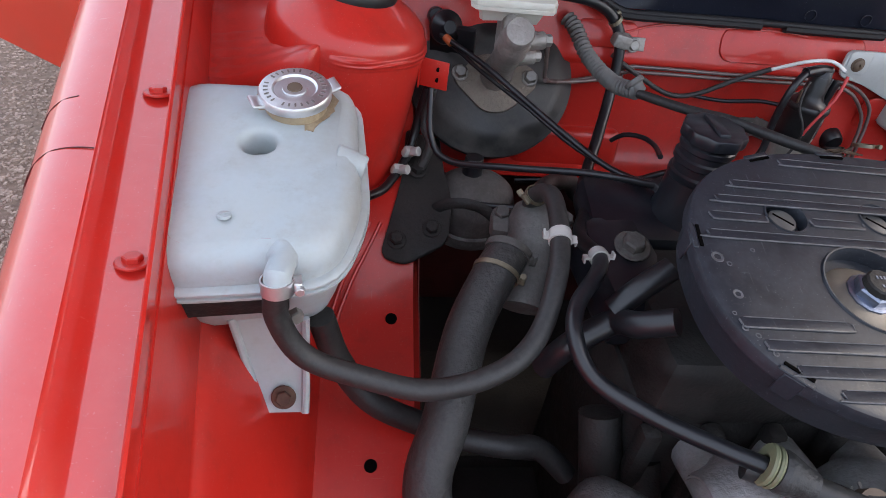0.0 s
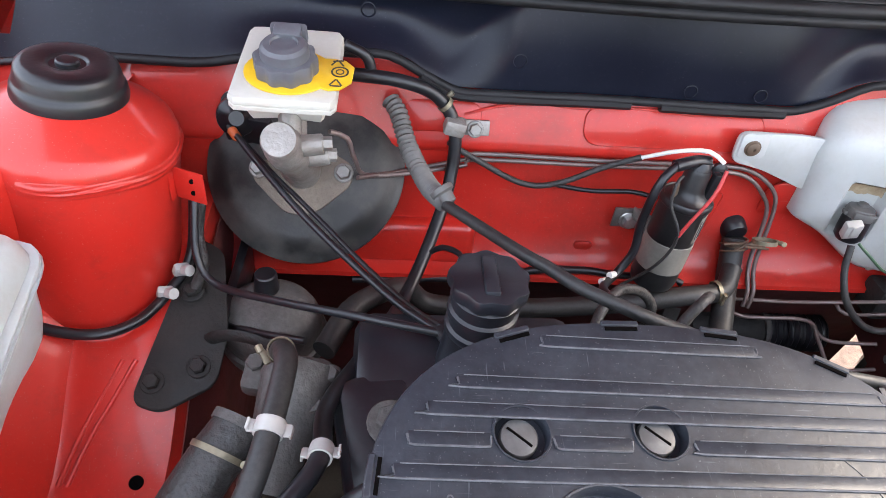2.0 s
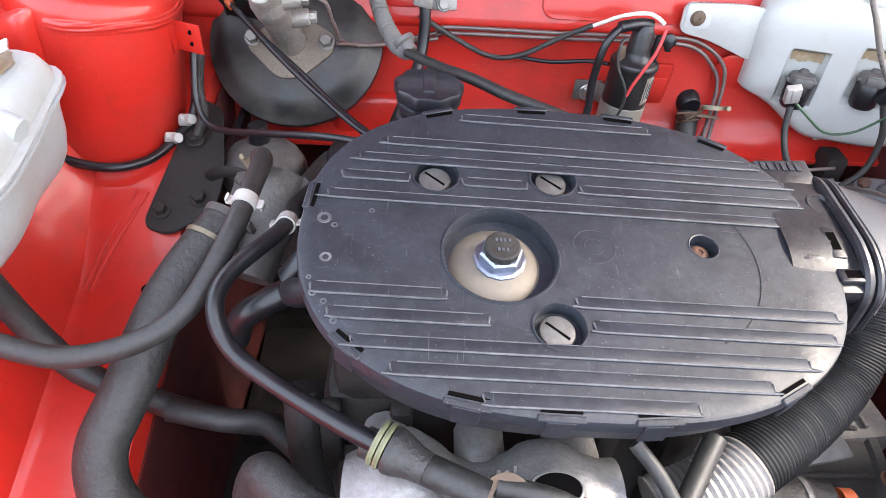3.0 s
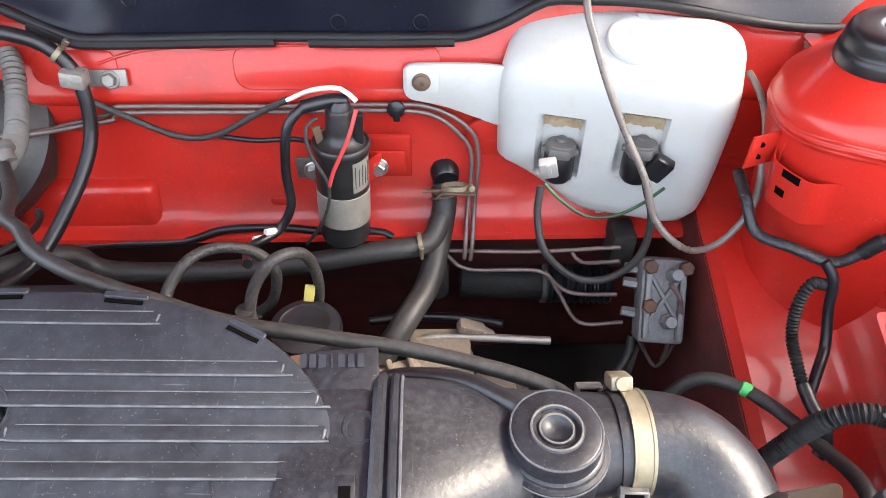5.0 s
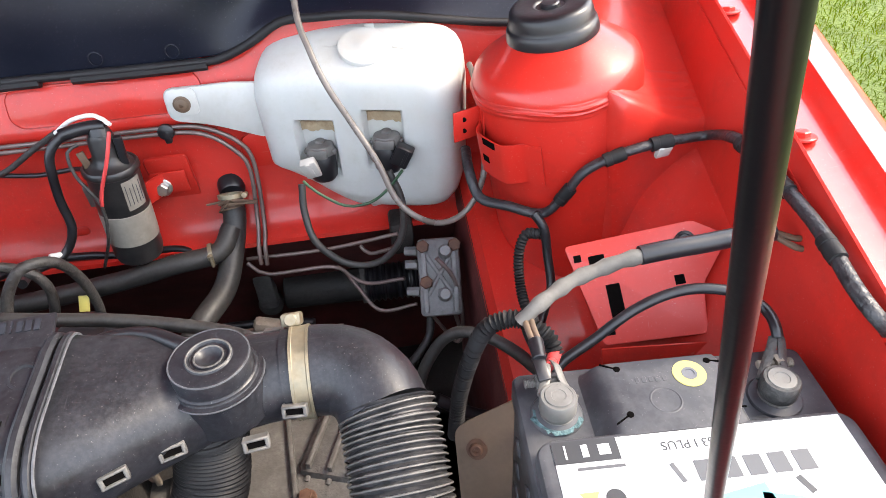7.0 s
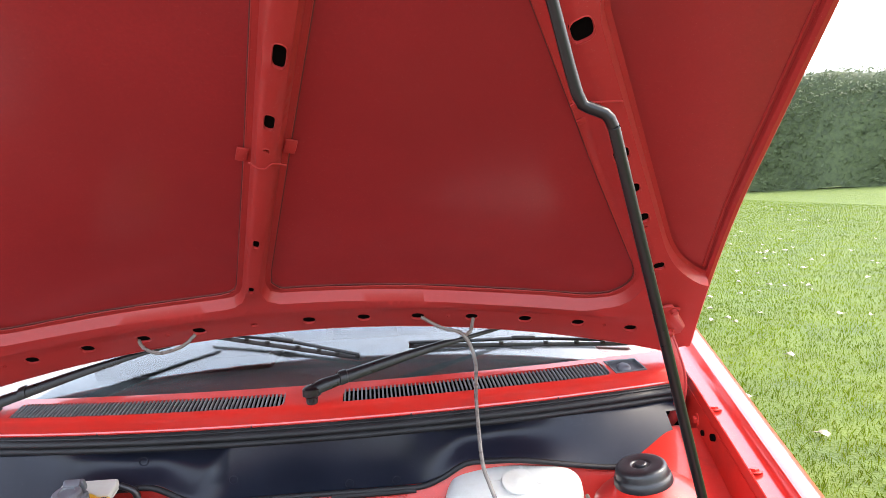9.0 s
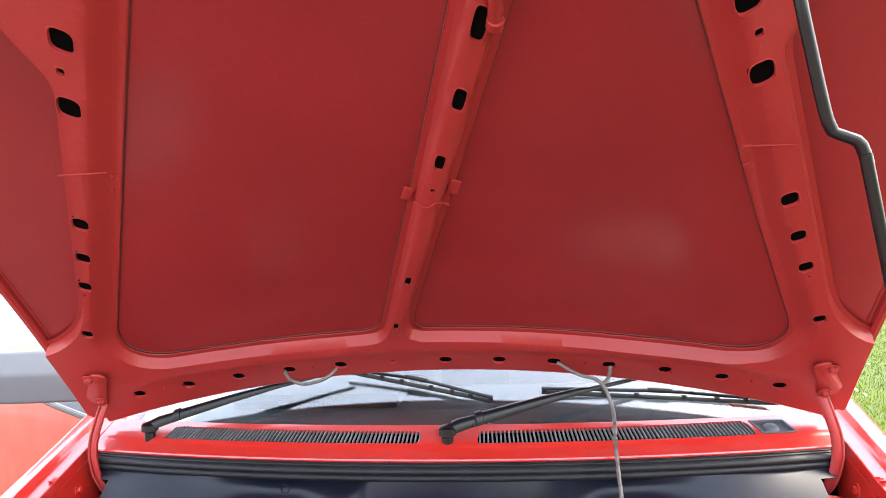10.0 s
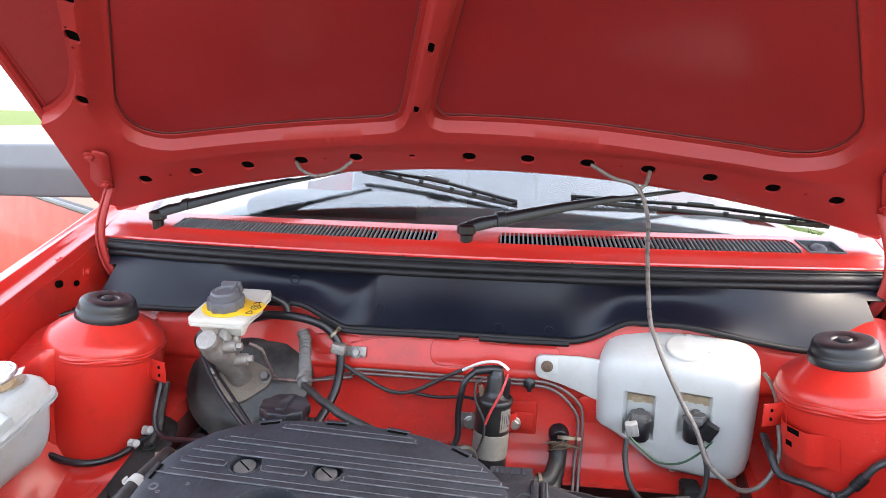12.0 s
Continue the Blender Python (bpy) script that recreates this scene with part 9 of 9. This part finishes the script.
tube("pump_earth", [(0.278, 0.04, 0.716), (0.292, 0.03, 0.705), (0.321, 0.025, 0.685), (0.35, 0.02, 0.688), (0.372, 0.015, 0.706), (0.391, 0.01, 0.732)], 0.0017, WIRE_GREEN, "thin green and black twisted pump wire", "wiring")
tube("brake_pipe", [(-0.308, 0.07, 0.756), (-0.259, 0.115, 0.738), (-0.185, 0.124, 0.753), (-0.175, 0.124, 0.761), (-0.014, 0.124, 0.76), (0.107, 0.124, 0.761), (0.161, 0.124, 0.757), (0.201, 0.122, 0.733), (0.214, 0.118, 0.702), (0.211, 0.100, 0.628), (0.2085, 0.074, 0.603), (0.2065, 0.068, 0.580)], 0.0027, PIPE, "thin steel brake pipe", "brake pipe", "brake pipes")
tube("brake_pipe", [(-0.335, 0.05, 0.823), (-0.318, 0.06, 0.81), (-0.311, 0.07, 0.779), (-0.292, 0.09, 0.746), (-0.184, 0.124, 0.745), (-0.178, 0.124, 0.753), (-0.015, 0.124, 0.753), (0.106, 0.124, 0.754), (0.161, 0.124, 0.748), (0.194, 0.122, 0.722), (0.207, 0.118, 0.694), (0.203, 0.100, 0.628), (0.2005, 0.074, 0.603), (0.199, 0.068, 0.582)], 0.0027, PIPE, "thin steel brake pipe", "brake pipe", "brake pipes")
tube("brake_pipe", [(0.179, 0.085, 0.58), (0.282, 0.075, 0.586), (0.379, 0.05, 0.615)], 0.0026, PIPE, "thin steel brake pipe", "brake pipe", "brake pipes")
tube("brake_pipe", [(0.179, 0.08, 0.577), (0.205, 0.07, 0.562), (0.291, 0.06, 0.567), (0.315, 0.05, 0.541), (0.343, 0.03, 0.506), (0.393, 0.02, 0.517)], 0.0026, PIPE, "thin steel brake pipe", "brake pipe", "brake pipes")
tube("brake_pipe", [(0.295, 0.06, 0.567), (0.329, 0.05, 0.54), (0.381, 0.03, 0.556)], 0.0026, PIPE, "thin steel brake pipe", "brake pipe", "brake pipes")
tube("brake_pipe", [(0.329, 0.07, 0.589), (0.341, 0.06, 0.581), (0.378, 0.04, 0.602)], 0.0026, PIPE, "thin steel brake pipe", "brake pipe", "brake pipes")
tube("brake_pipe", [(0.42, -0.01, 0.616), (0.438, -0.015, 0.587), (0.449, -0.01, 0.524), (0.443, 0, 0.454), (0.411, 0.01, 0.502)], 0.0026, PIPE, "thin steel brake pipe", "brake pipe", "brake pipes")
tube("brake_pipe", [(0.424, -0.01, 0.558), (0.437, -0.015, 0.532), (0.448, 0, 0.466)], 0.0026, PIPE, "thin steel brake pipe", "brake pipe", "brake pipes")
tube("brake_hose", [(0.41, 0.02, 0.489), (0.402, 0, 0.469), (0.37, -0.03, 0.454), (0.335, -0.06, 0.467)], 0.0055, RUBBER_WORN, "black rubber brake hose", "brake hose")
tube("servo_cable", [(-0.447, 0.1, 0.795), (-0.402, 0.03, 0.791), (-0.359, -0.02, 0.775), (-0.313, -0.06, 0.754), (-0.264, -0.1, 0.735), (-0.224, -0.14, 0.738)], 0.0034, RUBBER, "thin black control cable", "control cable", "control cables")
tube("servo_cable", [(-0.447, 0.1, 0.795), (-0.395, 0.05, 0.77), (-0.344, 0, 0.752), (-0.291, -0.05, 0.73), (-0.248, -0.1, 0.728), (-0.22, -0.14, 0.743)], 0.0026, RUBBER, "thin black control cable", "control cable", "control cables")
tube("bonnet_cable", [(-0.463, 0, 0.768), (-0.46, -0.03, 0.72), (-0.437, -0.05, 0.701), (-0.37, -0.09, 0.721), (-0.291, -0.13, 0.744), (-0.223, -0.145, 0.743)], 0.004, RUBBER, "thin black cable crossing behind the engine", "control cable")
tube("wire", [(-0.46, 0.01, 0.764), (-0.466, 0, 0.723), (-0.459, -0.02, 0.702), (-0.469, -0.03, 0.675)], 0.006, RUBBER_GREY, "grey wire beside the strut tower", "wiring")
tube("tower_loom", [(-0.660, -0.072, 0.700), (-0.625, -0.084, 0.684), (-0.583, -0.088, 0.670), (-0.546, -0.085, 0.665), (-0.519, -0.068, 0.664), (-0.505, -0.048, 0.667), (-0.493, -0.026, 0.674), (-0.483, -0.006, 0.682), (-0.477, 0.008, 0.700), (-0.472, 0.012, 0.730), (-0.466, 0.010, 0.764)], 0.0055, RUBBER, "black wiring loom round the strut tower", "wiring loom")
tube("wire", [(-0.472, -0.013, 0.63), (-0.444, -0.042, 0.64), (-0.399, -0.065, 0.65), (-0.351, -0.083, 0.66)], 0.004, RUBBER, "black wire over the engine mount", "wiring")
tube("earth_strap", [(-0.226, 0, 0.713), (-0.216, -0.01, 0.728), (-0.201, -0.03, 0.737), (-0.197, -0.06, 0.743), (-0.207, -0.1, 0.752)], 0.003, RUBBER, "thin black looped hose on the bulkhead", "hose")
tube("scuttle_cable", [(-0.787, 0.06, 0.799), (-0.767, 0.085, 0.807), (-0.734, 0.11, 0.824), (-0.693, 0.13, 0.835), (-0.639, 0.14, 0.84)], 0.0036, RUBBER, "thin black cable behind the strut tower", "control cable")
tube("wire", [(-0.325, 0.13, 0.881), (-0.303, 0.13, 0.87), (-0.297, 0.13, 0.853)], 0.006, RUBBER, "black wire behind the fluid reservoir", "wiring")
tube("twisted_wire", [(-0.208, 0.12, 0.777), (-0.174, 0.118, 0.757), (-0.116, 0.115, 0.729), (-0.073, 0.115, 0.731), (-0.023, 0.11, 0.76), (0.013, 0.1, 0.782)], 0.0035, RUBBER_GREY, "grey twisted wires along the bulkhead", "wiring")
tube("coil_wire", [(0.012, 0.1, 0.781), (0.044, 0.08, 0.804), (0.073, 0.07, 0.811), (0.089, 0.06, 0.803)], 0.0025, WIRE_WHITE, "white wire to the coil", "wiring")
tube("coil_wire", [(0.089, 0.05, 0.8), (0.08, 0.04, 0.774), (0.062, 0.036, 0.737), (0.056, 0.036, 0.719)], 0.0021, WIRE_RED, "red wire at the coil", "wiring")
tube("coil_wire", [(0.048, 0.06, 0.784), (0.039, 0.05, 0.781), (0.039, 0.045, 0.755), (0.055, 0.036, 0.719), (0.045, 0.040, 0.672), (0.016, 0.06, 0.616)], 0.0019, RUBBER_GREY, "grey wire at the coil", "wiring")
tube("thin_wire", [(-0.075, 0.118, 0.727), (-0.031, 0.11, 0.726), (0.015, 0.1, 0.734), (0.038, 0.08, 0.74)], 0.0028, RUBBER, "thin dark wire to the coil", "wiring")
tube("flange_pipe", [(-0.315, 0.09, 0.587), (-0.209, 0.085, 0.598), (-0.135, 0.085, 0.601), (-0.083, 0.085, 0.618), (-0.019, 0.09, 0.616), (0.027, 0.09, 0.61), (0.094, 0.09, 0.608), (0.114, 0.085, 0.603)], 0.005, RUBBER, "black pipe on the bulkhead flange", "pipe")
tube("taped_loom", [(0.465, 0.02, 0.744), (0.462, -0.015, 0.738), (0.469, -0.04, 0.717), (0.495, -0.062, 0.717), (0.528, -0.078, 0.713), (0.548, -0.086, 0.739), (0.567, -0.092, 0.77), (0.617, -0.092, 0.787), (0.689, -0.086, 0.788), (0.684, -0.139, 0.815), (0.684, -0.174, 0.817), (0.676, -0.27, 0.818), (0.668, -0.333, 0.81), (0.668, -0.356, 0.806), (0.678, -0.361, 0.795), (0.7, -0.349, 0.769)], 0.006, TAPE, "tape-wrapped wiring loom over the strut tower", "wiring loom", flat=0.8)
tube("loom_branch", [(0.518, -0.08, 0.716), (0.527, -0.09, 0.702), (0.529, -0.1, 0.675), (0.529, -0.12, 0.645), (0.517, -0.14, 0.637), (0.505, -0.16, 0.625)], 0.005, RUBBER, "black wire branching from the loom", "wiring")
tube("conduit", [(0.523, -0.088, 0.694), (0.507, -0.092, 0.699), (0.498, -0.1, 0.681), (0.496, -0.115, 0.654), (0.496, -0.14, 0.641), (0.5, -0.16, 0.626)], 0.0052, CONDUIT_BLACK, "black ribbed conduit on the inner wing", "cable conduit", ridge=0.0008, pitch=0.0036)
tube("battery_sleeve", [(0.454, -0.275, 0.762), (0.464, -0.272, 0.771), (0.479, -0.265, 0.776), (0.5, -0.255, 0.779), (0.52, -0.25, 0.781), (0.54, -0.25, 0.787), (0.555, -0.25, 0.789)], 0.0080, SLEEVE, "grey fabric sleeve round the battery wiring", "wiring sleeve", ridge=0.0010, pitch=0.021, flat=0.75)
tube("battery_loom", [(0.554, -0.25, 0.79), (0.578, -0.25, 0.792), (0.606, -0.25, 0.793), (0.633, -0.25, 0.795), (0.662, -0.25, 0.795)], 0.0078, RUBBER, "black taped battery loom above the slotted plate", "wiring loom")
tube("conduit", [(0.476, -0.292, 0.74), (0.474, -0.285, 0.748), (0.466, -0.277, 0.755), (0.457, -0.268, 0.757), (0.444, -0.263, 0.755), (0.429, -0.26, 0.744), (0.418, -0.255, 0.71), (0.407, -0.25, 0.655), (0.401, -0.25, 0.597)], 0.0066, CONDUIT_BLACK, "black ribbed conduit from the battery", "cable conduit", ridge=0.0012, pitch=0.0036)
tube("negative_cable", [(0.475, -0.296, 0.722), (0.485, -0.29, 0.728), (0.511, -0.282, 0.738), (0.542, -0.276, 0.757), (0.572, -0.274, 0.768), (0.598, -0.278, 0.772), (0.623, -0.288, 0.77), (0.635, -0.302, 0.765), (0.633, -0.318, 0.765), (0.632, -0.326, 0.76)], 0.0042, RUBBER, "black arched battery cable", "battery cable")
tube("rubber_hose", [(0.374, -0.132, 0.518), (0.382, -0.13, 0.549), (0.392, -0.127, 0.571), (0.408, -0.125, 0.594), (0.427, -0.13, 0.609), (0.452, -0.145, 0.613), (0.473, -0.17, 0.616), (0.487, -0.2, 0.622), (0.493, -0.225, 0.631), (0.491, -0.25, 0.648), (0.485, -0.275, 0.662), (0.481, -0.29, 0.659)], 0.0066, RUBBER_WORN, "rubber hose with green tape", "hose")
tube("rubber_hose", [(0.397, -0.12, 0.49), (0.434, -0.13, 0.468), (0.471, -0.14, 0.462), (0.509, -0.16, 0.494)], 0.008, RUBBER, "black hose low beside the battery", "hose")
tube("wire", [(0.468, -0.15, 0.472), (0.485, -0.15, 0.517), (0.503, -0.15, 0.558)], 0.004, RUBBER_WORN, "grey-black wire low beside the battery", "wiring")
tube("cable", [(0.079, 0.05, 0.491), (0.135, 0.06, 0.487), (0.207, 0.06, 0.481), (0.251, 0.05, 0.482)], 0.006, RUBBER, "black cable low at the bulkhead", "cable")
tube("selector_rod", [(0.118, -0.02, 0.518), (0.14, -0.02, 0.538), (0.186, -0.02, 0.543), (0.296, -0.02, 0.533)], 0.005, STEEL, "dull steel selector rod over the gearbox", "selector rod")
tube("coolant_stub", [(-0.273, -0.347, 0.74), (-0.297, -0.332, 0.72), (-0.308, -0.31, 0.7), (-0.346, -0.32, 0.68), (-0.362, -0.313, 0.64)], 0.012, RUBBER, "black branched coolant hose", "coolant hose")
tube("head_hose", [(-0.261, -0.29, 0.75), (-0.29, -0.299, 0.73), (-0.309, -0.305, 0.71)], 0.0115, RUBBER, "black hose into the air cleaner", "hose")
tube("manifold_pipe", [(-0.232, -0.443, 0.68), (-0.203, -0.457, 0.68), (-0.174, -0.467, 0.675), (-0.144, -0.479, 0.67)], 0.012, RUBBER_WORN, "worn rubber hose over the heat shield", "hose")
tube("fuel_hose", [(-0.136, -0.467, 0.665), (-0.098, -0.473, 0.66), (-0.055, -0.481, 0.65), (-0.013, -0.488, 0.645), (0.007, -0.47, 0.65), (0.03, -0.438, 0.655), (0.043, -0.42, 0.66)], 0.0085, RUBBER_WORN, "worn fuel hose ahead of the engine", "fuel hose")
tube("fuel_branch", [(-0.032, -0.440, 0.682), (-0.014, -0.458, 0.668), (-0.002, -0.476, 0.655)], 0.0058, RUBBER_WORN, "thin worn hose joining the fuel hose", "fuel hose")
tube("coolant_hose", [(-0.228, -0.475, 0.6), (-0.271, -0.462, 0.6), (-0.309, -0.434, 0.6), (-0.324, -0.421, 0.59), (-0.334, -0.43, 0.55), (-0.319, -0.452, 0.52)], 0.019, RUBBER_GREY, "thick bent coolant hose ahead of the engine", "coolant hose")
tube("coolant_pipe", [(-0.44, -0.326, 0.545), (-0.383, -0.334, 0.54), (-0.347, -0.33, 0.53), (-0.313, -0.342, 0.5)], 0.012, RUBBER_WORN, "rubber pipe joining the radiator hose", "coolant hose")
tube("stay", [(-0.268, -0.327, 0.62), (-0.277, -0.343, 0.58), (-0.265, -0.384, 0.55)], 0.004, RUBBER, "dark bent stay below the air cleaner", "stay")
tube("branch_tail", [(0.489, -0.165, 0.646), (0.49, -0.18, 0.642), (0.493, -0.2, 0.638), (0.498, -0.21, 0.622), (0.493, -0.215, 0.612)], 0.0062, RUBBER, "black loom tail beside the battery", "wiring loom")
tube("plug_boot", [(-0.021, -0.052, 0.626), (-0.041, -0.05, 0.561)], 0.0085, RUBBER_GREY, "grey rubber boot on an ignition lead", "plug boot")

# Clips and end fittings that belong to their hoses.
for hose, p, axis, r in (("radiator_hose", (-0.402, -0.226, 0.681), (-0.35, -0.75, -0.35), 0.0232), ("expansion_hose", (-0.359, -0.160, 0.733), (-0.2, 0.3, -0.9), 0.0102), ("heater_hose", (0.186, 0.070, 0.690), (0.0, -0.4, -0.9), 0.0132),
                         ("heater_hose.001", (0.146, 0.058, 0.6155), (-1.0, -0.15, -0.03), 0.0127), ("fuel_hose", (0.030, -0.500, 0.650), (0.9, -0.2, -0.1), 0.0092), ("vacuum_hose", (-0.215, 0.124, 0.822), (0.7, 0.0, -0.7), 0.0080)):
    ob = bpy.data.objects.get(hose)
    if ob:
        hose_clip("worm_clip", ob, p, axis, r, 0.005, YELLOW_ZINC)
hose = bpy.data.objects.get("heater_hose")
bm = B()
for k in range(2):
    c, ax = Vector((0.1758, 0.106 + 0.006 * k, 0.652 + 0.008 * k)), Vector((0.0, 0.5, 0.86)).normalized()
    m = aim(c, ax)
    sweep(bm, [m @ Vector((0.0162 * math.cos(radians(a)), 0.0162 * math.sin(radians(a)), 0.00004 * a - 0.006)) for a in range(-80, 300, 20)], 0.0013, 8, 0.004)
for a, b in (((0.176, 0.086, 0.668), (0.210, 0.088, 0.664)), ((0.170, 0.087, 0.672), (0.150, 0.090, 0.668)), ((0.166, 0.088, 0.660), (0.184, 0.086, 0.678))):
    rod(bm, a, b, 0.0016, 0.0014, 8)
part("wire_clip", bm, BROWN_PLATE, hose, "tan twisted wire clip")
loom = bpy.data.objects.get("taped_loom")
for p, axis in (((0.548, -0.086, 0.739), (0.5, -0.1, 0.8)), ((0.593, -0.093, 0.781), (1.0, 0.0, 0.3)), ((0.640, -0.092, 0.790), (1.0, 0.0, 0.1)), ((0.684, -0.160, 0.8165), (0.0, -1.0, 0.1)), ((0.680, -0.222, 0.8185), (-0.08, -1.0, 0.0)), ((0.672, -0.300, 0.815), (-0.1, -1.0, -0.1))):
    bm = B()
    lathe(bm, aim(p, axis), [(0.0050, -0.011), (0.0069, -0.0105), (0.0072, -0.004), (0.0068, -0.0035), (0.0073, 0.003), (0.0069, 0.0105), (0.0050, 0.011)], 18)
    part("tape_wrap", bm, CONDUIT_BLACK, loom, "shiny wrap of black tape")
